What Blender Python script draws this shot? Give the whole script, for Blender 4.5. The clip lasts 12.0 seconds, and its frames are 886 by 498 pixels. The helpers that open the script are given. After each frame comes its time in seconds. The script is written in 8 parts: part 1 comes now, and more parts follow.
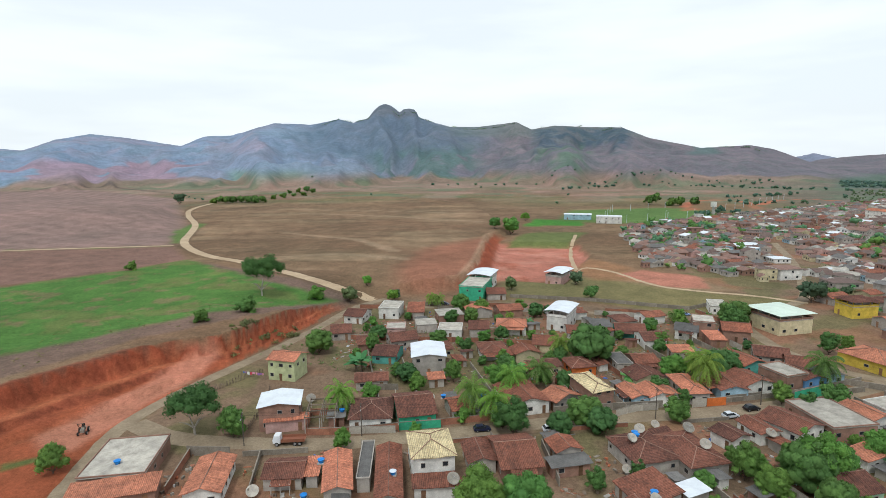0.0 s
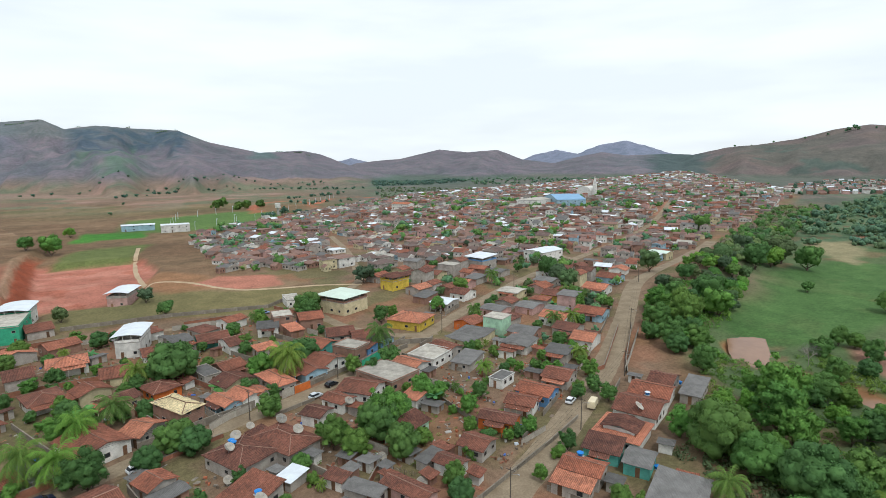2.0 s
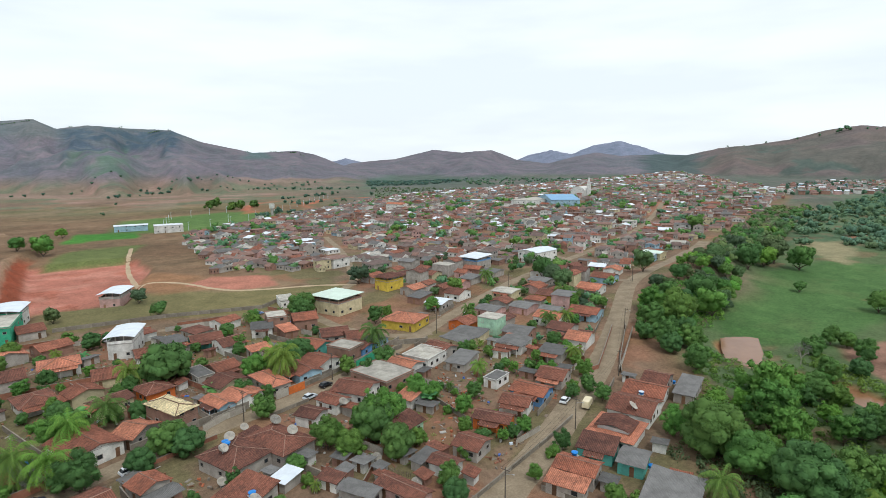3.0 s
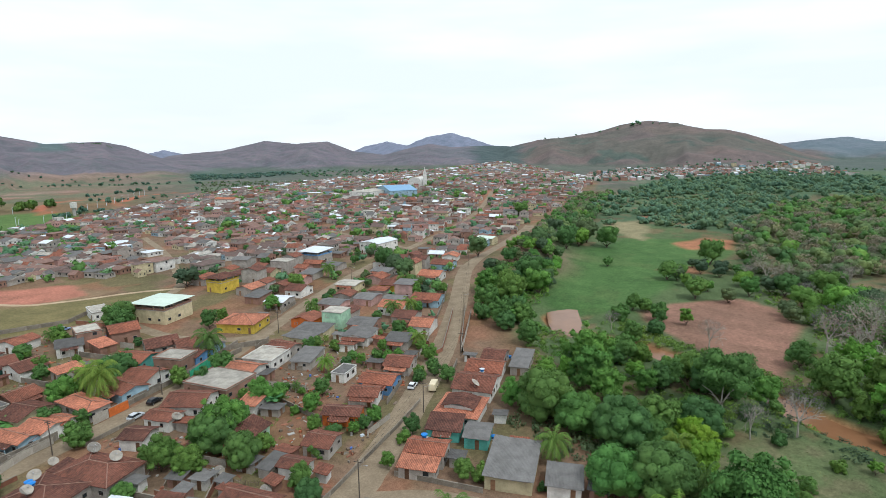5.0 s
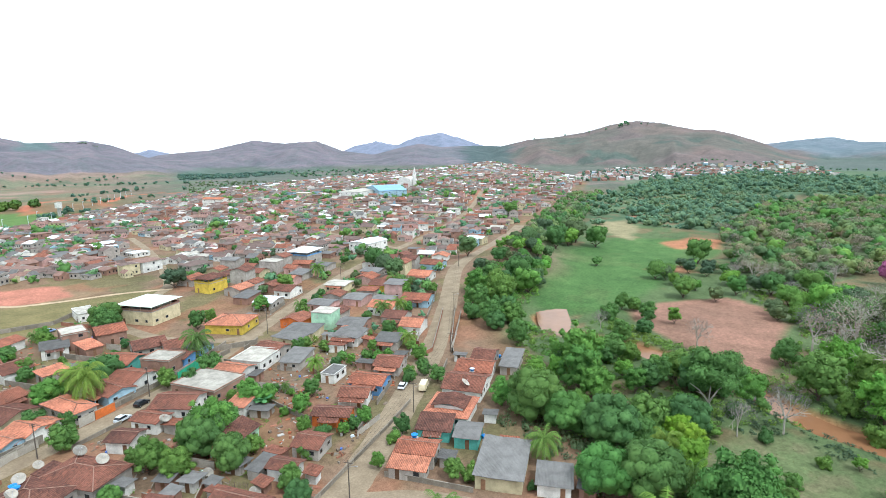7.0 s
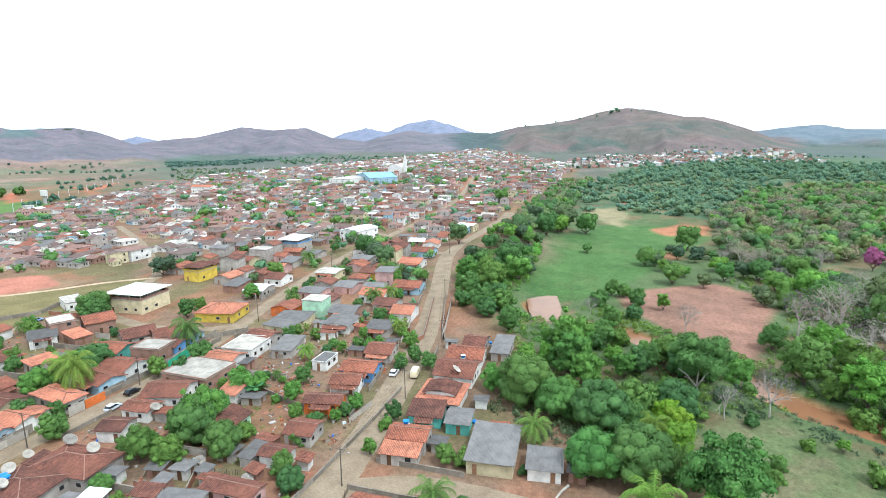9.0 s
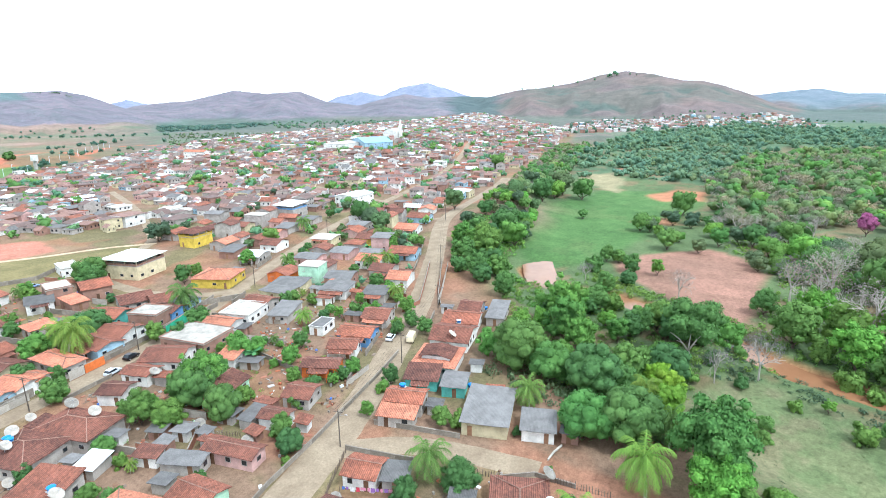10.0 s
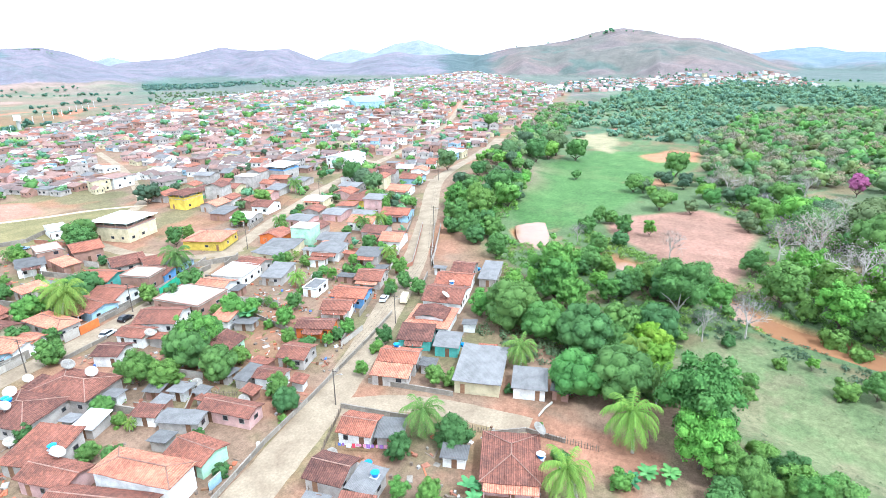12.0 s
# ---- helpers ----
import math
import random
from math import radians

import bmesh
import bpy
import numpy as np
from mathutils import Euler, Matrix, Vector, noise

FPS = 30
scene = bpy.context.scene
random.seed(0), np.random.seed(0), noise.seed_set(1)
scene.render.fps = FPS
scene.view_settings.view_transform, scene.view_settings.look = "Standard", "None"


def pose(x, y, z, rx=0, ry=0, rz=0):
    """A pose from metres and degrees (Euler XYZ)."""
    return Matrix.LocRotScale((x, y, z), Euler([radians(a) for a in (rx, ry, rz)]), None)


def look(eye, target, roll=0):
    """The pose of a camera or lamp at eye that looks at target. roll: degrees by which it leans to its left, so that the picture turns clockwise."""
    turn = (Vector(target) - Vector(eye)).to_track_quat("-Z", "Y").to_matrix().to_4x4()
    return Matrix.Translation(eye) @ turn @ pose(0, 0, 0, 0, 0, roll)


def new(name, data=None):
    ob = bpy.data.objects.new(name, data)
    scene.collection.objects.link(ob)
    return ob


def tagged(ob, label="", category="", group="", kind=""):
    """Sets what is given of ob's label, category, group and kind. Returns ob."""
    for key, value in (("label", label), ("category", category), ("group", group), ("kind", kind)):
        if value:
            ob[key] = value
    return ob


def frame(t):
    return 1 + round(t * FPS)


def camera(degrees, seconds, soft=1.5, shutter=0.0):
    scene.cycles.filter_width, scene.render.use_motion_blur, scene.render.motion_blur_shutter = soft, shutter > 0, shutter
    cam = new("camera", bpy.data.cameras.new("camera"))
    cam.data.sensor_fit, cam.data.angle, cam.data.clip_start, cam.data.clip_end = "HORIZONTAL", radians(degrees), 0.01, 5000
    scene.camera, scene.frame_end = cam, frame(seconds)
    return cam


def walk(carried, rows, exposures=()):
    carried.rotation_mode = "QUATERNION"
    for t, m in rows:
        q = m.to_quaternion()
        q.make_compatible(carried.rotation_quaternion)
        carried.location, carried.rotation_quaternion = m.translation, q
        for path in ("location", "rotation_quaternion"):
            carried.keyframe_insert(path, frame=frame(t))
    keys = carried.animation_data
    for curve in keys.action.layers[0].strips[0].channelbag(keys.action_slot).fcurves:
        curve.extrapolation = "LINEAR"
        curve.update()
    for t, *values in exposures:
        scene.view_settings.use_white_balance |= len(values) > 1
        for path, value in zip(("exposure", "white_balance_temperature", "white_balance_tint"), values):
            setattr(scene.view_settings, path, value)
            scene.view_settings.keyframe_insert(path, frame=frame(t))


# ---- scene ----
cam = camera(77.5, 12.0, soft=0.8, shutter=0.4)
PATH = [
    (0.00, pose(0, 0, 60, 80.75, 0.50, -0.00)),
    (0.30, pose(0, 0, 60, 80.75, 0.47, -2.10)),
    (0.50, pose(0, 0, 60, 80.77, 0.44, -8.34)),
    (0.75, pose(0, 0, 60, 80.75, 0.46, -19.60)),
    (1.00, pose(0, 0, 60, 80.73, 0.48, -31.28)),
    (1.50, pose(0, 0, 60, 80.75, 0.60, -41.88)),
    (2.00, pose(0, 0, 60, 80.78, 0.59, -42.82)),
    (2.50, pose(0, 0, 60, 80.79, 0.57, -43.08)),
    (3.00, pose(0, 0, 60, 80.80, 0.55, -43.39)),
    (3.50, pose(0, 0, 60, 80.81, 0.52, -50.05)),
    (3.70, pose(0, 0, 60, 80.81, 0.56, -53.77)),
    (4.00, pose(0, 0, 60, 80.68, 0.60, -57.40)),
    (4.50, pose(0, 0, 60, 80.20, 0.66, -59.30)),
    (5.00, pose(0, 0, 60, 79.75, 0.69, -60.00)),
    (5.50, pose(0, 0, 60, 79.67, 0.69, -60.30)),
    (6.00, pose(0, 0, 60, 79.69, 0.69, -60.59)),
    (6.50, pose(0, 0, 60, 79.71, 0.68, -60.86)),
    (7.00, pose(0, 0, 60, 79.73, 0.62, -61.06)),
    (8.50, pose(0, 0, 60, 79.60, 0.60, -61.75)),
    (8.80, pose(0, 0, 60, 78.95, 0.60, -61.92)),
    (9.00, pose(0, 0, 60, 78.41, 0.58, -62.01)),
    (9.50, pose(0, 0, 60, 76.72, 0.51, -62.24)),
    (10.00, pose(0, 0, 60, 74.86, 0.52, -62.44)),
    (10.50, pose(0, 0, 60, 73.05, 0.50, -62.63)),
    (11.00, pose(0, 0, 60, 71.21, 0.48, -62.83)),
    (11.50, pose(0, 0, 60, 70.80, 0.47, -63.03)),
    (12.00, pose(0, 0, 60, 70.85, 0.44, -63.18)),
]
EXPOSURES = [(0.0, -0.36, 6000, 5), (3.7, -0.35, 5930, 5), (5.5, -0.2, 5820, 5), (6.0, 0.0, 5780, 5), (6.5, 0.24, 5740, 4), (7.0, 0.44, 5660, 3),
             (9.0, 0.57, 5580, 4), (10.0, 0.88, 5420, 5), (11.0, 1.28, 5250, 6), (11.5, 1.4, 5200, 6), (12.0, 1.34, 5200, 6)]
walk(cam, PATH, EXPOSURES)

# ---- sky and light: a bright overcast day ----
SUN_EL, SUN_AZ = radians(58), radians(200)
world = bpy.data.worlds.new("overcast")
scene.world = world
world.use_nodes = True
wt = world.node_tree
wt.nodes.clear()
w_out = wt.nodes.new("ShaderNodeOutputWorld")
w_sky = wt.nodes.new("ShaderNodeTexSky")
w_sky.sky_type, w_sky.sun_disc = "NISHITA", False
w_sky.sun_elevation, w_sky.sun_rotation = SUN_EL, SUN_AZ
w_sky.dust_density, w_sky.air_density = 3.0, 1.0
w_bg_sky = wt.nodes.new("ShaderNodeBackground")
w_bg_sky.inputs["Strength"].default_value = 0.15
wt.links.new(w_sky.outputs[0], w_bg_sky.inputs["Color"])
w_bg_cloud = wt.nodes.new("ShaderNodeBackground")
w_bg_cloud.inputs["Color"].default_value = (1.0, 1.0, 1.0, 1)
w_bg_cloud.inputs["Strength"].default_value = 1.33
w_co = wt.nodes.new("ShaderNodeTexCoord")
w_map = wt.nodes.new("ShaderNodeMapping")
w_map.inputs["Scale"].default_value = (1.5, 1.5, 9.0)
wt.links.new(w_co.outputs["Generated"], w_map.inputs["Vector"])
w_noise = wt.nodes.new("ShaderNodeTexNoise")
w_noise.inputs["Scale"].default_value = 1.6
w_noise.inputs["Detail"].default_value = 5.0
wt.links.new(w_map.outputs[0], w_noise.inputs["Vector"])
w_ramp = wt.nodes.new("ShaderNodeMapRange")
w_ramp.inputs["From Min"].default_value, w_ramp.inputs["From Max"].default_value = 0.40, 0.62
w_ramp.inputs["To Min"].default_value, w_ramp.inputs["To Max"].default_value = 0.84, 1.0
wt.links.new(w_noise.outputs["Fac"], w_ramp.inputs["Value"])
w_mix = wt.nodes.new("ShaderNodeMixShader")
wt.links.new(w_ramp.outputs[0], w_mix.inputs["Fac"])
wt.links.new(w_bg_sky.outputs[0], w_mix.inputs[1])
wt.links.new(w_bg_cloud.outputs[0], w_mix.inputs[2])
wt.links.new(w_mix.outputs[0], w_out.inputs["Surface"])

sun_data = bpy.data.lights.new("sun", "SUN")
sun_data.energy, sun_data.angle, sun_data.color = 2.1, radians(10), (1.0, 0.96, 0.9)
sun = new("sun", sun_data)
sun_from = Vector((math.sin(SUN_AZ) * math.cos(SUN_EL), math.cos(SUN_AZ) * math.cos(SUN_EL), math.sin(SUN_EL)))
sun.matrix_world = look(sun_from * 400, (0, 0, 0))

# ---- materials ----
def material(name, rough=0.9, metal=0.0, spec=0.25):
    m = bpy.data.materials.new(name)
    m.use_nodes = True
    b = m.node_tree.nodes["Principled BSDF"]
    b.inputs["Roughness"].default_value, b.inputs["Metallic"].default_value = rough, metal
    b.inputs["Specular IOR Level"].default_value = spec
    return m, m.node_tree, b


def link(t, a, b):
    t.links.new(a, b)


def noise_node(t, vec, scale, detail=4.0, rough=0.6):
    n = t.nodes.new("ShaderNodeTexNoise")
    n.inputs["Scale"].default_value, n.inputs["Detail"].default_value = scale, detail
    n.inputs["Roughness"].default_value = rough
    if vec is not None:
        link(t, vec, n.inputs["Vector"])
    return n.outputs["Fac"]


def ramp(t, fac, *stops):
    n = t.nodes.new("ShaderNodeValToRGB")
    e = n.color_ramp.elements
    while len(e) < len(stops):
        e.new(0.5)
    for el, (p, c) in zip(e, stops):
        el.position = p
        el.color = (*c, 1) if len(c) == 3 else c
    link(t, fac, n.inputs["Fac"])
    return n.outputs["Color"]


def mixed(t, kind, fac, a, b):
    n = t.nodes.new("ShaderNodeMix")
    n.data_type, n.blend_type = "RGBA", kind
    for sock, v in ((n.inputs["Factor"], fac), (n.inputs["A"], a), (n.inputs["B"], b)):
        if isinstance(v, (int, float)):
            sock.default_value = v
        elif isinstance(v, tuple):
            sock.default_value = (*v, 1)
        else:
            link(t, v, sock)
    return n.outputs["Result"]


def bump(t, b, height, strength, dist):
    n = t.nodes.new("ShaderNodeBump")
    n.inputs["Strength"].default_value, n.inputs["Distance"].default_value = strength, dist
    link(t, height, n.inputs["Height"])
    link(t, n.outputs[0], b.inputs["Normal"])


def coords(t, which="Object"):
    return t.nodes.new("ShaderNodeTexCoord").outputs[which]


def grey(v):
    return (v, v, v)


def surface(name, base, dark, rough=0.9, scale=0.6, fine=8.0, bump_d=0.02, stain=0.5, metal=0.0, vary=0.0, tint=None, spec=0.25):
    """Two colours over coarse and fine noise, with stains; vary: how far single things differ."""
    m, t, b = material(name, rough, metal, spec)
    co = coords(t)
    n1 = noise_node(t, co, scale, 5)
    n2 = noise_node(t, co, fine, 3)
    col = ramp(t, n1, (0.3, dark), (0.62, base))
    col = mixed(t, "MULTIPLY", stain, col, ramp(t, n2, (0.25, grey(0.55)), (0.7, grey(1.1))))
    if vary or tint:
        oi = t.nodes.new("ShaderNodeObjectInfo").outputs["Random"]
        lo, hi = tint if tint else (grey(1 - vary), grey(1 + vary))
        col = mixed(t, "MULTIPLY", 1.0, col, ramp(t, oi, (0.0, lo), (0.5, grey(1.0)), (1.0, hi)))
    link(t, col, b.inputs["Base Color"])
    bump(t, b, n2, 0.5, bump_d)
    return m


def tile_roof(name, base, dark, tint, lie="X"):
    """Clay channel tiles: rows across, soot and lichen, single tiles of other tone, channel shade in the colour."""
    m, t, b = material(name, 0.92)
    co = coords(t)
    big = noise_node(t, co, 0.35, 6, 0.65)
    v = t.nodes.new("ShaderNodeTexVoronoi")
    v.inputs["Scale"].default_value = 3.2
    link(t, co, v.inputs["Vector"])
    fine = noise_node(t, co, 9.0, 3)
    col = ramp(t, big, (0.28, dark), (0.5, base), (0.75, tuple(min(1, c * 1.25) for c in base)))
    col = mixed(t, "MULTIPLY", 0.6, col, ramp(t, fine, (0.25, grey(0.45)), (0.72, grey(1.25))))
    sep = t.nodes.new("ShaderNodeSeparateColor")
    link(t, v.outputs["Color"], sep.inputs[0])
    col = mixed(t, "MULTIPLY", 0.5, col, ramp(t, sep.outputs[0], (0.0, grey(0.5)), (0.5, grey(0.95)), (1.0, (1.5, 1.42, 1.35))))
    streak = noise_node(t, co, 1.1, 4)
    col = mixed(t, "MIX", ramp(t, streak, (0.56, grey(0.0)), (0.78, grey(0.5))), col, (0.07, 0.05, 0.04))
    oi = t.nodes.new("ShaderNodeObjectInfo").outputs["Random"]
    col = mixed(t, "MULTIPLY", 1.0, col, ramp(t, oi, (0.0, tint[0]), (0.5, grey(1.0)), (1.0, tint[1])))
    # stripes darken the colour between tile columns, painted channel shade
    st = t.nodes.new("ShaderNodeTexWave")
    st.wave_type, st.bands_direction = "BANDS", lie
    st.inputs["Scale"].default_value, st.inputs["Distortion"].default_value = 0.95, 0.9
    link(t, co, st.inputs["Vector"])
    col = mixed(t, "MULTIPLY", 0.55, col, ramp(t, st.outputs["Fac"], (0.1, grey(0.5)), (0.7, grey(1.15))))
    patch = noise_node(t, co, 0.55, 2)
    col = mixed(t, "MIX", ramp(t, patch, (0.60, grey(0.0)), (0.70, grey(0.3))), col, tuple(min(1, c * 1.7) for c in base))
    link(t, col, b.inputs["Base Color"])
    w = t.nodes.new("ShaderNodeTexWave")
    w.wave_type, w.bands_direction = "BANDS", lie
    w.inputs["Scale"].default_value, w.inputs["Distortion"].default_value = 0.95, 0.5
    link(t, co, w.inputs["Vector"])
    bump(t, b, w.outputs["Fac"], 0.8, 0.07)
    return m


def leaf(name, c1, c2, c3, spec=0.3):
    """Leaves; the tone differs from clump to clump and from tree to tree."""
    m, t, b = material(name, 0.78, 0.0, spec * 0.5)
    geo = t.nodes.new("ShaderNodeNewGeometry").outputs["Random Per Island"]
    c1, c3 = tuple(0.5 * (p + q) for p, q in zip(c1, c2)), tuple(0.45 * p + 0.55 * q for p, q in zip(c3, c2))
    col = ramp(t, geo, (0.0, c1), (0.55, c2), (1.0, c3))
    oi = t.nodes.new("ShaderNodeObjectInfo").outputs["Random"]
    col = mixed(t, "MULTIPLY", 1.0, col, ramp(t, oi, (0.0, (0.70, 0.74, 0.85)), (0.35, grey(1.0)), (0.7, (1.38, 1.16, 0.92)), (1.0, (1.15, 1.30, 1.0))))
    wide = noise_node(t, coords(t), 0.05, 3, 0.6)
    col = mixed(t, "MULTIPLY", 0.9, col, ramp(t, wide, (0.3, (0.72, 0.80, 0.98)), (0.5, grey(1.0)), (0.7, (1.4, 1.18, 0.95))))
    n = noise_node(t, coords(t), 0.9, 3)
    col = mixed(t, "MULTIPLY", 0.7, col, ramp(t, n, (0.3, grey(0.6)), (0.7, grey(1.2))))
    link(t, col, b.inputs["Base Color"])
    tr = t.nodes.new("ShaderNodeBsdfTranslucent")
    link(t, col, tr.inputs["Color"])
    mx = t.nodes.new("ShaderNodeMixShader")
    mx.inputs["Fac"].default_value = 0.28
    link(t, b.outputs[0], mx.inputs[1])
    link(t, tr.outputs[0], mx.inputs[2])
    link(t, mx.outputs[0], t.nodes["Material Output"].inputs["Surface"])
    return m


ROOF, ROOF_CROSS = {}, {}
for _n, _w, _b, _d, _t in (
        ("brown", "old clay tiles", (0.175, 0.075, 0.053), (0.085, 0.045, 0.036), ((0.7, 0.75, 0.8), (1.35, 1.25, 1.15))),
        ("rust", "rusty clay tiles", (0.26, 0.10, 0.063), (0.13, 0.06, 0.044), ((0.75, 0.8, 0.85), (1.2, 1.15, 1.1))),
        ("orange", "fresh clay tiles", (0.44, 0.18, 0.11), (0.28, 0.12, 0.08), ((0.85, 0.85, 0.85), (1.15, 1.1, 1.1))),
        ("yellow", "straw yellow tiles", (0.60, 0.50, 0.30), (0.45, 0.36, 0.21), ((0.95, 0.95, 0.95), (1.05, 1.05, 1.05)))):
    ROOF[_n], ROOF_CROSS[_n] = tile_roof(_w, _b, _d, _t), tile_roof(_w + " crosswise", _b, _d, _t, "Y")
ROOF.update({
    "fibre": surface("weathered fibre cement", (0.165, 0.158, 0.152), (0.11, 0.105, 0.10), 0.9, 0.5, 5, 0.03, 0.6, vary=0.3),
    "slab": surface("stained concrete slab", (0.46, 0.425, 0.365), (0.25, 0.23, 0.20), 0.9, 0.35, 3, 0.02, 0.5, vary=0.15),
    "metal": surface("white sheet metal", (0.66, 0.70, 0.74), (0.54, 0.57, 0.61), 0.45, 0.3, 2, 0.01, 0.2, spec=0.5),
    "bluesheet": surface("light blue sheet metal", (0.20, 0.37, 0.56), (0.16, 0.30, 0.47), 0.5, 0.3, 2, 0.01, 0.25, spec=0.4),
    "palegreen": surface("pale green sheet metal", (0.58, 0.68, 0.58), (0.50, 0.58, 0.49), 0.5, 0.3, 2, 0.01, 0.25, spec=0.4),
})
PAINT = {
    "white": (0.74, 0.72, 0.67), "grey": (0.43, 0.39, 0.345), "cream": (0.60, 0.52, 0.33), "pink": (0.58, 0.37, 0.33),
    "brick": (0.335, 0.195, 0.145), "orange": (0.68, 0.18, 0.045), "green": (0.07, 0.42, 0.24), "lime": (0.58, 0.62, 0.35),
    "teal": (0.13, 0.42, 0.36), "blue": (0.14, 0.29, 0.52), "sky": (0.36, 0.51, 0.60), "yellow": (0.62, 0.45, 0.07),
    "mint": (0.45, 0.68, 0.48),
}
# roof colours of the far houses, with distance haze mixed in
PAINT["haze_roof"] = (0.255, 0.155, 0.125)
PAINT["haze_dark_roof"] = (0.165, 0.115, 0.10)
WALL = {k: surface("plaster " + k if k != "brick" else "raw brick", c, tuple(v * 0.62 for v in c), 0.92, 0.5, 7, 0.01, 0.45, vary=0.12)
        for k, c in PAINT.items()}
M_GLASS, _t, _b = material("dark window glass", 0.12, 0.0, 0.5)
_b.inputs["Base Color"].default_value = (0.02, 0.025, 0.03, 1)
M_FRAME = surface("window frame paint", (0.30, 0.27, 0.24), (0.18, 0.16, 0.14), 0.6, 2, 20, 0.003, 0.3, vary=0.5)
M_DOOR = surface("door wood", (0.20, 0.11, 0.06), (0.12, 0.065, 0.04), 0.6, 1.5, 14, 0.004, 0.4, vary=0.5)
M_WALLRUN = surface("rendered block wall", (0.29, 0.255, 0.21), (0.16, 0.135, 0.105), 0.95, 0.5, 5, 0.02, 0.6, vary=0.2)
M_WHITEWALL = surface("whitewashed wall", (0.48, 0.44, 0.38), (0.34, 0.30, 0.25), 0.95, 0.5, 5, 0.02, 0.5, vary=0.1)
M_BRICKWALL = surface("raw brick wall", (0.36, 0.16, 0.10), (0.20, 0.09, 0.06), 0.95, 0.6, 6, 0.02, 0.6, vary=0.2)
M_TEALWALL = WALL["green"]
M_WOOD = surface("weathered fence wood", (0.21, 0.16, 0.12), (0.11, 0.085, 0.065), 0.9, 1.0, 9, 0.02, 0.5, vary=0.3)
M_POLE = surface("pole timber", (0.13, 0.105, 0.085), (0.07, 0.06, 0.05), 0.9, 1.0, 9, 0.01, 0.5)
M_CONCRETE = surface("pole concrete", (0.42, 0.40, 0.37), (0.30, 0.28, 0.26), 0.9, 1.0, 9, 0.01, 0.4)
M_BARK = surface("bark", (0.16, 0.12, 0.09), (0.08, 0.06, 0.045), 0.95, 1.5, 8, 0.03, 0.5)
M_PALEBARK = surface("pale bark", (0.46, 0.42, 0.36), (0.30, 0.27, 0.23), 0.95, 1.5, 8, 0.02, 0.5)
M_TANK = surface("blue plastic", (0.03, 0.22, 0.62), (0.02, 0.17, 0.5), 0.45, 1, 5, 0.004, 0.2)
M_TANKWHITE = surface("pale tank lid", (0.62, 0.68, 0.74), (0.5, 0.55, 0.6), 0.5, 1, 5, 0.004, 0.2)
M_DISH = surface("mesh dish grey", (0.36, 0.325, 0.275), (0.25, 0.225, 0.19), 0.6, 1, 6, 0.004, 0.4, vary=0.4)
M_RUBBER = surface("tyre rubber", (0.025, 0.025, 0.025), (0.015, 0.015, 0.015), 0.85, 3, 20, 0.003, 0.3)
M_STEEL = surface("galvanised steel", (0.45, 0.45, 0.45), (0.3, 0.3, 0.3), 0.5, 2, 12, 0.003, 0.3, metal=0.6)
M_SOIL = surface("red soil heap", (0.42, 0.14, 0.07), (0.28, 0.09, 0.045), 0.98, 0.8, 5, 0.05, 0.5)
M_ROAD = None
L_MANGO = leaf("mango leaves", (0.064, 0.14, 0.05), (0.108, 0.222, 0.068), (0.15, 0.28, 0.082))
L_MID = leaf("garden tree leaves", (0.087, 0.182, 0.057), (0.142, 0.275, 0.072), (0.205, 0.36, 0.1))
L_LIGHT = leaf("fresh leaves", (0.10, 0.235, 0.052), (0.16, 0.338, 0.072), (0.255, 0.447, 0.1))
L_PALM = leaf("palm fronds", (0.095, 0.18, 0.04), (0.165, 0.28, 0.06), (0.30, 0.38, 0.09))
L_BANANA = leaf("banana leaves", (0.066, 0.187, 0.062), (0.110, 0.291, 0.099), (0.187, 0.374, 0.137))
# green shifted towards blue, putting distance haze into the leaf colour
L_FAR_HAZE = leaf("distant leaves tinted for haze", (0.095, 0.185, 0.125), (0.12, 0.225, 0.148), (0.155, 0.26, 0.16))
L_PINK = leaf("pink blossom", (0.36, 0.09, 0.19), (0.50, 0.15, 0.29), (0.58, 0.24, 0.37))
L_DRY = leaf("dry twigs", (0.18, 0.15, 0.135), (0.26, 0.23, 0.21), (0.32, 0.29, 0.27))
L_GRASS = leaf("grass tufts", (0.12, 0.165, 0.075), (0.15, 0.19, 0.092), (0.185, 0.21, 0.115))
L_BAMBOO = leaf("bamboo leaves", (0.16, 0.31, 0.04), (0.22, 0.40, 0.05), (0.32, 0.46, 0.07))
L_OLIVE = leaf("olive scrub leaves", (0.10, 0.16, 0.082), (0.125, 0.19, 0.095), (0.155, 0.215, 0.11))
# haze of the foothills mixed into this leaf colour
L_HAZE_GREEN = leaf("plantation leaves tinted for haze", (0.105, 0.19, 0.155), (0.125, 0.215, 0.168), (0.15, 0.235, 0.175))

# ---- the lie of the land ----
def smooth(a, b, v):
    k = np.clip((v - a) / (b - a), 0, 1)
    return k * k * (3 - 2 * k)


def value_noise(x, y, seed=0):
    x, y = np.asarray(x, float), np.asarray(y, float)
    xi, yi = np.floor(x), np.floor(y)
    fx, fy = x - xi, y - yi
    fx, fy = fx * fx * (3 - 2 * fx), fy * fy * (3 - 2 * fy)

    def lattice(i, j):
        s = np.sin(i * 127.1 + j * 311.7 + seed * 74.7) * 43758.5453
        return s - np.floor(s)
    a, b = lattice(xi, yi), lattice(xi + 1, yi)
    c, e = lattice(xi, yi + 1), lattice(xi + 1, yi + 1)
    return (a * (1 - fx) + b * fx) * (1 - fy) + (c * (1 - fx) + e * fx) * fy


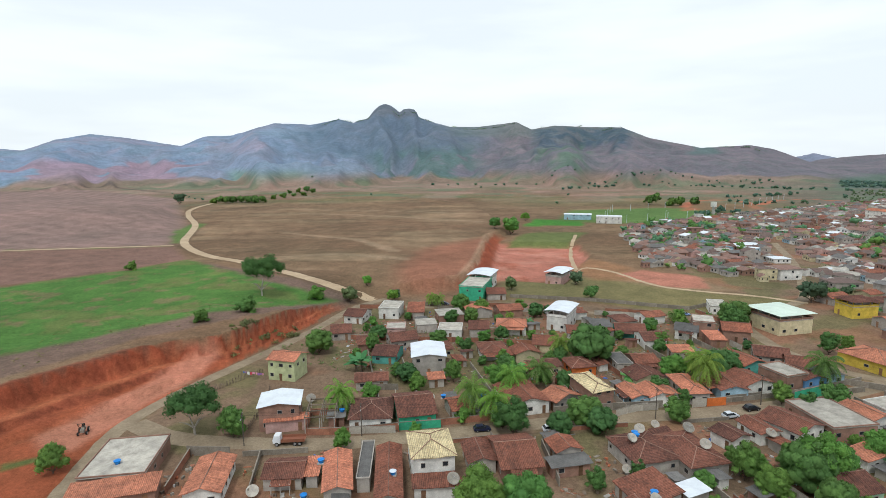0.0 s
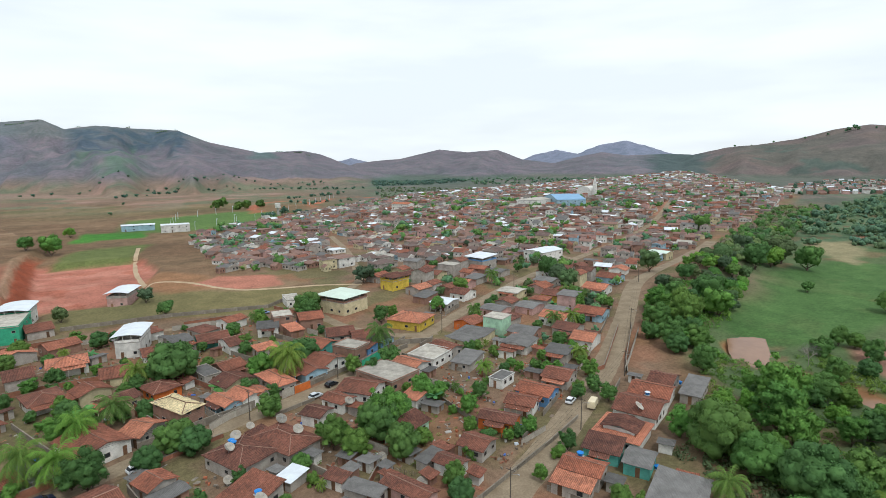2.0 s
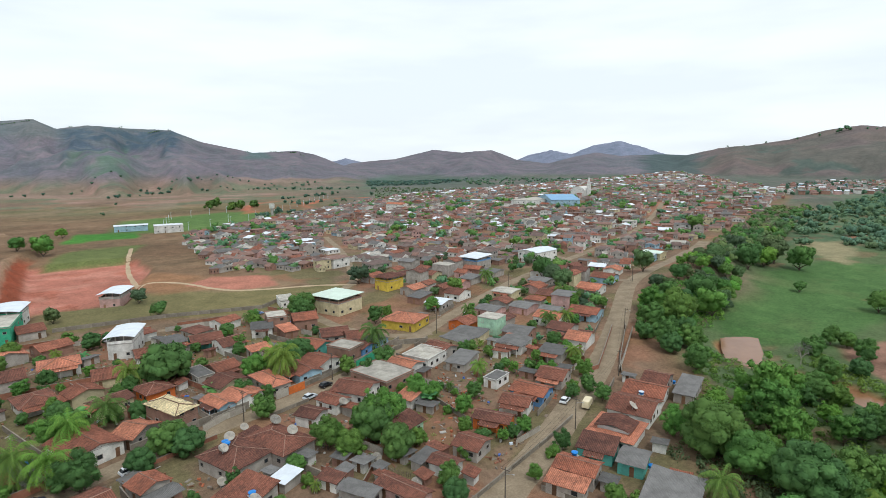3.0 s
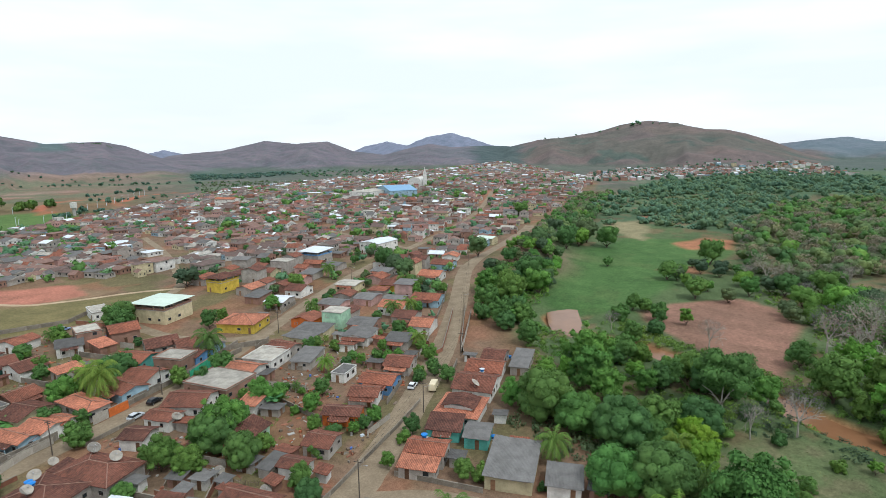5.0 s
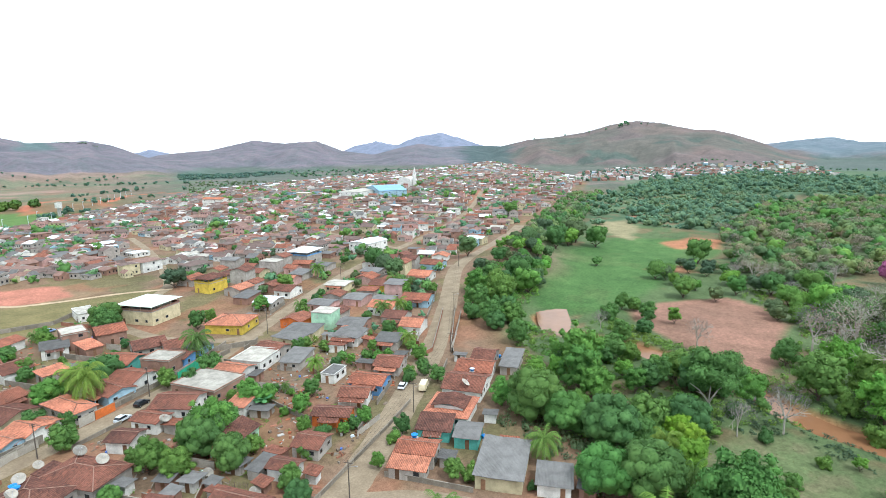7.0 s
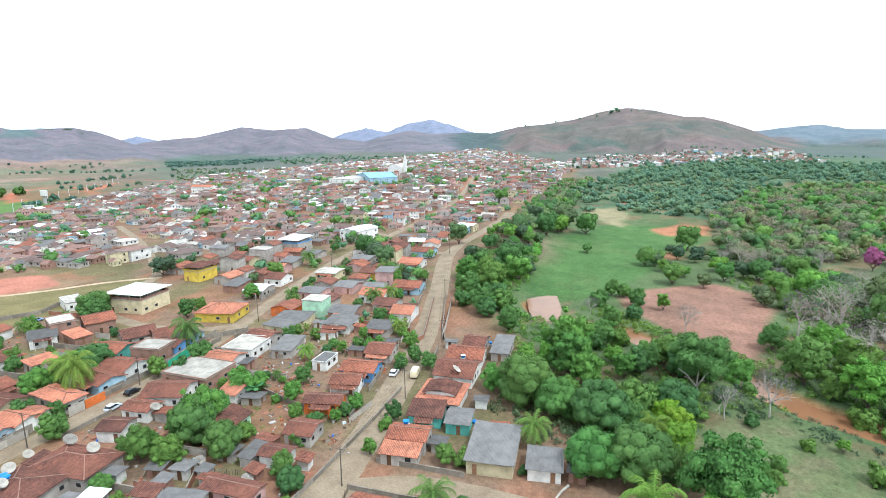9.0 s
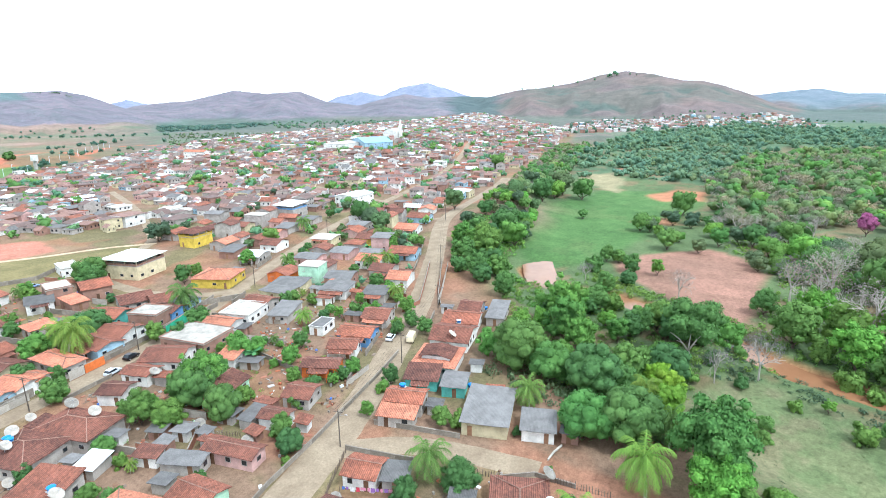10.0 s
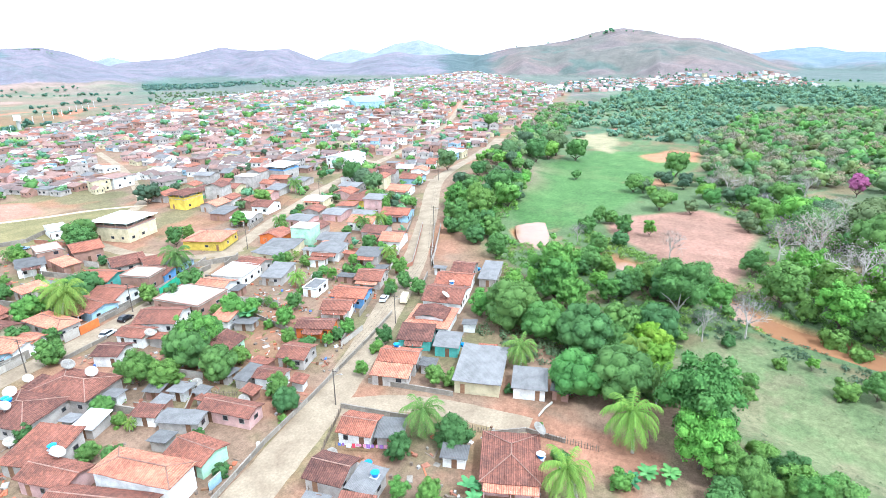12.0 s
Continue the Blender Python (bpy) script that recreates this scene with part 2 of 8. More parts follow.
def fbm(x, y, seed=0, octaves=4):
    total, amp, f = 0.0, 0.5, 1.0
    for k in range(octaves):
        total = total + amp * value_noise(x * f, y * f, seed + k)
        amp, f = amp * 0.5, f * 2.03
    return total / (1 - 0.5 ** octaves)


def inside(poly, x, y):
    """Metres inside (positive) or outside (negative) of a closed outline."""
    x, y = np.asarray(x, float), np.asarray(y, float)
    best, odd = np.full(x.shape, 1e9), np.zeros(x.shape, bool)
    for (ax, ay), (bx, by) in zip(poly, poly[1:] + poly[:1]):
        dx, dy = bx - ax, by - ay
        k = np.clip(((x - ax) * dx + (y - ay) * dy) / (dx * dx + dy * dy), 0, 1)
        best = np.minimum(best, np.hypot(x - ax - k * dx, y - ay - k * dy))
        if ay != by:
            odd ^= ((ay > y) != (by > y)) & (x < ax + (y - ay) * dx / dy)
    return np.where(odd, best, -best)


def along(line, x, y):
    """Distance from an open line."""
    x, y = np.asarray(x, float), np.asarray(y, float)
    best = np.full(x.shape, 1e9)
    for (ax, ay), (bx, by) in zip(line, line[1:]):
        dx, dy = bx - ax, by - ay
        k = np.clip(((x - ax) * dx + (y - ay) * dy) / (dx * dx + dy * dy), 0, 1)
        best = np.minimum(best, np.hypot(x - ax - k * dx, y - ay - k * dy))
    return best


PLATEAU = [(-160, 20), (-108, 86), (-94, 112), (-84, 128), (-72, 145), (-62, 162), (-54, 183), (-46, 209), (-34, 234), (-14, 244), (12, 254),
           (22, 300), (36, 400), (60, 460), (40, 700), (-300, 1400), (-1500, 1400), (-1500, 20)]
VALLEY = [(40, -400), (70, -60), (88, -14), (104, 14), (112, 34), (140, 46), (160, 66), (190, 84), (230, 104), (300, 108), (340, 112),
          (480, 140), (640, 150), (800, 60), (900, -400)]
RIVER = [(120, -75), (134, -48), (141, -31), (145, -20), (151, -12), (158, -6), (166, 0), (172, 14), (180, 30), (181, 46), (187, 58), (200, 66)]
RANGES = []


def crest(r, front, back, nodes, rough=1.0):
    """A range of hills r metres off: its crest as degrees from north and degrees above the drone's height."""
    RANGES.append((r, front, back, np.array([n[0] for n in nodes], float), np.array([n[1] for n in nodes], float), rough))


crest(2350, 520, 600, [(-70, 1.2), (-60, 1.5), (-48, 1.8), (-38.3, 1.1), (-36.9, 1.0), (-34.5, 1.9), (-32, 2.4), (-29.5, 2.1), (-27.3, 1.8), (-25, 1.4),
                       (-23, 2.3), (-20.6, 2.4), (-16.6, 3.6), (-13.1, 3.45), (-10.4, 4.0), (-9, 3.65), (-7.5, 4.15), (-6.95, 4.8), (-6.4, 5.3), (-5.8, 5.5), (-5.2, 5.35), (-4.65, 4.95),
                       (-4.3, 4.65), (-4.05, 4.95), (-3.35, 5.1), (-2.75, 4.95), (-2.45, 4.25), (-1.4, 3.8), (0.9, 3.2), (3.8, 3.2), (7.5, 3.6), (8.9, 2.85), (11.1, 3.2), (14.4, 3.0), (17.6, 2.9),
                       (20.2, 1.8), (24.7, 0.8), (28.8, 1.0), (30.6, 0.6), (32.7, -0.3), (36, -1.6)])
crest(2700, 480, 500, [(30, -1.6), (34, -0.3), (35.8, -0.1), (38.5, 0.1), (42.4, 1.0), (45.3, 0.7), (48.4, 0.9), (50.9, -0.1), (54, -0.5), (56, 0.0), (58.6, 0.55),
                       (61, 0.2), (64.5, 0.3), (66.8, 0.2), (69, -0.2), (73, -1.5)])
crest(4300, 350, 300, [(29, -0.9), (33.5, 0.25), (36, -0.4), (50, -0.5), (52, 0.35), (54.2, 0.85), (56.3, 0.45), (58.2, 1.2), (60.9, 1.62), (62.5, 1.2), (64.1, 0.65), (67, -0.3), (70, -0.9)])
crest(2500, 430, 500, [(63, -1.9), (66.8, 0.15), (69.5, 0.8), (72, 1.0), (74.9, 1.4), (77.4, 2.1), (79.9, 2.48), (82.4, 2.15), (84.9, 1.55), (86.8, 1.45), (88.5, 1.0), (90.1, 0.45),
                       (93, -0.8), (99, -2.0)], 0.35)
crest(3300, 420, 500, [(85, -1.1), (90, 0.0), (93, 0.4), (95.8, 0.65), (97.8, 0.2), (101, 0.15), (106, 0.3), (115, 0.9), (130, 1.6), (160, 2.0), (200, 1.5), (240, 2.2), (270, 1.8), (292, 1.6), (300, -1.0)])


def land(x, y):
    """Height of the ground."""
    x, y = np.asarray(x, float), np.asarray(y, float)
    r, az = np.hypot(x, y), np.degrees(np.arctan2(x, y))
    z = 0.25 * (fbm(x / 30, y / 30, 3, 3) - 0.5)
    up = inside(PLATEAU, x, y)
    rag = 2.4 * (fbm(x / 9, y / 9, 5, 3) - 0.5)
    wide = 0.55 + 1.6 * (1 - smooth(148, 166, y))
    gorge = fbm(x / 3.5, y / 3.5, 6, 3) - 0.5
    bank = (up + rag * 1.4 + 2.2 * gorge) / wide
    step = 0.20 * smooth(-0.3, 0.4, bank) + 0.24 * smooth(2.5, 3.0, bank) + 0.56 * smooth(6.2, 7.2, bank)
    red_side = smooth(-1, 1, up) * (1 - smooth(15, 18, up)) * (y > 60) * (y < 215) * (x < -30)
    z = z + red_side * 1.3 * gorge
    z = z + 5.6 * (1 - 0.85 * np.exp(-((x + 32) / 30) ** 2 - ((y - 225) / 26) ** 2)) * step * (1 - 0.4 * smooth(300, 700, r))
    rise = np.interp(az, (-75, -55, -38.7, -33, -29, -27.2, -26.2, -25.2), (8, 12, 14, 17, 15, 9, 3, 0))
    z = z + rise * smooth(452, 640, r) * (1 - smooth(640, 840, r)) * (az > -80) * (az < -25)
    z = z - 3.5 * smooth(0, 6, inside([(12, 258), (22, 300), (37, 402), (96, 390), (94, 340), (60, 258), (33, 268)], x, y))
    z = z + 2.2 * smooth(6.2, 7.0, bank) * (1 - smooth(25, 60, up)) * smooth(60, 80, y) * (1 - smooth(185, 215, y)) * (x < -30)
    low = inside(VALLEY, x, y)
    z = z - 3.6 * smooth(-2, 14, low)
    z = z - 2.2 * (1 - smooth(2.0, 6.5, along(RIVER, x, y) + rag * 0.5))
    z = z - 1.2 * (1 - smooth(9, 17, np.hypot((x - 201) * 0.8, y - 62)))
    z = z + 6.0 * np.exp(-((x - 290) / 60) ** 2 - ((y - 112) / 24) ** 2)
    z = z + 9.0 * smooth(0, 200, inside([(230, -40), (300, -8), (520, -20), (800, -120), (800, -400), (180, -300), (170, -70)], x, y))
    z = z + 14.0 * np.exp(-((x - 780) / 300) ** 2 - ((y - 400) / 170) ** 2)
    z = z + 22.0 * np.exp(-((x - 1290) / 200) ** 2 - ((y - 560) / 150) ** 2)
    z = z + 20.0 * np.exp(-((x - 1490) / 70) ** 2 - ((y + 56) / 75) ** 2)
    big = np.zeros(x.shape)
    spur = fbm(x / 330, y / 330, 11, 3)
    gully = 1 - np.abs(2 * fbm(x / 150, y / 150, 12, 5) - 1) * 2
    fold = 1 - np.abs(2 * fbm(np.radians(az) * 2400 / 170, r / 620, 17, 3) - 1) * 2.2
    for d, front, back, na, ne, rough in RANGES:
        aa = np.where(az < -100, az + 360, az) if na[-1] > 180 else az
        el = np.interp(aa, na, ne, left=-2.5, right=-2.5)
        el = 0.5 * el + 0.25 * np.interp(aa - 0.09, na, ne, left=-2.5, right=-2.5) + 0.25 * np.interp(aa + 0.09, na, ne, left=-2.5, right=-2.5)
        dc = d * (1 + 0.10 * (value_noise(aa / 3.1, aa * 0, 15) - 0.5))
        h = np.maximum(0, 60 + dc * np.tan(np.radians(el)))
        dr = np.where(r < dc, (dc - r) / (front * (0.55 + 1.1 * spur) * (0.92 + 0.22 * np.clip(fold, -1, 1))), (r - dc) / back)
        prof = np.where(r < dc, np.clip(1 - np.abs(dr) / 1.75, 0, 1) ** 1.15 * (0.75 + 0.25 * np.exp(-np.abs(dr))), np.exp(-np.abs(dr) ** 1.45))
        big = np.maximum(big, h * np.clip(prof * (1 + rough * (0.14 * gully + 0.10 * fold) * prof ** 0.3 * np.minimum(1, 2.2 * np.abs(dr))), 0, 1.02))
    big = big + 3.5 * (fbm(x / 40, y / 40, 13, 3) - 0.5) * smooth(20, 80, big)
    return z + np.where(r > 900, big, 0) * smooth(900, 1250, r)


def lerp(c, mask, col):
    return c + (np.array(col) - c) * mask[:, None]


def ground_colours(x, y, z):
    r, az = np.hypot(x, y), np.degrees(np.arctan2(x, y))
    n1, n2, n3 = fbm(x / 60, y / 60, 21), fbm(x / 14, y / 14, 22), fbm(x / 260, y / 200, 23)
    edge = 8 * (n2 - 0.5)
    c = np.tile(np.array((0.195, 0.128, 0.078)), (len(x), 1))
    streak = fbm(x / 90, y / 18, 24)
    c = lerp(c, smooth(0.50, 0.70, streak) * 0.75, (0.285, 0.20, 0.125))
    c = lerp(c, smooth(0.52, 0.66, n1) * 0.5, (0.14, 0.085, 0.052))
    c = c * (0.82 + 0.36 * fbm(x / 4, y / 4, 27, 3))[:, None]
    # the far edge of the plain is greener
    c = lerp(c, smooth(560, 1000, r) * smooth(0.42, 0.62, fbm(x / 120, y / 60, 25)) * 0.75, (0.13, 0.15, 0.065))
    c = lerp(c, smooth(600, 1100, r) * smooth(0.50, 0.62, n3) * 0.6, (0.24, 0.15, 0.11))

    def zone(poly, col, soft=3.0, amount=1.0, rag=1.0):
        nonlocal c
        c = lerp(c, smooth(-soft, soft, inside(poly, x, y) + edge * rag) * amount, col)

    # distance haze put into the plain's colour, growing outwards
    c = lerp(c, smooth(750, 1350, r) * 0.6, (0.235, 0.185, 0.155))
    east = smooth(24, 40, az)
    strip = fbm(az / 3.0, r / 75, 35, 3)
    c = lerp(c, smooth(620, 900, r) * east * 0.9, (0.112, 0.13, 0.105))
    c = lerp(c, smooth(620, 900, r) * east * smooth(0.54, 0.62, strip) * 0.6, (0.215, 0.165, 0.15))
    c = lerp(c, smooth(700, 900, r) * smooth(0.55, 0.62, fbm(az / 4.0 + 9, r / 60, 36, 3)) * 0.6, (0.12, 0.17, 0.105))
    c = lerp(c, smooth(700, 1000, r) * (1 - east) * smooth(0.57, 0.63, fbm(az / 5.0, r / 90, 37, 3)) * 0.6, (0.33, 0.22, 0.18))
    c = lerp(c, smooth(-20, 20, inside([(740, 1040), (898, 976), (1337, 1130), (1900, 1500), (1400, 1900), (1084, 1515)], x, y)) * 0.9, (0.085, 0.14, 0.115))
    zone([(-330, 340), (-182, 361), (-202, 435), (-414, 854), (-745, 1152), (-1200, 988)], (0.245, 0.168, 0.15), 12)
    zone([(-400, 372), (-278, 342), (-174, 354), (-147, 308), (-162, 279), (-200, 242), (-300, 180)], (0.205, 0.122, 0.098))
    zone([(-300, 150), (-124, 130), (-110, 130), (-92, 160), (-70, 180), (-46, 208), (-38, 226), (-46, 240), (-81, 262), (-126, 292), (-160, 276), (-204, 230), (-320, 215)],
         (0.165, 0.112, 0.088), 2)
    zone([(-300, 140), (-125, 148), (-97, 172), (-74, 193), (-52, 214), (-46, 226), (-79, 247), (-126, 288), (-144, 302), (-160, 276), (-196, 238), (-300, 150)],
         (0.078, 0.17, 0.038), 3)
    green = smooth(-3, 3, inside([(-300, 140), (-125, 148), (-97, 172), (-52, 214), (-79, 247), (-144, 302), (-196, 238)], x, y))
    c = lerp(c, green * smooth(0.54, 0.66, n2) * 0.55, (0.16, 0.16, 0.06))
    c = lerp(c, green * smooth(0.60, 0.70, fbm(x / 7, y / 5, 28)) * 0.6, (0.20, 0.14, 0.085))
    # wheel tracks across the plain
    for line, wd in (([(-148, 589), (-97, 572), (-36, 539), (37, 485)], 5), ([(-160, 640), (-60, 610), (60, 560)], 4), ([(-120, 420), (-60, 380), (-30, 330)], 4), ([(-100, 310), (-60, 320), (-20, 300)], 3)):
        c = lerp(c, (1 - smooth(wd * 0.4, wd * 1.4, along(line, x, y) + edge * 0.6)) * 0.6, (0.33, 0.24, 0.16))
    for line, wd, col in (([(-481, 596), (-427, 655), (-369, 744)], 3.5, (0.09, 0.072, 0.05)), ([(-849, 1060), (-772, 1274), (-521, 1032)], 9, (0.11, 0.085, 0.07)),
                          ([(-330, 352), (-260, 348), (-180, 358)], 2.5, (0.13, 0.15, 0.06))):
        c = lerp(c, (1 - smooth(wd * 0.4, wd * 1.3, along(line, x, y) + edge * 0.5)) * 0.8, col)
    plough = smooth(-10, 10, inside([(-380, 345), (-182, 361), (-202, 435), (-414, 854), (-745, 1152), (-1200, 988), (-500, 400)], x, y))
    furrow = 0.5 + 0.5 * np.sin((x * 0.35 + y * 0.94) / 2.6 + 3 * n2)
    c = c * (1 + plough * 0.20 * (furrow - 0.5))[:, None]
    track = along([(-315, 762), (-305, 662), (-269, 577), (-223, 496), (-200, 435), (-178, 369), (-140, 317), (-110, 297), (-81, 270), (-59, 250), (-41, 238)], x, y)
    c = lerp(c, smooth(2.2, 3.2, track) * (1 - smooth(4.0, 5.5, track + edge * 0.3)) * 0.7, (0.125, 0.082, 0.05))
    # the strip beside the field road
    zone([(-215, 500), (-200, 435), (-178, 369), (-186, 372), (-216, 440), (-228, 500)], (0.11, 0.17, 0.05), 3)
    town = [(-78, 20), (-72, 95), (-74, 136), (-60, 160), (-49, 188), (-38, 222), (-8, 236), (30, 232), (110, 205), (135, 225), (120, 300), (139, 433),
            (173, 493), (338, 584), (554, 706), (876, 760), (1200, 790), (1350, 600), (1150, 330), (900, 230), (640, 180), (470, 160), (330, 128),
            (225, 108), (185, 90), (150, 68), (104, 40), (98, 12), (84, -16), (60, -80)]
    zone(town, (0.212, 0.143, 0.098), 6)
    inner = smooth(-4, 4, inside(town, x, y))
    c = lerp(c, inner * smooth(0.50, 0.66, n2) * 0.55, (0.13, 0.14, 0.055))
    c = lerp(c, inner * smooth(0.56, 0.68, fbm(x / 22, y / 22, 26)) * 0.6, (0.30, 0.145, 0.09))
    # red cuts
    red = (0.32, 0.092, 0.045)
    up = inside(PLATEAU, x, y)
    wide = 0.55 + 1.6 * (1 - smooth(148, 166, y))
    bank = (up + 3.4 * (fbm(x / 9, y / 9, 5, 3) - 0.5) + 2.2 * (fbm(x / 3.5, y / 3.5, 6, 3) - 0.5)) / wide
    cut = smooth(-1.5, 0.0, bank) * (1 - smooth(7.6, 8.4, bank)) * smooth(70, 90, y) * (1 - smooth(206, 226, y)) * (x < -30)
    c = lerp(c, cut, red)
    # scarps and step lines darker, bench lighter: relief shade put into the red
    c = lerp(c, cut * smooth(5.9, 6.3, bank) * 0.9, (0.225, 0.058, 0.03))
    c = lerp(c, cut * smooth(7.0, 7.3, bank) * 0.8, (0.12, 0.06, 0.04))
    c = lerp(c, cut * (1 - smooth(0.1, 0.7, np.abs(bank - 2.75))) * 0.9, (0.17, 0.046, 0.026))
    c = lerp(c, cut * (1 - smooth(0.2, 1.0, np.abs(bank - 4.3))) * 0.7, (0.42, 0.15, 0.075))
    c = lerp(c, cut * smooth(0.5, 0.7, fbm(x / 4, y / 4, 29)) * 0.5, (0.22, 0.062, 0.034))
    zone([(-150, 30), (-112, 84), (-90, 115), (-80, 131), (-66, 148), (-62, 152), (-72, 132), (-75, 112), (-72, 92), (-74, 60), (-90, 20)], red, 1.5, 1, 0.3)
    floor_z = inside([(-85, 108), (-90, 114), (-86, 124), (-82, 136), (-76, 154), (-69, 160), (-70, 144), (-75, 130), (-77, 117), (-79, 108)], x, y)
    c = lerp(c, smooth(-2, 1.5, floor_z + edge * 0.4) * 0.85, (0.46, 0.20, 0.135))
    zone([(-90, 103), (-84, 106), (-82, 104), (-88, 100)], (0.10, 0.155, 0.05), 0.8, 0.9, 0.2)
    zone([(-24, 270), (-9, 340), (30, 389), (38, 395), (24, 300), (14, 252), (-6, 240), (-19, 247)], (0.27, 0.125, 0.08), 9)
    zone([(15, 262), (39, 398), (93, 386), (91, 344), (59, 262), (33, 274)], (0.42, 0.17, 0.125), 2)
    pit = smooth(-3, 3, inside([(15, 262), (39, 398), (93, 386), (91, 344), (59, 262), (33, 274)], x, y))
    c = lerp(c, pit * smooth(0.5, 0.64, fbm(x / 16, y / 9, 33)) * 0.6, (0.50, 0.24, 0.18))
    c = lerp(c, pit * smooth(0.55, 0.66, fbm(x / 10, y / 10, 34)) * 0.5, (0.30, 0.09, 0.05))
    # pit face: red soil, darkened in colour for the bank's shadow
    c = lerp(c, smooth(-6, -2, up + edge * 0.3) * (1 - smooth(2, 4, up + edge * 0.3)) * smooth(250, 262, y) * (1 - smooth(400, 430, y)) * (x > 5) * (x < 60), (0.27, 0.075, 0.04))
    c = lerp(c, smooth(2, 4, up) * (1 - smooth(5, 8, up)) * smooth(250, 262, y) * (1 - smooth(400, 430, y)) * (x > 0) * (x < 60) * 0.7, (0.36, 0.24, 0.16))
    zone([(46, 392), (67, 448), (117, 445), (88, 384)], (0.13, 0.155, 0.055), 3)
    zone([(71, 492), (93, 552), (133, 528), (124, 490)], (0.07, 0.21, 0.035), 3)
    zone([(28, 283), (68, 278), (120, 241), (154, 224), (127, 203), (89, 204), (57, 232), (36, 227), (25, 240)], (0.17, 0.15, 0.07), 4)
    zone([(60, 300), (84, 330), (104, 300), (100, 262), (76, 270)], (0.30, 0.16, 0.085), 4, 0.8)
    zone([(91, 279), (107, 294), (128, 272), (121, 249), (102, 251)], (0.40, 0.175, 0.125), 2)
    zone([(112, 532), (147, 640), (259, 660), (345, 600), (257, 535), (163, 504)], (0.11, 0.185, 0.055), 8)
    zone([(270, 622), (337, 730), (385, 690), (372, 640)], (0.42, 0.15, 0.085), 6, 0.8)
    zone([(426, 523), (489, 511), (465, 429), (396, 388), (397, 448)], (0.44, 0.20, 0.12), 5)
    zone([(496, 658), (735, 699), (640, 560), (479, 483)], (0.15, 0.19, 0.06), 10)
    zone([(520, 292), (640, 330), (660, 300), (620, 262), (520, 255)], (0.34, 0.17, 0.115), 6, 0.8)
    c = lerp(c, 1 - smooth(3, 8, along([(290, 664), (325, 729), (355, 766), (377, 771), (402, 752), (396, 690), (463, 765), (516, 766), (526, 740)], x, y) + edge * 0.5), (0.40, 0.145, 0.085))
    zone([(299, 671), (349, 742), (382, 700), (360, 640), (282, 551)], (0.15, 0.125, 0.07), 6, 0.8)
    zone([(361, 282), (439, 311), (434, 263), (374, 214), (328, 209), (321, 243)], (0.34, 0.125, 0.08), 6, 0.9)
    zone([(259, 271), (293, 283), (290, 259), (253, 235)], (0.32, 0.15, 0.10), 5, 0.8)
    c = lerp(c, np.exp(-((x - 1490) / 75) ** 2 - ((y + 56) / 80) ** 2), (0.38, 0.17, 0.13))
    c = lerp(c, np.exp(-((x - 1330) / 120) ** 2 - ((y - 570) / 60) ** 2) * smooth(0.4, 0.6, n1), (0.36, 0.18, 0.13))
    # the river side
    zone(VALLEY, (0.098, 0.14, 0.062), 6)
    zone([(265, 4), (439, 15), (695, -21), (900, -162), (800, -420), (300, -300), (154, -62), (214, -32), (226, -13)], (0.105, 0.135, 0.07), 8)
    zone([(436, 131), (590, 154), (1055, 170), (1431, 20), (1300, -260), (824, -162), (695, -21), (453, 16), (478, 95)], (0.10, 0.155, 0.085), 12)
    zone([(980, 150), (1250, 140), (1700, 40), (1700, -300), (1300, -260)], (0.10, 0.15, 0.085), 12)
    zone([(547, 98), (556, 77), (497, 71), (501, 92)], (0.30, 0.17, 0.11), 4)
    vale = smooth(-4, 4, inside(VALLEY, x, y))
    c = lerp(c, vale * smooth(0.52, 0.64, n2) * 0.6, (0.20, 0.13, 0.08))
    zone([(209, 76), (270, 92), (320, 96), (395, 82), (413, 42), (379, 12), (286, 30), (216, 40), (208, 58)], (0.078, 0.15, 0.048), 4)
    c = lerp(c, smooth(-4, 4, inside([(209, 76), (270, 92), (320, 96), (395, 82), (413, 42), (379, 12), (286, 30), (216, 40)], x, y)) * smooth(0.50, 0.64, n2) * 0.5, (0.10, 0.15, 0.055))
    zone([(437, 106), (470, 116), (500, 94), (466, 78), (393, 69)], (0.27, 0.24, 0.14), 4)
    zone([(390, 48), (424, 33), (418, 14), (382, 14), (371, 38)], (0.36, 0.17, 0.095), 4)
    zone([(300, 45), (318, 40), (316, 22), (298, 24)], (0.30, 0.16, 0.09), 3)
    zone([(218, 37), (237, 28), (257, 5), (245, -10), (224, -16), (183, -10), (169, -7), (177, 8), (196, 26)], (0.27, 0.155, 0.115), 2.5)
    zone([(117, 4), (136, -6), (134, -16), (127, -28), (113, -40), (85, -60), (70, -34), (80, -14), (95, -4)], (0.122, 0.145, 0.07), 3)
    past = smooth(-3, 3, inside([(117, 4), (136, -6), (127, -28), (113, -40), (85, -60), (70, -34), (80, -14)], x, y))
    c = lerp(c, past * smooth(0.50, 0.62, fbm(x / 5, y / 5, 31)) * 0.5, (0.175, 0.155, 0.095))
    c = lerp(c, past * smooth(0.54, 0.64, fbm(x / 6, y / 6, 32)) * 0.45, (0.085, 0.135, 0.055))
    zone([(77, 30), (84, 26), (83, 12), (80, 2), (74, 2), (74, 20)], (0.30, 0.155, 0.10), 1.5)
    c = lerp(c, 1 - smooth(2.5, 6.0, along(RIVER, x, y) + edge * 0.3), (0.36, 0.17, 0.085))
    c = lerp(c, np.exp(-((x - 275) / 34) ** 2 - ((y - 98) / 13) ** 2) * smooth(0.2, 0.5, n2), (0.27, 0.19, 0.14))
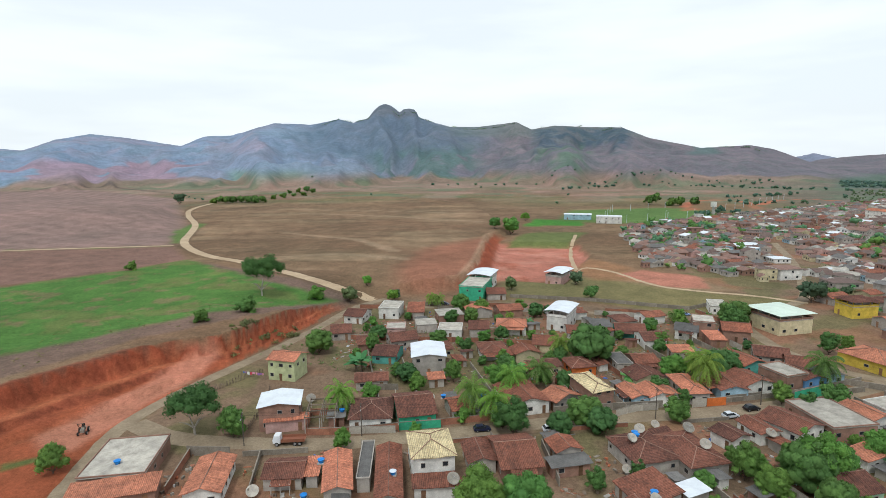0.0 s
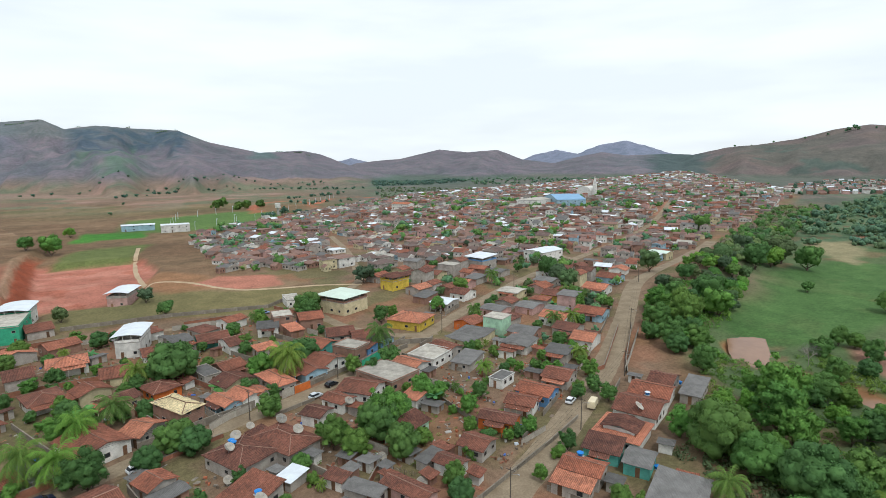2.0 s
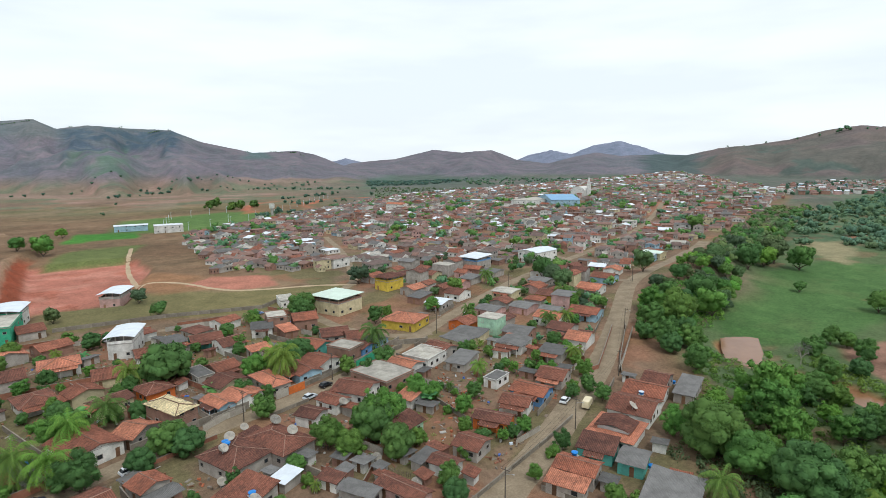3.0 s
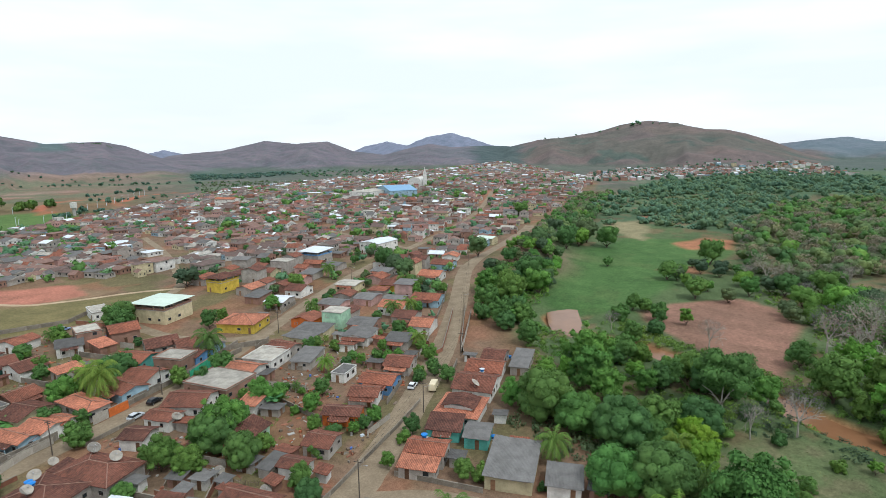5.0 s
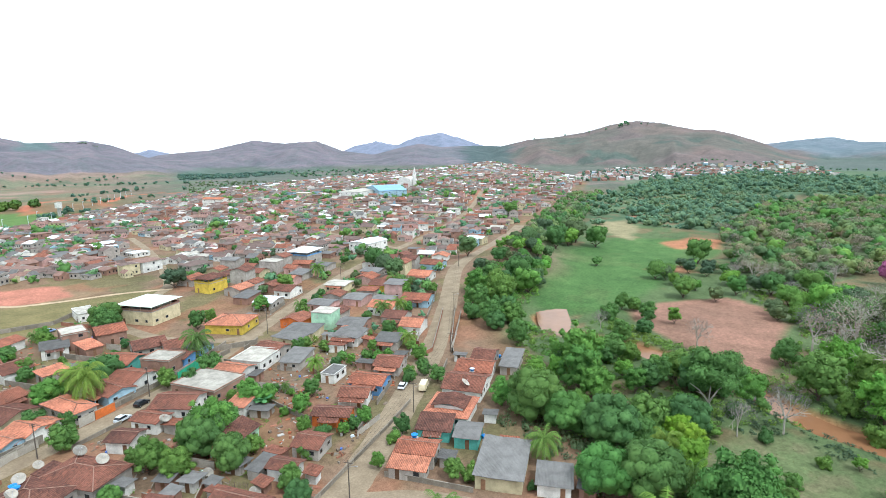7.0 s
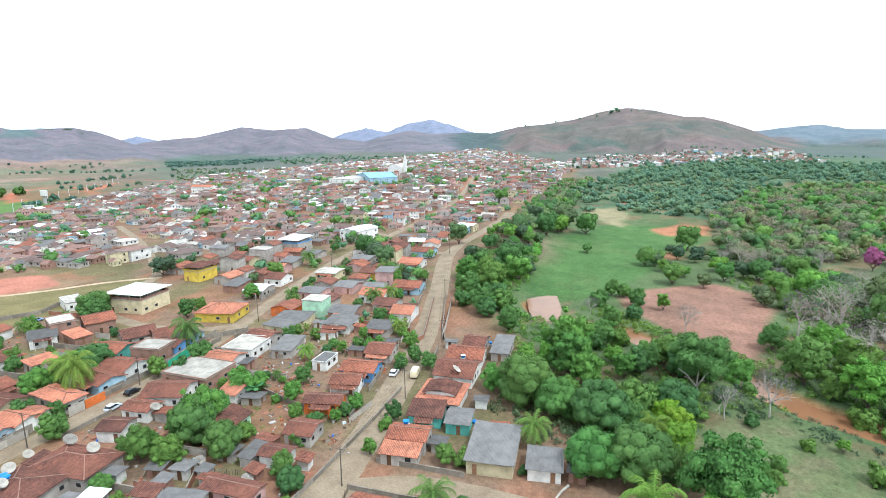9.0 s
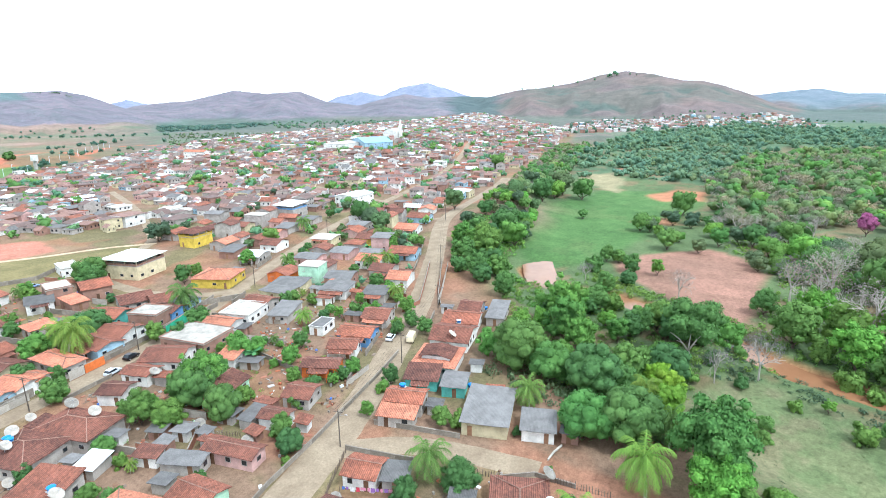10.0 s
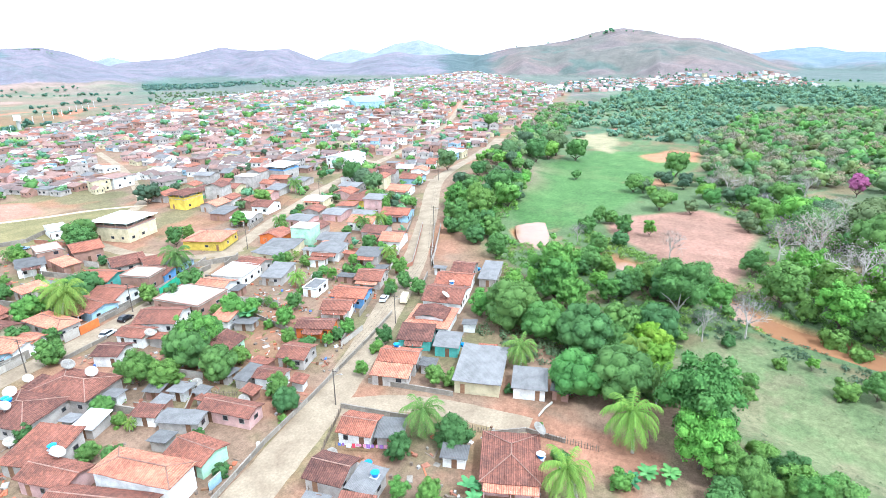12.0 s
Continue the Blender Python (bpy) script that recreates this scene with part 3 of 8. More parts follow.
    c = lerp(c, smooth(1500, 1700, r) * smooth(84, 88, az) * (1 - smooth(112, 116, az)) * 0.85, (0.10, 0.13, 0.12))
    c = lerp(c, smooth(1000, 1250, r) * smooth(36, 40, az) * (1 - smooth(84, 88, az)) * 0.6, (0.115, 0.13, 0.115))
    # hill sides: dry grass, woods in the folds, bare red and rock, tinted with painted haze
    up = np.where(r > 1550, smooth(3.0, 12, z), smooth(6, 40, z) * (r > 1000))
    h1, h2 = fbm(x / 190, y / 190, 41, 5), fbm(x / 60, y / 60, 42, 4)
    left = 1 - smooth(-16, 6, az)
    right = smooth(64, 70, az) * (1 - smooth(2900, 3100, r))
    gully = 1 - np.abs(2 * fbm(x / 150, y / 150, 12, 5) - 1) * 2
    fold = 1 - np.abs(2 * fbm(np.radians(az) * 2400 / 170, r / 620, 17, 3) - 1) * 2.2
    hollow_shade = 1 - smooth(-0.5, 0.25, np.minimum(gully, fold + 0.1))
    def band(a, b, soft=1.5):
        return smooth(a - soft, a + soft, az + 3 * (h1 - 0.5)) * (1 - smooth(b - soft, b + soft, az + 3 * (h1 - 0.5)))

    zz = z + 60 * (h2 - 0.5) + 40 * (h1 - 0.5)
    # haze put into the base colours: violet, bluer towards the left
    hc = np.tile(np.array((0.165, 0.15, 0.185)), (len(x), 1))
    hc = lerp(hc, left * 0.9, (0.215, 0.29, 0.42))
    hc = lerp(hc, smooth(0.46, 0.62, h2) * (1 - 0.6 * left) * 0.5, (0.215, 0.185, 0.205))
    # spurs lighter, hollows darker: relief shading put into the hill colour
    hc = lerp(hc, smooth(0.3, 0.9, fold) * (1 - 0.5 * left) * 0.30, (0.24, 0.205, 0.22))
    hc = lerp(hc, hollow_shade * (1 - left) * 0.6, (0.085, 0.108, 0.135))
    hc = lerp(hc, hollow_shade * left * 0.45, (0.19, 0.265, 0.36))
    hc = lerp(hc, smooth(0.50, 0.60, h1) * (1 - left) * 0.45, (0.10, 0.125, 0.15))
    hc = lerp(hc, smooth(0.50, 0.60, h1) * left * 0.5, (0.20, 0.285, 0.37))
    # the main massif: flanks tinted blue-green by painted haze, teal foot woods, a dark wooded cliff, tan spurs
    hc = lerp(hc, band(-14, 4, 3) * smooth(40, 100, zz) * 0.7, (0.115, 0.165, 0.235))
    hc = lerp(hc, band(-6.5, 3.5) * (1 - smooth(70, 130, zz)) * smooth(0.36, 0.50, h2) * 0.8, (0.095, 0.17, 0.165))
    hc = lerp(hc, band(0, 20) * smooth(0.85, 0.97, z / (40 + 0.9 * 2350 * np.tan(np.radians(np.clip(3.2 - 0.02 * az, 1, 6))))) * 0.5, (0.14, 0.18, 0.17))
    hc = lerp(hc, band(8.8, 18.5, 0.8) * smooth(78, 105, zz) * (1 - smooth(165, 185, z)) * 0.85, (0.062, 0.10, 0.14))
    hc = lerp(hc, band(8.8, 18.5, 0.8) * smooth(78, 105, zz) * smooth(0.56, 0.64, fbm(x / 45, y / 45, 51, 3)) * 0.5, (0.17, 0.165, 0.175))
    hc = lerp(hc, band(9.5, 14.5, 0.8) * (1 - smooth(80, 110, zz)) * smooth(0.40, 0.54, fbm(x / 70, y / 70, 52, 4)) * 0.8, (0.10, 0.17, 0.125))
    hc = lerp(hc, band(19.5, 60) * 0.55, (0.165, 0.145, 0.17))
    hc = lerp(hc, band(24, 26, 0.5) * smooth(60, 75, z) * (1 - smooth(95, 110, z)) * 0.8, (0.09, 0.15, 0.15))
    hc = lerp(hc, band(-8.5, -1.6, 0.6) * smooth(215, 245, zz) * 0.7, (0.13, 0.145, 0.175))
    hc = lerp(hc, smooth(-22, -20, az) * (1 - smooth(-15, -12, az)) * (1 - smooth(22, 46, z)) * 0.8, (0.16, 0.26, 0.20))
    hc = lerp(hc, smooth(0.52, 0.56, fbm(x / 150, y / 150, 43, 4)) * (1 - smooth(-25, -22, az)) * (1 - smooth(50, 90, z)) * 0.6, (0.36, 0.20, 0.235))
    hc = lerp(hc, smooth(0.57, 0.61, fbm(x / 120, y / 120, 47, 4)) * (1 - smooth(-16, -13, az)) * smooth(70, 100, z) * 0.3, (0.36, 0.27, 0.34))
    hc = lerp(hc, smooth(0.54, 0.60, fbm(x / 18, y / 18, 46, 3)) * (1 - 0.8 * left) * 0.35, (0.115, 0.145, 0.15))
    # the farthest range gets its blue haze as colour
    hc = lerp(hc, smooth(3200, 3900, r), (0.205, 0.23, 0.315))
    # the near hill: brown grass, soft green streaks, trees in a few hollows
    hc = lerp(hc, right, (0.155, 0.128, 0.125))
    hc = lerp(hc, right * smooth(0.42, 0.60, fbm(x / 220, y / 220, 48, 3)) * 0.55, (0.112, 0.122, 0.10))
    hc = lerp(hc, right * smooth(0.52, 0.68, fbm(x / 130, y / 130, 49, 3)) * 0.45, (0.19, 0.14, 0.13))
    hc = lerp(hc, right * smooth(0.60, 0.68, fbm(x / 90, y / 90, 50, 3)) * (1 - smooth(70, 110, z)) * 0.7, (0.075, 0.115, 0.10))
    hc = lerp(hc, smooth(62.5, 64, az + 2 * (h2 - 0.5)) * (1 - smooth(67.2, 68.4, az + 2 * (h2 - 0.5))) * (1 - smooth(3100, 3300, r)) * 0.85, (0.07, 0.105, 0.105))
    # haze of the farther range on the right, painted as blue
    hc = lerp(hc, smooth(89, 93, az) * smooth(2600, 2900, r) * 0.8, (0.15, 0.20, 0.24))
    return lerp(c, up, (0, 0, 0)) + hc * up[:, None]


def make_ground():
    """One sheet from under the drone to the hills, finer near it and within the camera's view."""
    az = np.concatenate([np.arange(-44, 106, 0.22), np.arange(108, 314, 3.0)])
    rad = [0.0, 12.0]
    while rad[-1] < 4850:
        rad.append(rad[-1] * (1.0075 if 60 < rad[-1] < 300 else 1.0065 if rad[-1] < 430 else 1.008 if 1600 < rad[-1] < 2800 else 1.018) + 0.25)
    rad = np.array(rad[1:])
    rr, aa = np.meshgrid(rad, np.radians(az), indexing="ij")
    x, y = (rr * np.sin(aa)).ravel(), (rr * np.cos(aa)).ravel()
    x, y = np.append(x, 0.0), np.append(y, 0.0)
    z = land(x, y)
    n, m = len(rad), len(az)
    i = np.arange((n - 1) * m)
    j = np.where(i % m == m - 1, i - m + 1, i + 1)
    quads = np.stack([i, i + m, j + m, j], 1)
    k = np.arange(m)
    tris = np.stack([np.full(m, n * m), k, (k + 1) % m], 1)
    me = bpy.data.meshes.new("ground")
    me.vertices.add(len(x))
    me.vertices.foreach_set("co", np.stack([x, y, z], 1).ravel())
    loops = np.concatenate([quads.ravel(), tris.ravel()])
    me.loops.add(len(loops))
    me.loops.foreach_set("vertex_index", loops.astype(np.int32))
    me.polygons.add(len(quads) + len(tris))
    starts = np.concatenate([np.arange(len(quads)) * 4, len(quads) * 4 + np.arange(len(tris)) * 3])
    me.polygons.foreach_set("loop_start", starts.astype(np.int32))
    me.polygons.foreach_set("use_smooth", np.ones(len(starts), bool))
    me.update(calc_edges=True)
    # these colours also carry the painted haze and relief shade of the hills
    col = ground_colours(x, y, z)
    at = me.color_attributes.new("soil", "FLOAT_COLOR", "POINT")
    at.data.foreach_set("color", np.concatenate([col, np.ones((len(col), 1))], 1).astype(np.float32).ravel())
    m_, t, b = material("soil and grass with painted haze", 0.97, 0.0, 0.1)
    a = t.nodes.new("ShaderNodeAttribute")
    a.attribute_name = "soil"
    co = coords(t)
    f1, f2, f3 = noise_node(t, co, 0.9, 5, 0.7), noise_node(t, co, 0.12, 5, 0.65), noise_node(t, co, 0.014, 6, 0.65)
    c = mixed(t, "MULTIPLY", 0.8, a.outputs["Color"], ramp(t, f1, (0.25, grey(0.55)), (0.75, grey(1.3))))
    c = mixed(t, "MULTIPLY", 0.7, c, ramp(t, f2, (0.3, (0.66, 0.68, 0.64)), (0.7, (1.25, 1.2, 1.2))))
    c = mixed(t, "MULTIPLY", 0.8, c, ramp(t, f3, (0.32, (0.68, 0.74, 0.72)), (0.68, (1.2, 1.14, 1.12))))
    f0 = noise_node(t, co, 3.5, 3, 0.7)
    c = mixed(t, "MULTIPLY", 0.6, c, ramp(t, f0, (0.3, grey(0.6)), (0.7, grey(1.28))))
    link(t, c, b.inputs["Base Color"])
    bump(t, b, f1, 0.6, 0.12)
    me.materials.append(m_)
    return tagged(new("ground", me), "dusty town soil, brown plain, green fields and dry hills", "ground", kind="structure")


make_ground()
M_ROAD = surface("beaten earth road", (0.285, 0.225, 0.152), (0.195, 0.145, 0.096), 0.97, 0.22, 2.2, 0.04, 0.6)
M_FIELDROAD = surface("sandy field road", (0.46, 0.35, 0.23), (0.33, 0.24, 0.15), 0.97, 0.12, 1.2, 0.03, 0.4)
M_WATER, _t, _b = material("muddy water", 0.2, 0.0, 0.28)
_n = noise_node(_t, coords(_t), 0.15, 4)
link(_t, ramp(_t, _n, (0.3, (0.20, 0.098, 0.048)), (0.7, (0.25, 0.125, 0.064))), _b.inputs["Base Color"])
bump(_t, _b, noise_node(_t, coords(_t), 1.5, 3), 0.15, 0.03)


def resample(line, step):
    pts = [Vector(p) for p in line]
    out = []
    for a, b in zip(pts, pts[1:]):
        n = max(1, int((b - a).length / step))
        out += [a.lerp(b, k / n) for k in range(n)]
    return out + [pts[-1]]


def chaikin(line, rounds=2):
    pts = [Vector(p) for p in line]
    for _ in range(rounds):
        q = [pts[0]]
        for a, b in zip(pts, pts[1:]):
            q += [a.lerp(b, 0.25), a.lerp(b, 0.75)]
        pts = q + [pts[-1]]
    return pts


def ribbon(name, line, width, mat, label, category, lift=0.06, level=None, rag=0.25, kind="structure", ends=None):
    pts = resample(chaikin(line), 2.0)
    verts, faces, cols = [], [], 5
    for i, p in enumerate(pts):
        d = (pts[min(i + 1, len(pts) - 1)] - pts[max(i - 1, 0)]).normalized()
        nrm = Vector((-d.y, d.x))
        k = i / max(1, len(pts) - 1)
        wd = width if ends is None else width + (ends - width) * k
        for c in range(cols):
            s = (c / (cols - 1) - 0.5) * wd
            if c in (0, cols - 1):
                s += (noise.noise((p.x * 0.25, p.y * 0.25, c * 7.0))) * rag * 2
            q = p + nrm * s
            verts.append((q.x, q.y, lift - (0.10 if c in (0, cols - 1) else 0) if level is None else level))
    if level is None:
        low = land(np.array([v[0] for v in verts]), np.array([v[1] for v in verts]))
        verts = [(a, b, c + float(h)) for (a, b, c), h in zip(verts, low)]
    for i in range(len(pts) - 1):
        for c in range(cols - 1):
            a = i * cols + c
            faces.append((a, a + 1, a + cols + 1, a + cols))
    me = bpy.data.meshes.new(name)
    me.from_pydata(verts, [], faces)
    me.polygons.foreach_set("use_smooth", [True] * len(faces))
    me.materials.append(mat)
    return tagged(new(name, me), label, category, kind=kind)


STREETS = [
    ([(24, 51), (36, 53.2), (44, 54.6), (54, 56.2), (63, 58), (72, 59.6), (87, 63.6), (102.6, 68.6), (132, 78), (164, 91.5), (190, 103), (217, 116), (241, 126), (285, 131), (336, 142), (375, 149), (405, 156)], 8.5),
    ([(66, 58), (74, 47), (76, 37), (77, 28), (77.4, 23)], 6.5),
    ([(-72, 120), (-61, 113), (-50, 111), (-27, 109.5), (-11, 112), (8, 115.5), (28, 119.5), (62, 123), (88, 128), (116, 138), (160, 156), (221, 175), (278, 186), (356, 201), (467, 231), (635, 295)], 6.5),
    ([(-68, 80), (-72, 100), (-75, 118), (-70, 137), (-59, 161), (-47, 188), (-37, 222), (-25, 234)], 5.0),
    ([(125, 139), (112, 145), (104, 168), (109, 201), (128, 214), (150, 222), (170, 255), (200, 310), (230, 380)], 5.5),
    ([(-36, 222), (-10, 221), (40, 214), (90, 202)], 4.0),
    ([(241, 126), (240, 150), (236, 178)], 5.0),
    ([(278, 186), (300, 240), (330, 330), (360, 420)], 5.0),
]
for line, wd in STREETS:
    ribbon("road", line, wd * (1.1 if wd > 8 else 1), M_ROAD, "pale beaten-earth street between house rows", "road")
for line, wd in (([(-315, 762), (-305, 662), (-269, 577), (-223, 496), (-200, 435), (-178, 369), (-140, 317), (-110, 297), (-81, 270), (-59, 250), (-41, 238), (-30, 232)], 5.5),
                 ([(-420, 300), (-299, 341), (-250, 351), (-178, 360)], 3.6),
                 ([(43, 268), (66, 280), (77, 303), (91, 288), (98, 255), (115, 243), (134, 235), (150, 221)], 2.6),
                 ([(104, 431), (83, 361), (75, 305)], 2.6)):
    ribbon("road", line, wd, M_FIELDROAD, "sandy track winding through open fields", "road", lift=0.12)
ribbon("water", [(112, -95), (120, -75), (134, -48), (141, -31), (145, -20), (151, -12), (158, -6), (166, 0), (172, 14), (180, 30), (181, 46), (187, 58)], 8.5, M_WATER,
       "muddy orange river between overgrown banks", "river", level=-4.75, rag=0)
ribbon("water", [(183, 53), (190, 58.5), (201, 63), (212, 67.5), (218, 69.5)], 12.5, M_WATER, "muddy brown pond beside the street woods", "pond", level=-4.7, rag=0)

# ---- builders ----


def mesh_of(name, verts, faces, mats, idx=None, flat=True):
    me = bpy.data.meshes.new(name)
    me.from_pydata([tuple(v) for v in verts], [], faces)
    for m in (mats if isinstance(mats, (list, tuple)) else [mats]):
        me.materials.append(m)
    if idx is not None:
        me.polygons.foreach_set("material_index", idx)
    if not flat:
        me.polygons.foreach_set("use_smooth", [True] * len(faces))
    return me


def part_mesh(name, me, parent, m=None, label=""):
    ob = new(name, me)
    ob.parent = parent
    if m is not None:
        ob.matrix_basis = m
    return tagged(ob, label)


def part(name, bm, mat, parent, label="", m=None, flat=True):
    me = bpy.data.meshes.new(name)
    bm.to_mesh(me)
    bm.free()
    me.materials.append(mat)
    if not flat:
        me.polygons.foreach_set("use_smooth", [True] * len(me.polygons))
    return part_mesh(name, me, parent, m, label)


def empty(name, m, label, category, group=""):
    ob = new(name)
    ob.matrix_basis = m
    return tagged(ob, label, category, group)


def box(bm, cx, cy, cz, sx, sy, sz, turn=None):
    m = Matrix.LocRotScale((cx, cy, cz), turn, (sx, sy, sz))
    bmesh.ops.create_cube(bm, size=1.0, matrix=m)


def tube(bm, a, b, r1, r2, seg=8):
    a, b = Vector(a), Vector(b)
    d = b - a
    m = Matrix.Translation((a + b) / 2) @ d.to_track_quat("Z", "Y").to_matrix().to_4x4()
    bmesh.ops.create_cone(bm, cap_ends=True, segments=seg, radius1=r1, radius2=r2, depth=d.length, matrix=m)


def gz(x, y):
    return float(land(x, y))


# ---- houses ----
def box_mesh(name, sx, sy, sz, mat, bevel=0.0, z0=0.0):
    bm = bmesh.new()
    box(bm, 0, 0, z0 + sz / 2, sx, sy, sz)
    if bevel:
        bmesh.ops.bevel(bm, geom=bm.edges[:], offset=bevel, segments=1, affect="EDGES")
    me = bpy.data.meshes.new(name)
    bm.to_mesh(me)
    bm.free()
    me.materials.append(mat)
    return me


def ring_mesh(name, w, d, bar, z0, z1, mat):
    """A closed rectangular ring, lying flat."""
    vs, fs = [], []
    for z in (z0, z1):
        for k in (0, bar):
            a, b = w / 2 - k, d / 2 - k
            vs += [(-a, -b, z), (a, -b, z), (a, b, z), (-a, b, z)]
    for i in range(4):
        j = (i + 1) % 4
        fs += [(i, j, 8 + j, 8 + i), (4 + j, 4 + i, 12 + i, 12 + j), (8 + i, 8 + j, 12 + j, 12 + i), (j, i, 4 + i, 4 + j)]
    return mesh_of(name, vs, fs, mat)


def window_frame_mesh(w, h):
    me = ring_mesh("window_frame", w, h, 0.09, -0.05, 0.05, M_FRAME)
    me.transform(Matrix.Rotation(radians(90), 4, "X"))
    return me


ME_FRAME = window_frame_mesh(1.15, 1.05)
ME_PANE = box_mesh("pane", 1.0, 0.03, 0.92, M_GLASS, 0, -0.46)
ME_DOOR = box_mesh("door", 0.85, 0.08, 2.05, M_DOOR, 0.02)
ROOF_WORDS = {"brown": "dark old clay-tile roof", "rust": "rusty red clay-tile roof", "orange": "bright orange clay-tile roof", "yellow": "straw-yellow tiled roof",
              "fibre": "grey fibre-cement roof", "slab": "pale concrete slab roof", "metal": "white sheet-metal roof", "palegreen": "pale green metal roof", "bluesheet": "light blue metal roof"}
WALL_WORDS = {"white": "whitewashed", "grey": "grey plastered", "cream": "cream", "pink": "pink", "brick": "raw brick", "orange": "bright orange", "green": "green",
              "lime": "pale yellow-green", "teal": "turquoise", "blue": "blue", "sky": "light blue", "yellow": "yellow", "mint": "mint green"}
SITES = []


def roof_height(kind, u, v, w, d, rise):
    if kind == "gable":
        return rise * (1 - abs(v) / (d / 2))
    if kind == "gable_d":
        return rise * (1 - abs(u) / (w / 2))
    if kind == "hip":
        return rise * min(1.0, (d / 2 - abs(v)) / (min(w, d) / 2), (w / 2 - abs(u)) / (min(w, d) / 2))
    if kind == "shed":
        return rise * (v + d / 2) / d
    return 0.0


def roof_mesh(kind, w, d, rise, mat, thick, corr, rnd):
    """A roof sheet with its tile channels, sagging a little, closed below."""
    across = kind == "gable_d"
    lu, lv = (d, w) if across else (w, d)
    nu = max(4, int(lu / 0.12)) if corr else 6
    nv = (12 if corr else 4) if kind != "flat" else 4
    if kind == "hip" and not corr:
        nu = 8
    sag = rnd.uniform(0.02, 0.09) if corr else 0.0
    ph = rnd.uniform(0, 9)
    verts, faces = [], []
    for i in range(nu + 1):
        for j in range(nv + 1):
            a, b = (i / nu - 0.5) * lu, (j / nv - 0.5) * lv
            u, v = (b, a) if across else (a, b)
            z = roof_height(kind, u, v, w, d, rise)
            z += sag * (noise.noise((a * 0.35 + ph, b * 0.35, ph)) * 2 - math.cos(a / lu * 3.1)) * (0 if kind == "flat" else 1)
            if corr and kind != "flat":
                z += 0.035 if i % 2 else -0.02
                z += 0.02 * (j % 2)
            verts.append((u, v, z + thick))
    for i in range(nu):
        for j in range(nv):
            k = i * (nv + 1) + j
            f = (k, k + nv + 1, k + nv + 2, k + 1)
            faces.append(f[::-1] if across else f)
    top = len(verts)
    ring = [i * (nv + 1) for i in range(nu + 1)] + [nu * (nv + 1) + j for j in range(1, nv + 1)]
    ring += [i * (nv + 1) + nv for i in range(nu - 1, -1, -1)] + [j for j in range(nv - 1, 0, -1)]
    for k in ring:
        x, y, z = verts[k]
        verts.append((x, y, z - thick))
    n = len(ring)
    for i in range(n):
        faces.append((ring[i], ring[(i + 1) % n], top + (i + 1) % n, top + i))
    if kind in ("flat", "shed"):
        faces.append(tuple(range(top + n - 1, top - 1, -1)))
    return mesh_of("roof", verts, faces, mat)


def ridge_mesh(kind, w, d, rise, thick, mat):
    bm = bmesh.new()
    if kind == "gable":
        tube(bm, (-w / 2, 0, rise + thick), (w / 2, 0, rise + thick), 0.10, 0.10, 6)
    elif kind == "gable_d":
        tube(bm, (0, -d / 2, rise + thick), (0, d / 2, rise + thick), 0.10, 0.10, 6)
    else:
        m = min(w, d) / 2
        for su in (-1, 1):
            a = Vector((su * (w / 2 - m), 0, rise + thick)) if w >= d else Vector((0, su * (d / 2 - m), rise + thick))
            for sv in (-1, 1):
                c = Vector((su * w / 2, sv * d / 2, thick)) if w >= d else Vector((sv * w / 2, su * d / 2, thick))
                tube(bm, a, c, 0.09, 0.09, 5)
        if abs(w - d) > 0.4:
            e = Vector((w / 2 - m, 0, 0)) if w >= d else Vector((0, d / 2 - m, 0))
            tube(bm, -e + Vector((0, 0, rise + thick)), e + Vector((0, 0, rise + thick)), 0.10, 0.10, 6)
    me = bpy.data.meshes.new("ridge_tiles")
    bm.to_mesh(me)
    bm.free()
    me.materials.append(mat)
    return me


M_RIDGE = surface("mortared ridge tiles", (0.30, 0.18, 0.135), (0.17, 0.10, 0.075), 0.95, 1.2, 8, 0.02, 0.5, vary=0.3)


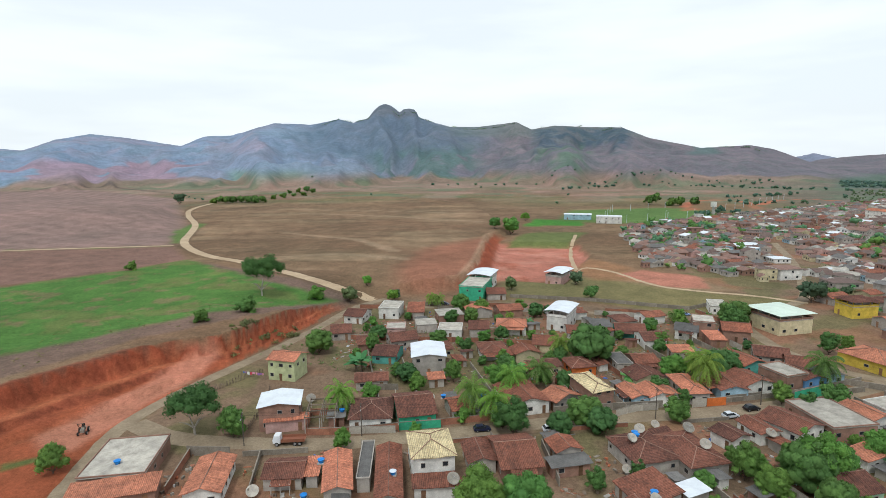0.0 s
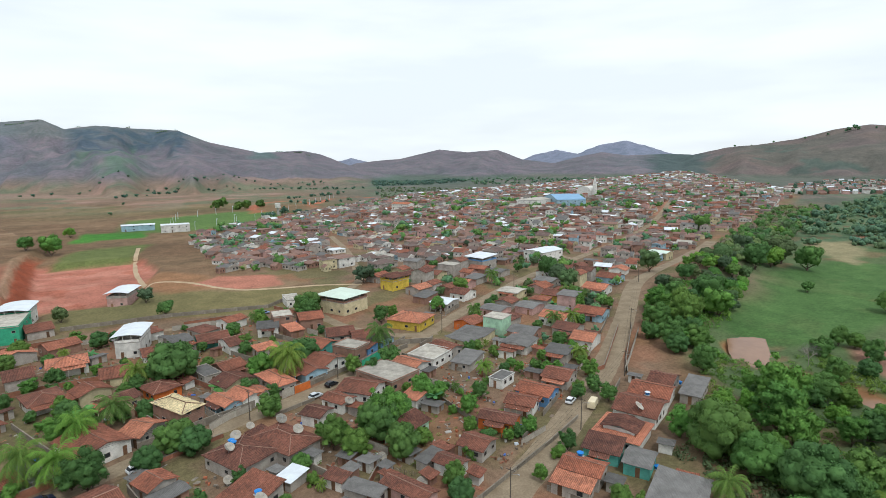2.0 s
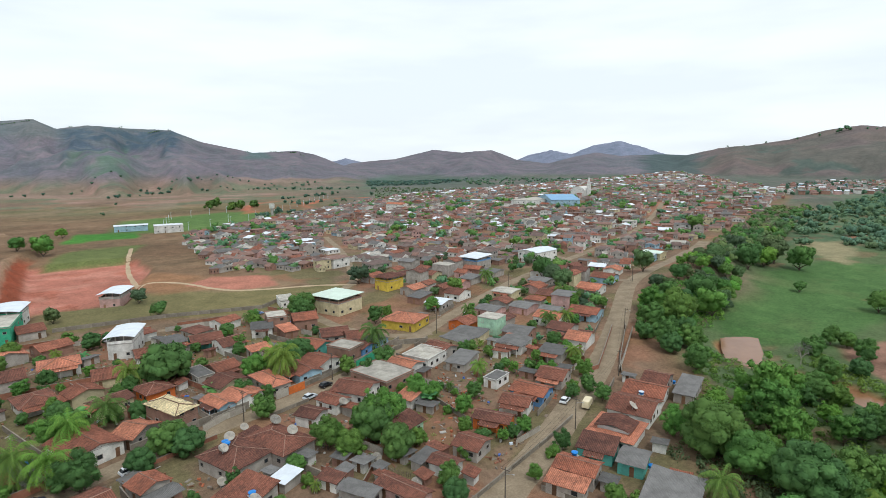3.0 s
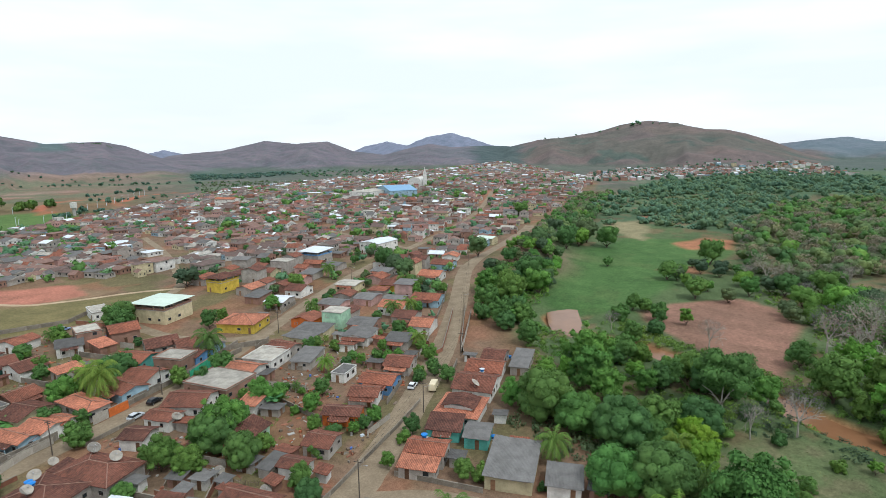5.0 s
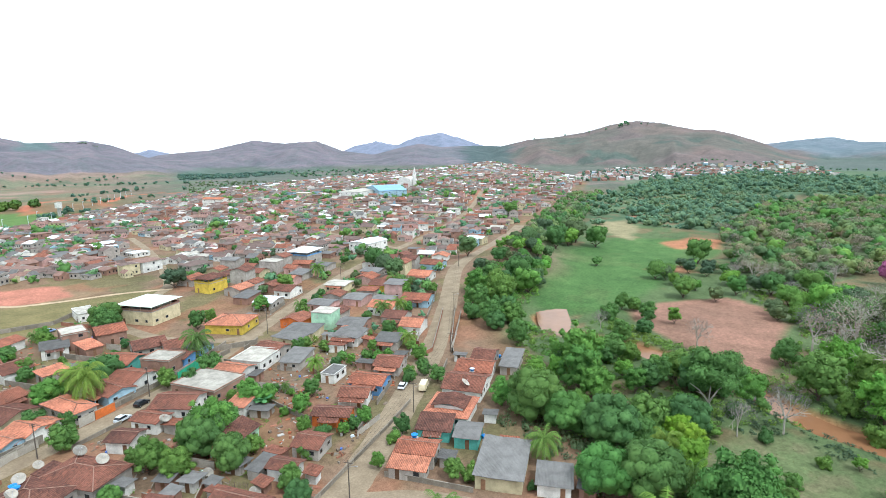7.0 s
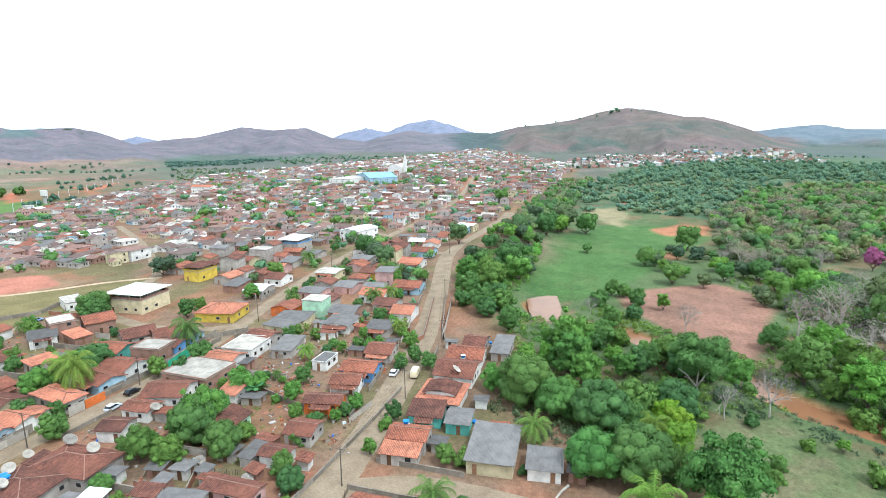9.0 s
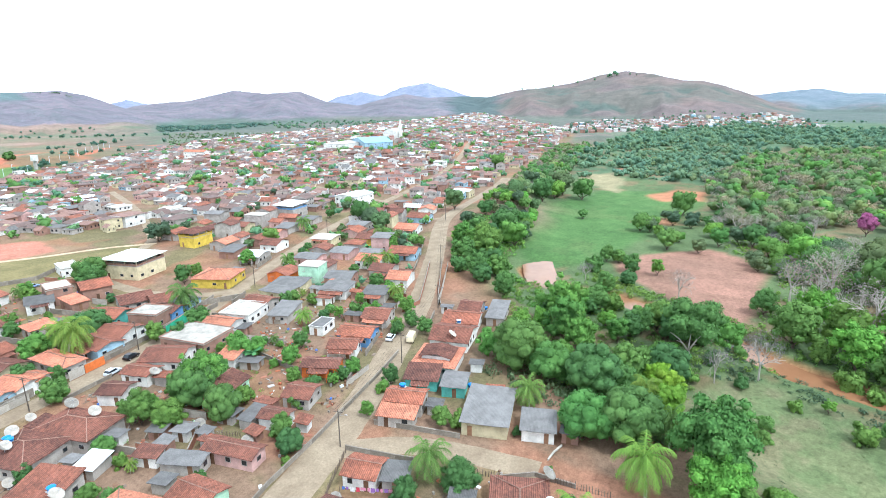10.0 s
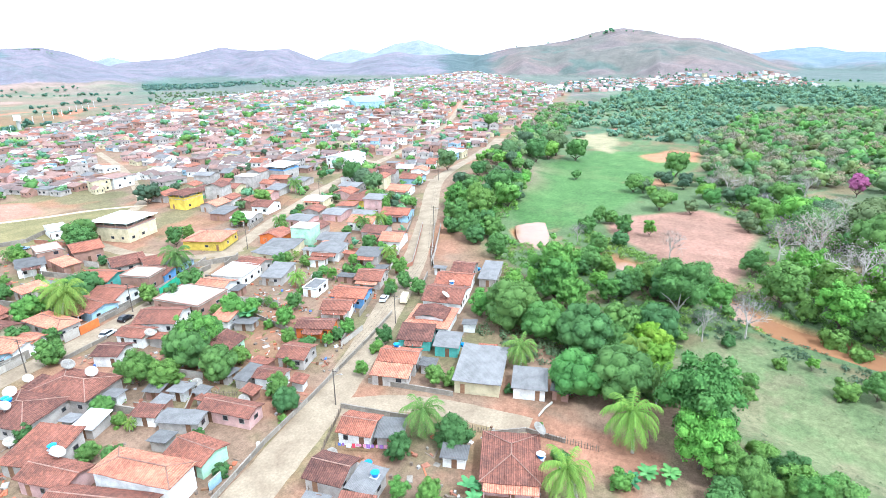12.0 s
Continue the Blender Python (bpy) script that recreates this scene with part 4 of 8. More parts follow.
def house(x, y, turn, w, d, eave, roof, tiles, paint, detail=2):
    """A dwelling: walls, roof and, near enough to tell, ridge, windows and doors."""
    rnd = random.Random(int(x * 37 + y * 101))
    w, d = max(w, 2.6), max(d, 2.6)
    z = gz(x, y)
    SITES.append((x, y, 0.5 * math.hypot(w, d)))
    tall = "two-storey " if eave > 4.5 else ""
    t = empty("house", pose(x, y, z, 0, 0, turn), f"{tall}{WALL_WORDS[paint]} house under a {ROOF_WORDS[tiles]}", "house")
    pitch = {"bluesheet": 0.16, "fibre": 0.17, "metal": 0.16, "palegreen": 0.16, "slab": 0.1}.get(tiles, 0.31)
    over = 0.45 if roof != "flat" else 0.15
    ww, dd = w - 2 * over, d - 2 * over
    span = {"gable": d, "gable_d": w, "hip": min(w, d), "shed": d * 0.9}.get(roof, 0)
    rise = span / 2 * pitch
    thick = {"metal": 0.06, "palegreen": 0.06, "fibre": 0.06, "slab": 0.22}.get(tiles, 0.12)
    # walls, with the gable ends
    a, b, low = ww / 2, dd / 2, -0.5
    e = eave - 0.11
    if roof == "gable":
        k = rise * (1 - dd / d)
        vs = [(-a, -b, low), (a, -b, low), (a, b, low), (-a, b, low), (-a, -b, e + k), (a, -b, e + k), (a, b, e + k), (-a, b, e + k), (-a, 0, e + rise), (a, 0, e + rise)]
        fs = [(0, 1, 5, 4), (1, 2, 6, 9, 5), (2, 3, 7, 6), (3, 0, 4, 8, 7)]
    elif roof == "gable_d":
        k = rise * (1 - ww / w)
        vs = [(-a, -b, low), (a, -b, low), (a, b, low), (-a, b, low), (-a, -b, e + k), (a, -b, e + k), (a, b, e + k), (-a, b, e + k), (0, -b, e + rise), (0, b, e + rise)]
        fs = [(0, 1, 5, 8, 4), (1, 2, 6, 5), (2, 3, 7, 9, 6), (3, 0, 4, 7)]
    else:
        k0, k1 = (rise * over / d, rise * (1 - over / d)) if roof == "shed" else (0, 0)
        if roof == "hip":
            k0 = k1 = rise * over / (min(w, d) / 2)
        vs = [(-a, -b, low), (a, -b, low), (a, b, low), (-a, b, low), (-a, -b, e + k0), (a, -b, e + k0), (a, b, e + k1), (-a, b, e + k1)]
        fs = [(0, 1, 5, 4), (1, 2, 6, 5), (2, 3, 7, 6), (3, 0, 4, 7), (4, 5, 6, 7)]
    part_mesh("wall", mesh_of("wall", vs, fs, WALL[paint]), t)
    near = detail >= 2
    r = part_mesh("roof", roof_mesh(roof, w, d, rise, (ROOF_CROSS if roof == "gable_d" and tiles in ROOF_CROSS else ROOF)[tiles], thick, near and tiles not in ("slab", "metal", "palegreen", "bluesheet"), rnd), t, pose(0, 0, eave + 0.02))
    if roof == "flat" and near:
        part_mesh("parapet", ring_mesh("parapet", w, d, 0.16, thick - 0.02, thick + 0.26, WALL[paint]), r)
    if near and roof in ("gable", "gable_d", "hip") and tiles in ("brown", "rust", "orange", "yellow"):
        part_mesh("ridge_tiles", ridge_mesh(roof, w, d, rise, thick, M_RIDGE), r)
    if detail < 1:
        return t
    front = pose(x, y, 0, 0, 0, turn) @ Vector((0, -d / 2 - 1.4, 0))
    open_front = all(float(along(line, front.x, front.y)) > wd / 2 + 1.6 for line, wd in STREETS)
    if near and eave < 3.2 and w > 6 and d > 5 and roof != "flat" and open_front and rnd.random() < 0.4:
        pw, pd = w * rnd.uniform(0.45, 0.9), rnd.uniform(1.6, 2.4)
        ph = eave - 0.3
        porch = part_mesh("porch_roof", roof_mesh("shed", pw, pd, 0.35, ROOF[rnd.choice(("brown", "rust", "orange"))], 0.1, True, rnd), t, pose(0, -d / 2 - pd / 2 + 0.35, ph - 0.15))
        for k in range(3):
            bm = bmesh.new()
            box(bm, (k / 2 - 0.5) * (pw - 0.4), -pd / 2 + 0.2, -ph / 2 + 0.05, 0.14, 0.14, ph + 0.4)
            part("post", bm, WALL[paint], porch)
    # windows and doors on the four sides
    floors = 2 if eave > 4.5 else 1
    for side in range(4):
        length, off = (ww, b) if side % 2 == 0 else (dd, a)
        if length < 2.8 or (detail < 2 and side not in (0, 3)):
            continue
        face = pose(0, 0, 0, 0, 0, 90 * side)
        n = max(1, min(4, int(length / (2.6 if near else 3.6))))
        door_at = rnd.randrange(n) if side in (0, 2, 3) else -1
        for fl in range(floors):
            for k in range(n):
                px = (k + 0.5) / n * length - length / 2 + rnd.uniform(-0.25, 0.25)
                zz = fl * 2.9
                if fl == 0 and k == door_at:
                    part_mesh("door", ME_DOOR, t, face @ pose(px, -off - 0.02, 0))
                elif rnd.random() < (0.62 if eave < 4.5 else 0.75):
                    f = part_mesh("window", ME_FRAME, t, face @ pose(px, -off - 0.02, zz + 1.55) @ Matrix.Diagonal((rnd.choice((0.75, 0.95, 1.1)), 1, rnd.choice((0.8, 0.95, 1.0)), 1)))
                    if near:
                        part_mesh("pane", ME_PANE, f, pose(0, 0.0, 0))
    return t


# ---- plants ----
def leaf_quads(rng, centres, radii, count, size, squash=0.8, droop=0.0, ragged=0.6):
    """Bent leaf clumps spread over the skins of several lobes: corners, faces and the way each clump looks."""
    weights = np.array(radii) ** 2
    pick = rng.choice(len(centres), count, p=weights / weights.sum())
    d = rng.normal(size=(count, 3))
    d /= np.linalg.norm(d, axis=1)[:, None]
    d[:, 2] = np.where(rng.random(count) < 0.6, np.abs(d[:, 2]), d[:, 2])
    rad = np.array(radii)[pick] * (0.66 + 0.46 * rng.random(count))
    pos = np.array(centres)[pick] + d * rad[:, None] * np.array((1, 1, squash))
    nrm = d * 0.9 + rng.normal(size=(count, 3)) * ragged + np.array((0, 0, 0.35))
    nrm /= np.linalg.norm(nrm, axis=1)[:, None]
    u = np.cross(nrm, rng.normal(size=(count, 3)))
    u /= np.linalg.norm(u, axis=1)[:, None]
    v = np.cross(nrm, u)
    s = size * (0.6 + 0.8 * rng.random(count))[:, None]
    a = pos - u * s * 0.5
    b = pos - v * s * 0.42 + nrm * s * 0.12
    c = pos + u * s * 0.55 - np.array((0, 0, 1)) * s * (0.15 + droop)
    e = pos + v * s * 0.42 + nrm * s * 0.12
    mid = np.average(np.array(centres), axis=0, weights=weights)
    whole = (pos - mid) / (np.linalg.norm(pos - mid, axis=1)[:, None] + 1e-6)
    look_to = d * 0.55 + whole * 0.45 + rng.normal(size=(count, 3)) * 0.22 + np.array((0, 0, 0.12))
    look_to /= np.linalg.norm(look_to, axis=1)[:, None]
    return np.stack([a, b, c, e], 1).reshape(-1, 3), np.arange(count * 4).reshape(-1, 4), np.repeat(look_to, 4, 0)


def fast_mesh(name, verts, faces, mat, normals=None):
    me = bpy.data.meshes.new(name)
    me.vertices.add(len(verts))
    me.vertices.foreach_set("co", np.asarray(verts, np.float32).ravel())
    me.loops.add(faces.size)
    me.loops.foreach_set("vertex_index", faces.astype(np.int32).ravel())
    me.polygons.add(len(faces))
    me.polygons.foreach_set("loop_start", (np.arange(len(faces)) * faces.shape[1]).astype(np.int32))
    me.update(calc_edges=True)
    if normals is not None:
        shade(me, normals)
    me.materials.append(mat)
    return me


def shade(me, normals):
    """Let the leaves of a crown take the light as the rounded crown does."""
    at = me.attributes.new("custom_normal", "FLOAT_VECTOR", "POINT")
    at.data.foreach_set("vector", np.asarray(normals, np.float32).ravel())


def limb_mesh(rng, height, spread, limbs, r0, bark):
    bm = bmesh.new()
    p = Vector((0, 0, -0.3))
    lean = Vector((rng.uniform(-0.12, 0.12), rng.uniform(-0.12, 0.12), 1))
    fork = p + lean * (height * 0.42)
    tube(bm, p, fork, r0, r0 * 0.7, 8)
    tips = []
    for k in range(limbs):
        a = k * 2.4 + rng.uniform(-0.4, 0.4)
        tip = fork + Vector((math.cos(a) * spread * rng.uniform(0.5, 0.85), math.sin(a) * spread * rng.uniform(0.5, 0.85), height * rng.uniform(0.2, 0.45)))
        mid = fork.lerp(tip, 0.5) + Vector((0, 0, height * 0.06))
        tube(bm, fork, mid, r0 * 0.5, r0 * 0.34, 6)
        tube(bm, mid, tip, r0 * 0.34, r0 * 0.12, 5)
        tips.append(tip)
    me = bpy.data.meshes.new("trunk")
    bm.to_mesh(me)
    bm.free()
    me.materials.append(bark)
    return me, tips


def core_lobes(cs, rs, scale, rng):
    """The dense inside of a crown: rough lumps that the leaves cover."""
    vs, fs, ns, k = [], [], [], 0
    bm = bmesh.new()
    bmesh.ops.create_icosphere(bm, subdivisions=2, radius=1.0)
    base = np.array([v.co[:] for v in bm.verts])
    tri = np.array([[v.index for v in f.verts] for f in bm.faces])
    bm.free()
    for c, r in zip(cs, rs):
        v = base * (r * scale * (0.82 + 0.36 * rng.random(len(base))))[:, None] * np.array((1, 1, 0.9)) + np.array(c)
        vs.append(v)
        fs.append(tri + k)
        ns.append(base)
        k += len(v)
    return np.concatenate(vs), np.concatenate(fs), np.concatenate(ns)


def crown_mesh(quads, tris, mat):
    """Leaf quads and the core's triangles in one mesh."""
    v = np.concatenate([quads[0], tris[0]])
    q, t = quads[1], tris[1] + len(quads[0])
    me = bpy.data.meshes.new("crown")
    me.vertices.add(len(v))
    me.vertices.foreach_set("co", v.astype(np.float32).ravel())
    loops = np.concatenate([q.ravel(), t.ravel()])
    me.loops.add(len(loops))
    me.loops.foreach_set("vertex_index", loops.astype(np.int32))
    me.polygons.add(len(q) + len(t))
    me.polygons.foreach_set("loop_start", np.concatenate([np.arange(len(q)) * 4, len(q) * 4 + np.arange(len(t)) * 3]).astype(np.int32))
    me.update(calc_edges=True)
    shade(me, np.concatenate([quads[2], tris[2]]))
    me.materials.append(mat)
    return me


def tree_prototype(kind, seed, level=0):
    """Meshes for a tree with a crown of radius 1 (scaled when planted); level: 0 finest."""
    rng = np.random.default_rng(seed)
    if kind == "bare":
        bm = bmesh.new()

        def grow(p, d, length, r, step):
            q = p + d * length
            tube(bm, p, q, r, r * 0.65, 5 if step < 2 else 3)
            if step == 4:
                return
            for _ in range(3 if step else 4):
                e = (d + Vector(rng.normal(size=3) * 0.55) + Vector((0, 0, 0.15))).normalized()
                grow(q, e, length * rng.uniform(0.55, 0.8), r * 0.6, step + 1)
        grow(Vector((0, 0, -0.05)), Vector((0.05, 0, 1)), 0.75, 0.05, 0)
        me = bpy.data.meshes.new("trunk")
        bm.to_mesh(me)
        bm.free()
        me.materials.append(M_PALEBARK)
        v, f, nn = leaf_quads(rng, [(0, 0, 1.6), (0.4, 0.2, 1.4), (-0.4, -0.2, 1.5)], [0.8, 0.6, 0.6], 1100, 0.045)
        return [("trunk", me), ("crown", fast_mesh("crown", v, f, L_DRY, nn))]
    hf = {"mango": 0.86, "light": 1.12, "mid": 0.94, "bush": 0.6, "pink": 1.2, "bamboo": 0.95, "shade": 1.2}[kind]
    mat = {"mango": L_MANGO, "light": L_LIGHT, "mid": L_MID, "bush": L_MID, "pink": L_PINK, "bamboo": L_BAMBOO, "shade": L_MID}[kind]
    trunk, tips = limb_mesh(rng, hf * 1.1, 0.7, 5, 0.06 if kind != "shade" else 0.05, M_PALEBARK if kind == "shade" else M_BARK)
    n = {"mango": 44, "light": 40, "mid": 34, "bush": 18, "pink": 18, "bamboo": 40, "shade": 34}[kind]
    flat = {"mango": 0.95, "shade": 0.48, "bamboo": 1.2, "light": 1.12}.get(kind, 1.0)
    cs, rs = [(0, 0, hf)], [{"mango": 0.76, "shade": 0.42, "bamboo": 0.5, "light": 0.56}.get(kind, 0.66)]
    for k in range(n):
        a, el = k * 2.399 + rng.uniform(-0.3, 0.3), rng.uniform(-0.85, 1.2)
        q = {"mango": rng.uniform(0.60, 0.74), "light": rng.uniform(0.40, 0.82), "bamboo": rng.uniform(0.35, 0.8)}.get(kind, rng.uniform(0.38, 0.84))
        cs.append((math.cos(a) * math.cos(el) * q, math.sin(a) * math.cos(el) * q, hf + math.sin(el) * q * flat))
        rs.append({"mango": rng.uniform(0.20, 0.31), "light": rng.uniform(0.13, 0.28), "bamboo": rng.uniform(0.12, 0.26), "shade": rng.uniform(0.17, 0.3)}.get(kind, rng.uniform(0.14, 0.34)))
    count = ({"mango": 9000, "light": 8000, "mid": 8000, "bush": 3600, "pink": 3000, "bamboo": 6000, "shade": 8000}[kind]) // (1, 2)[level]
    size = {"mango": 0.056, "light": 0.056, "mid": 0.058, "bush": 0.08, "pink": 0.08, "bamboo": 0.06, "shade": 0.05}[kind] * (1, 1.4)[level]
    quads = leaf_quads(rng, cs, rs, count, size, 0.92, 0.12)
    core = core_lobes(cs, rs, {"mango": 0.86, "light": 0.66, "shade": 0.6}.get(kind, 0.76), rng)
    return [("trunk", trunk), ("crown", crown_mesh(quads, core, mat))]


def far_prototype(kind, seed, count=1700, size=0.105):
    rng = np.random.default_rng(seed)
    hf = 0.86
    trunk, _ = limb_mesh(rng, hf * 1.1, 0.6, 3, 0.075, M_BARK)
    cs, rs = [(0, 0, hf)], [0.62]
    for k in range(16):
        a, el, q = k * 2.4, rng.uniform(-0.5, 0.8), rng.uniform(0.4, 0.65)
        cs.append((math.cos(a) * math.cos(el) * q, math.sin(a) * math.cos(el) * q, hf + math.sin(el) * q * 1.0))
        rs.append(rng.uniform(0.2, 0.36))
    quads = leaf_quads(rng, cs, rs, count, size, 0.9)
    # far garden trees take duller olive leaves, haze put into the colour
    return [("trunk", trunk), ("crown", crown_mesh(quads, core_lobes(cs, rs, 0.8, rng), {"mango": L_MID, "light": L_LIGHT}.get(kind, L_OLIVE)))]


def palm_prototype(seed):
    rng = random.Random(seed)
    bm = bmesh.new()
    p, lean = Vector((0, 0, -0.06)), Vector((rng.uniform(-0.1, 0.1), rng.uniform(-0.1, 0.1), 0))
    for k in range(6):
        q = Vector((lean.x * (k + 1) ** 1.5 * 0.25, lean.y * (k + 1) ** 1.5 * 0.25, 1.45 * (k + 1) / 6))
        tube(bm, p, q, 0.065 - 0.004 * k, 0.061 - 0.004 * k, 7)
        p = q
    me = bpy.data.meshes.new("trunk")
    bm.to_mesh(me)
    bm.free()
    me.materials.append(M_PALEBARK)
    out = [("trunk", me)]
    verts, faces = [], []
    for k in range(26):
        a = k * 2.399
        el = radians(72 - k * 4.0)
        d = Vector((math.cos(a) * math.cos(el), math.sin(a) * math.cos(el), math.sin(el)))
        side = Vector((-math.sin(a), math.cos(a), 0))
        q, seg = p.copy(), 11
        for s in range(seg):
            d = (d + Vector((0, 0, -0.10 - 0.024 * s))).normalized()
            nq = q + d * (1.3 / seg)
            ln = 0.25 * math.sin(math.pi * (0.12 + 0.86 * s / seg)) + 0.04
            for sg in (-1, 1):
                for h in (0.0, 0.25, 0.5, 0.75):
                    b0 = q.lerp(nq, h)
                    b1 = q.lerp(nq, h + 0.24)
                    tip = b0 + side * sg * ln * 0.85 + d * ln * 0.7 - Vector((0, 0, ln * rng.uniform(0.5, 1.3)))
                    i = len(verts)
                    verts += [b0, b1, tip]
                    faces.append((i, i + 1, i + 2))
            q = nq
    out.append(("crown", fast_mesh("crown", [tuple(v) for v in verts], np.array(faces), L_PALM)))
    return out


def banana_prototype(seed):
    rng = random.Random(seed)
    out, bm = [], bmesh.new()
    tube(bm, (0, 0, -0.05), (0.03, 0, 0.75), 0.09, 0.05, 7)
    tube(bm, (0.3, 0.2, -0.05), (0.34, 0.22, 0.55), 0.07, 0.04, 7)
    me = bpy.data.meshes.new("trunk")
    bm.to_mesh(me)
    bm.free()
    me.materials.append(M_BARK)
    out.append(("trunk", me))
    verts, faces = [], []
    for k in range(15):
        a, el = k * 2.399, radians(rng.uniform(25, 70))
        q = Vector((0.03, 0, 0.72)) if k % 3 else Vector((0.34, 0.22, 0.5))
        d = Vector((math.cos(a) * math.cos(el), math.sin(a) * math.cos(el), math.sin(el)))
        side = Vector((-math.sin(a), math.cos(a), 0))
        for s in range(7):
            wd = 0.19 * math.sin(math.pi * (0.1 + 0.88 * s / 7)) + 0.02
            i = len(verts)
            verts += [q - side * wd + Vector((0, 0, -wd * 0.3)), q, q + side * wd + Vector((0, 0, -wd * 0.3))]
            if s:
                faces += [(i - 3, i - 2, i + 1, i), (i - 2, i - 1, i + 2, i + 1)]
            d = (d + Vector((0, 0, -0.2))).normalized()
            q = q + d * 0.14
    out.append(("crown", fast_mesh("crown", [tuple(v) for v in verts], np.array(faces), L_BANANA)))
    return out


PROTO = {}
for _i, _k in enumerate(("mango", "light", "mid", "bush", "bare", "pink", "bamboo", "shade")):
    PROTO[_k] = [tree_prototype(_k, 10 * _i + s) for s in range(3)]
for _i, _k in enumerate(("mango", "light", "mid", "bush")):
    PROTO["mid_" + _k] = [tree_prototype(_k, 10 * _i + s, 1) for s in range(3)]
for _k in ("mango", "light", "mid"):
    PROTO["far_" + _k] = [far_prototype(_k, 90 + s) for s in range(3)]
PROTO["palm"] = [palm_prototype(s) for s in range(3)]
PROTO["banana"] = [banana_prototype(s) for s in range(2)]
PLANT_WORDS = {"mango": ("mango_tree", "dense dark-green round-crowned mango tree", "tree"), "light": ("tree", "tall loose bright-green leafy tree", "tree"),
               "mid": ("tree", "leafy mid-green garden tree", "tree"), "bamboo": ("bamboo_clump", "drooping yellow-green bamboo clump", "bamboo"), "shade": ("tree", "spreading flat-crowned tree on pale forked trunks", "tree"),
               "bush": ("bush", "low spreading green bush", "bush"),
               "bare": ("bare_tree", "leafless grey tree with pale branches", "tree"), "palm": ("palm_tree", "coconut palm with arching yellow-green fronds", "palm tree"),
               "banana": ("banana_plant", "clump of broad-leaved banana plants", "banana plant"), "pink": ("blossoming_tree", "tree covered in bright pink blossom", "tree")}


def plant(kind, x, y, r):
    rnd = random.Random(int(x * 53 + y * 17) + 3)
    r0 = math.hypot(x, y)
    protos = PROTO.get(("far_" if r0 > 225 else "mid_") + kind, PROTO[kind]) if r0 > 118 else PROTO[kind]
    name, label, cat = PLANT_WORDS[kind]
    m = pose(x, y, gz(x, y) - 0.05, 0, 0, rnd.uniform(0, 360)) @ Matrix.Diagonal((r * rnd.uniform(0.92, 1.08), r * rnd.uniform(0.92, 1.08), r * rnd.uniform(0.9, 1.12), 1))
    t = empty(name, m, label, cat)
    for nm, me in rnd.choice(protos):
        part_mesh(nm, me, t)
    SITES.append((x, y, r * 0.35))
    return t


def arch_mesh(w, d, rise, mat):
    """A sheet roof bowed across its width."""
    vs, fs, n = [], [], 12
    for i in range(n + 1):
        u = i / n * 2 - 1
        for v in (-1, 1):
            for k in (0, 0.09):
                vs.append((u * w / 2, v * d / 2, rise * (1 - u * u) + k))
    for i in range(n):
        a = i * 4
        fs += [(a + 1, a + 5, a + 7, a + 3), (a, a + 2, a + 6, a + 4), (a, a + 4, a + 5, a + 1), (a + 2, a + 3, a + 7, a + 6)]
    fs += [(0, 1, 3, 2), (n * 4, n * 4 + 2, n * 4 + 3, n * 4 + 1)]
    return mesh_of("roof", vs, fs, mat)


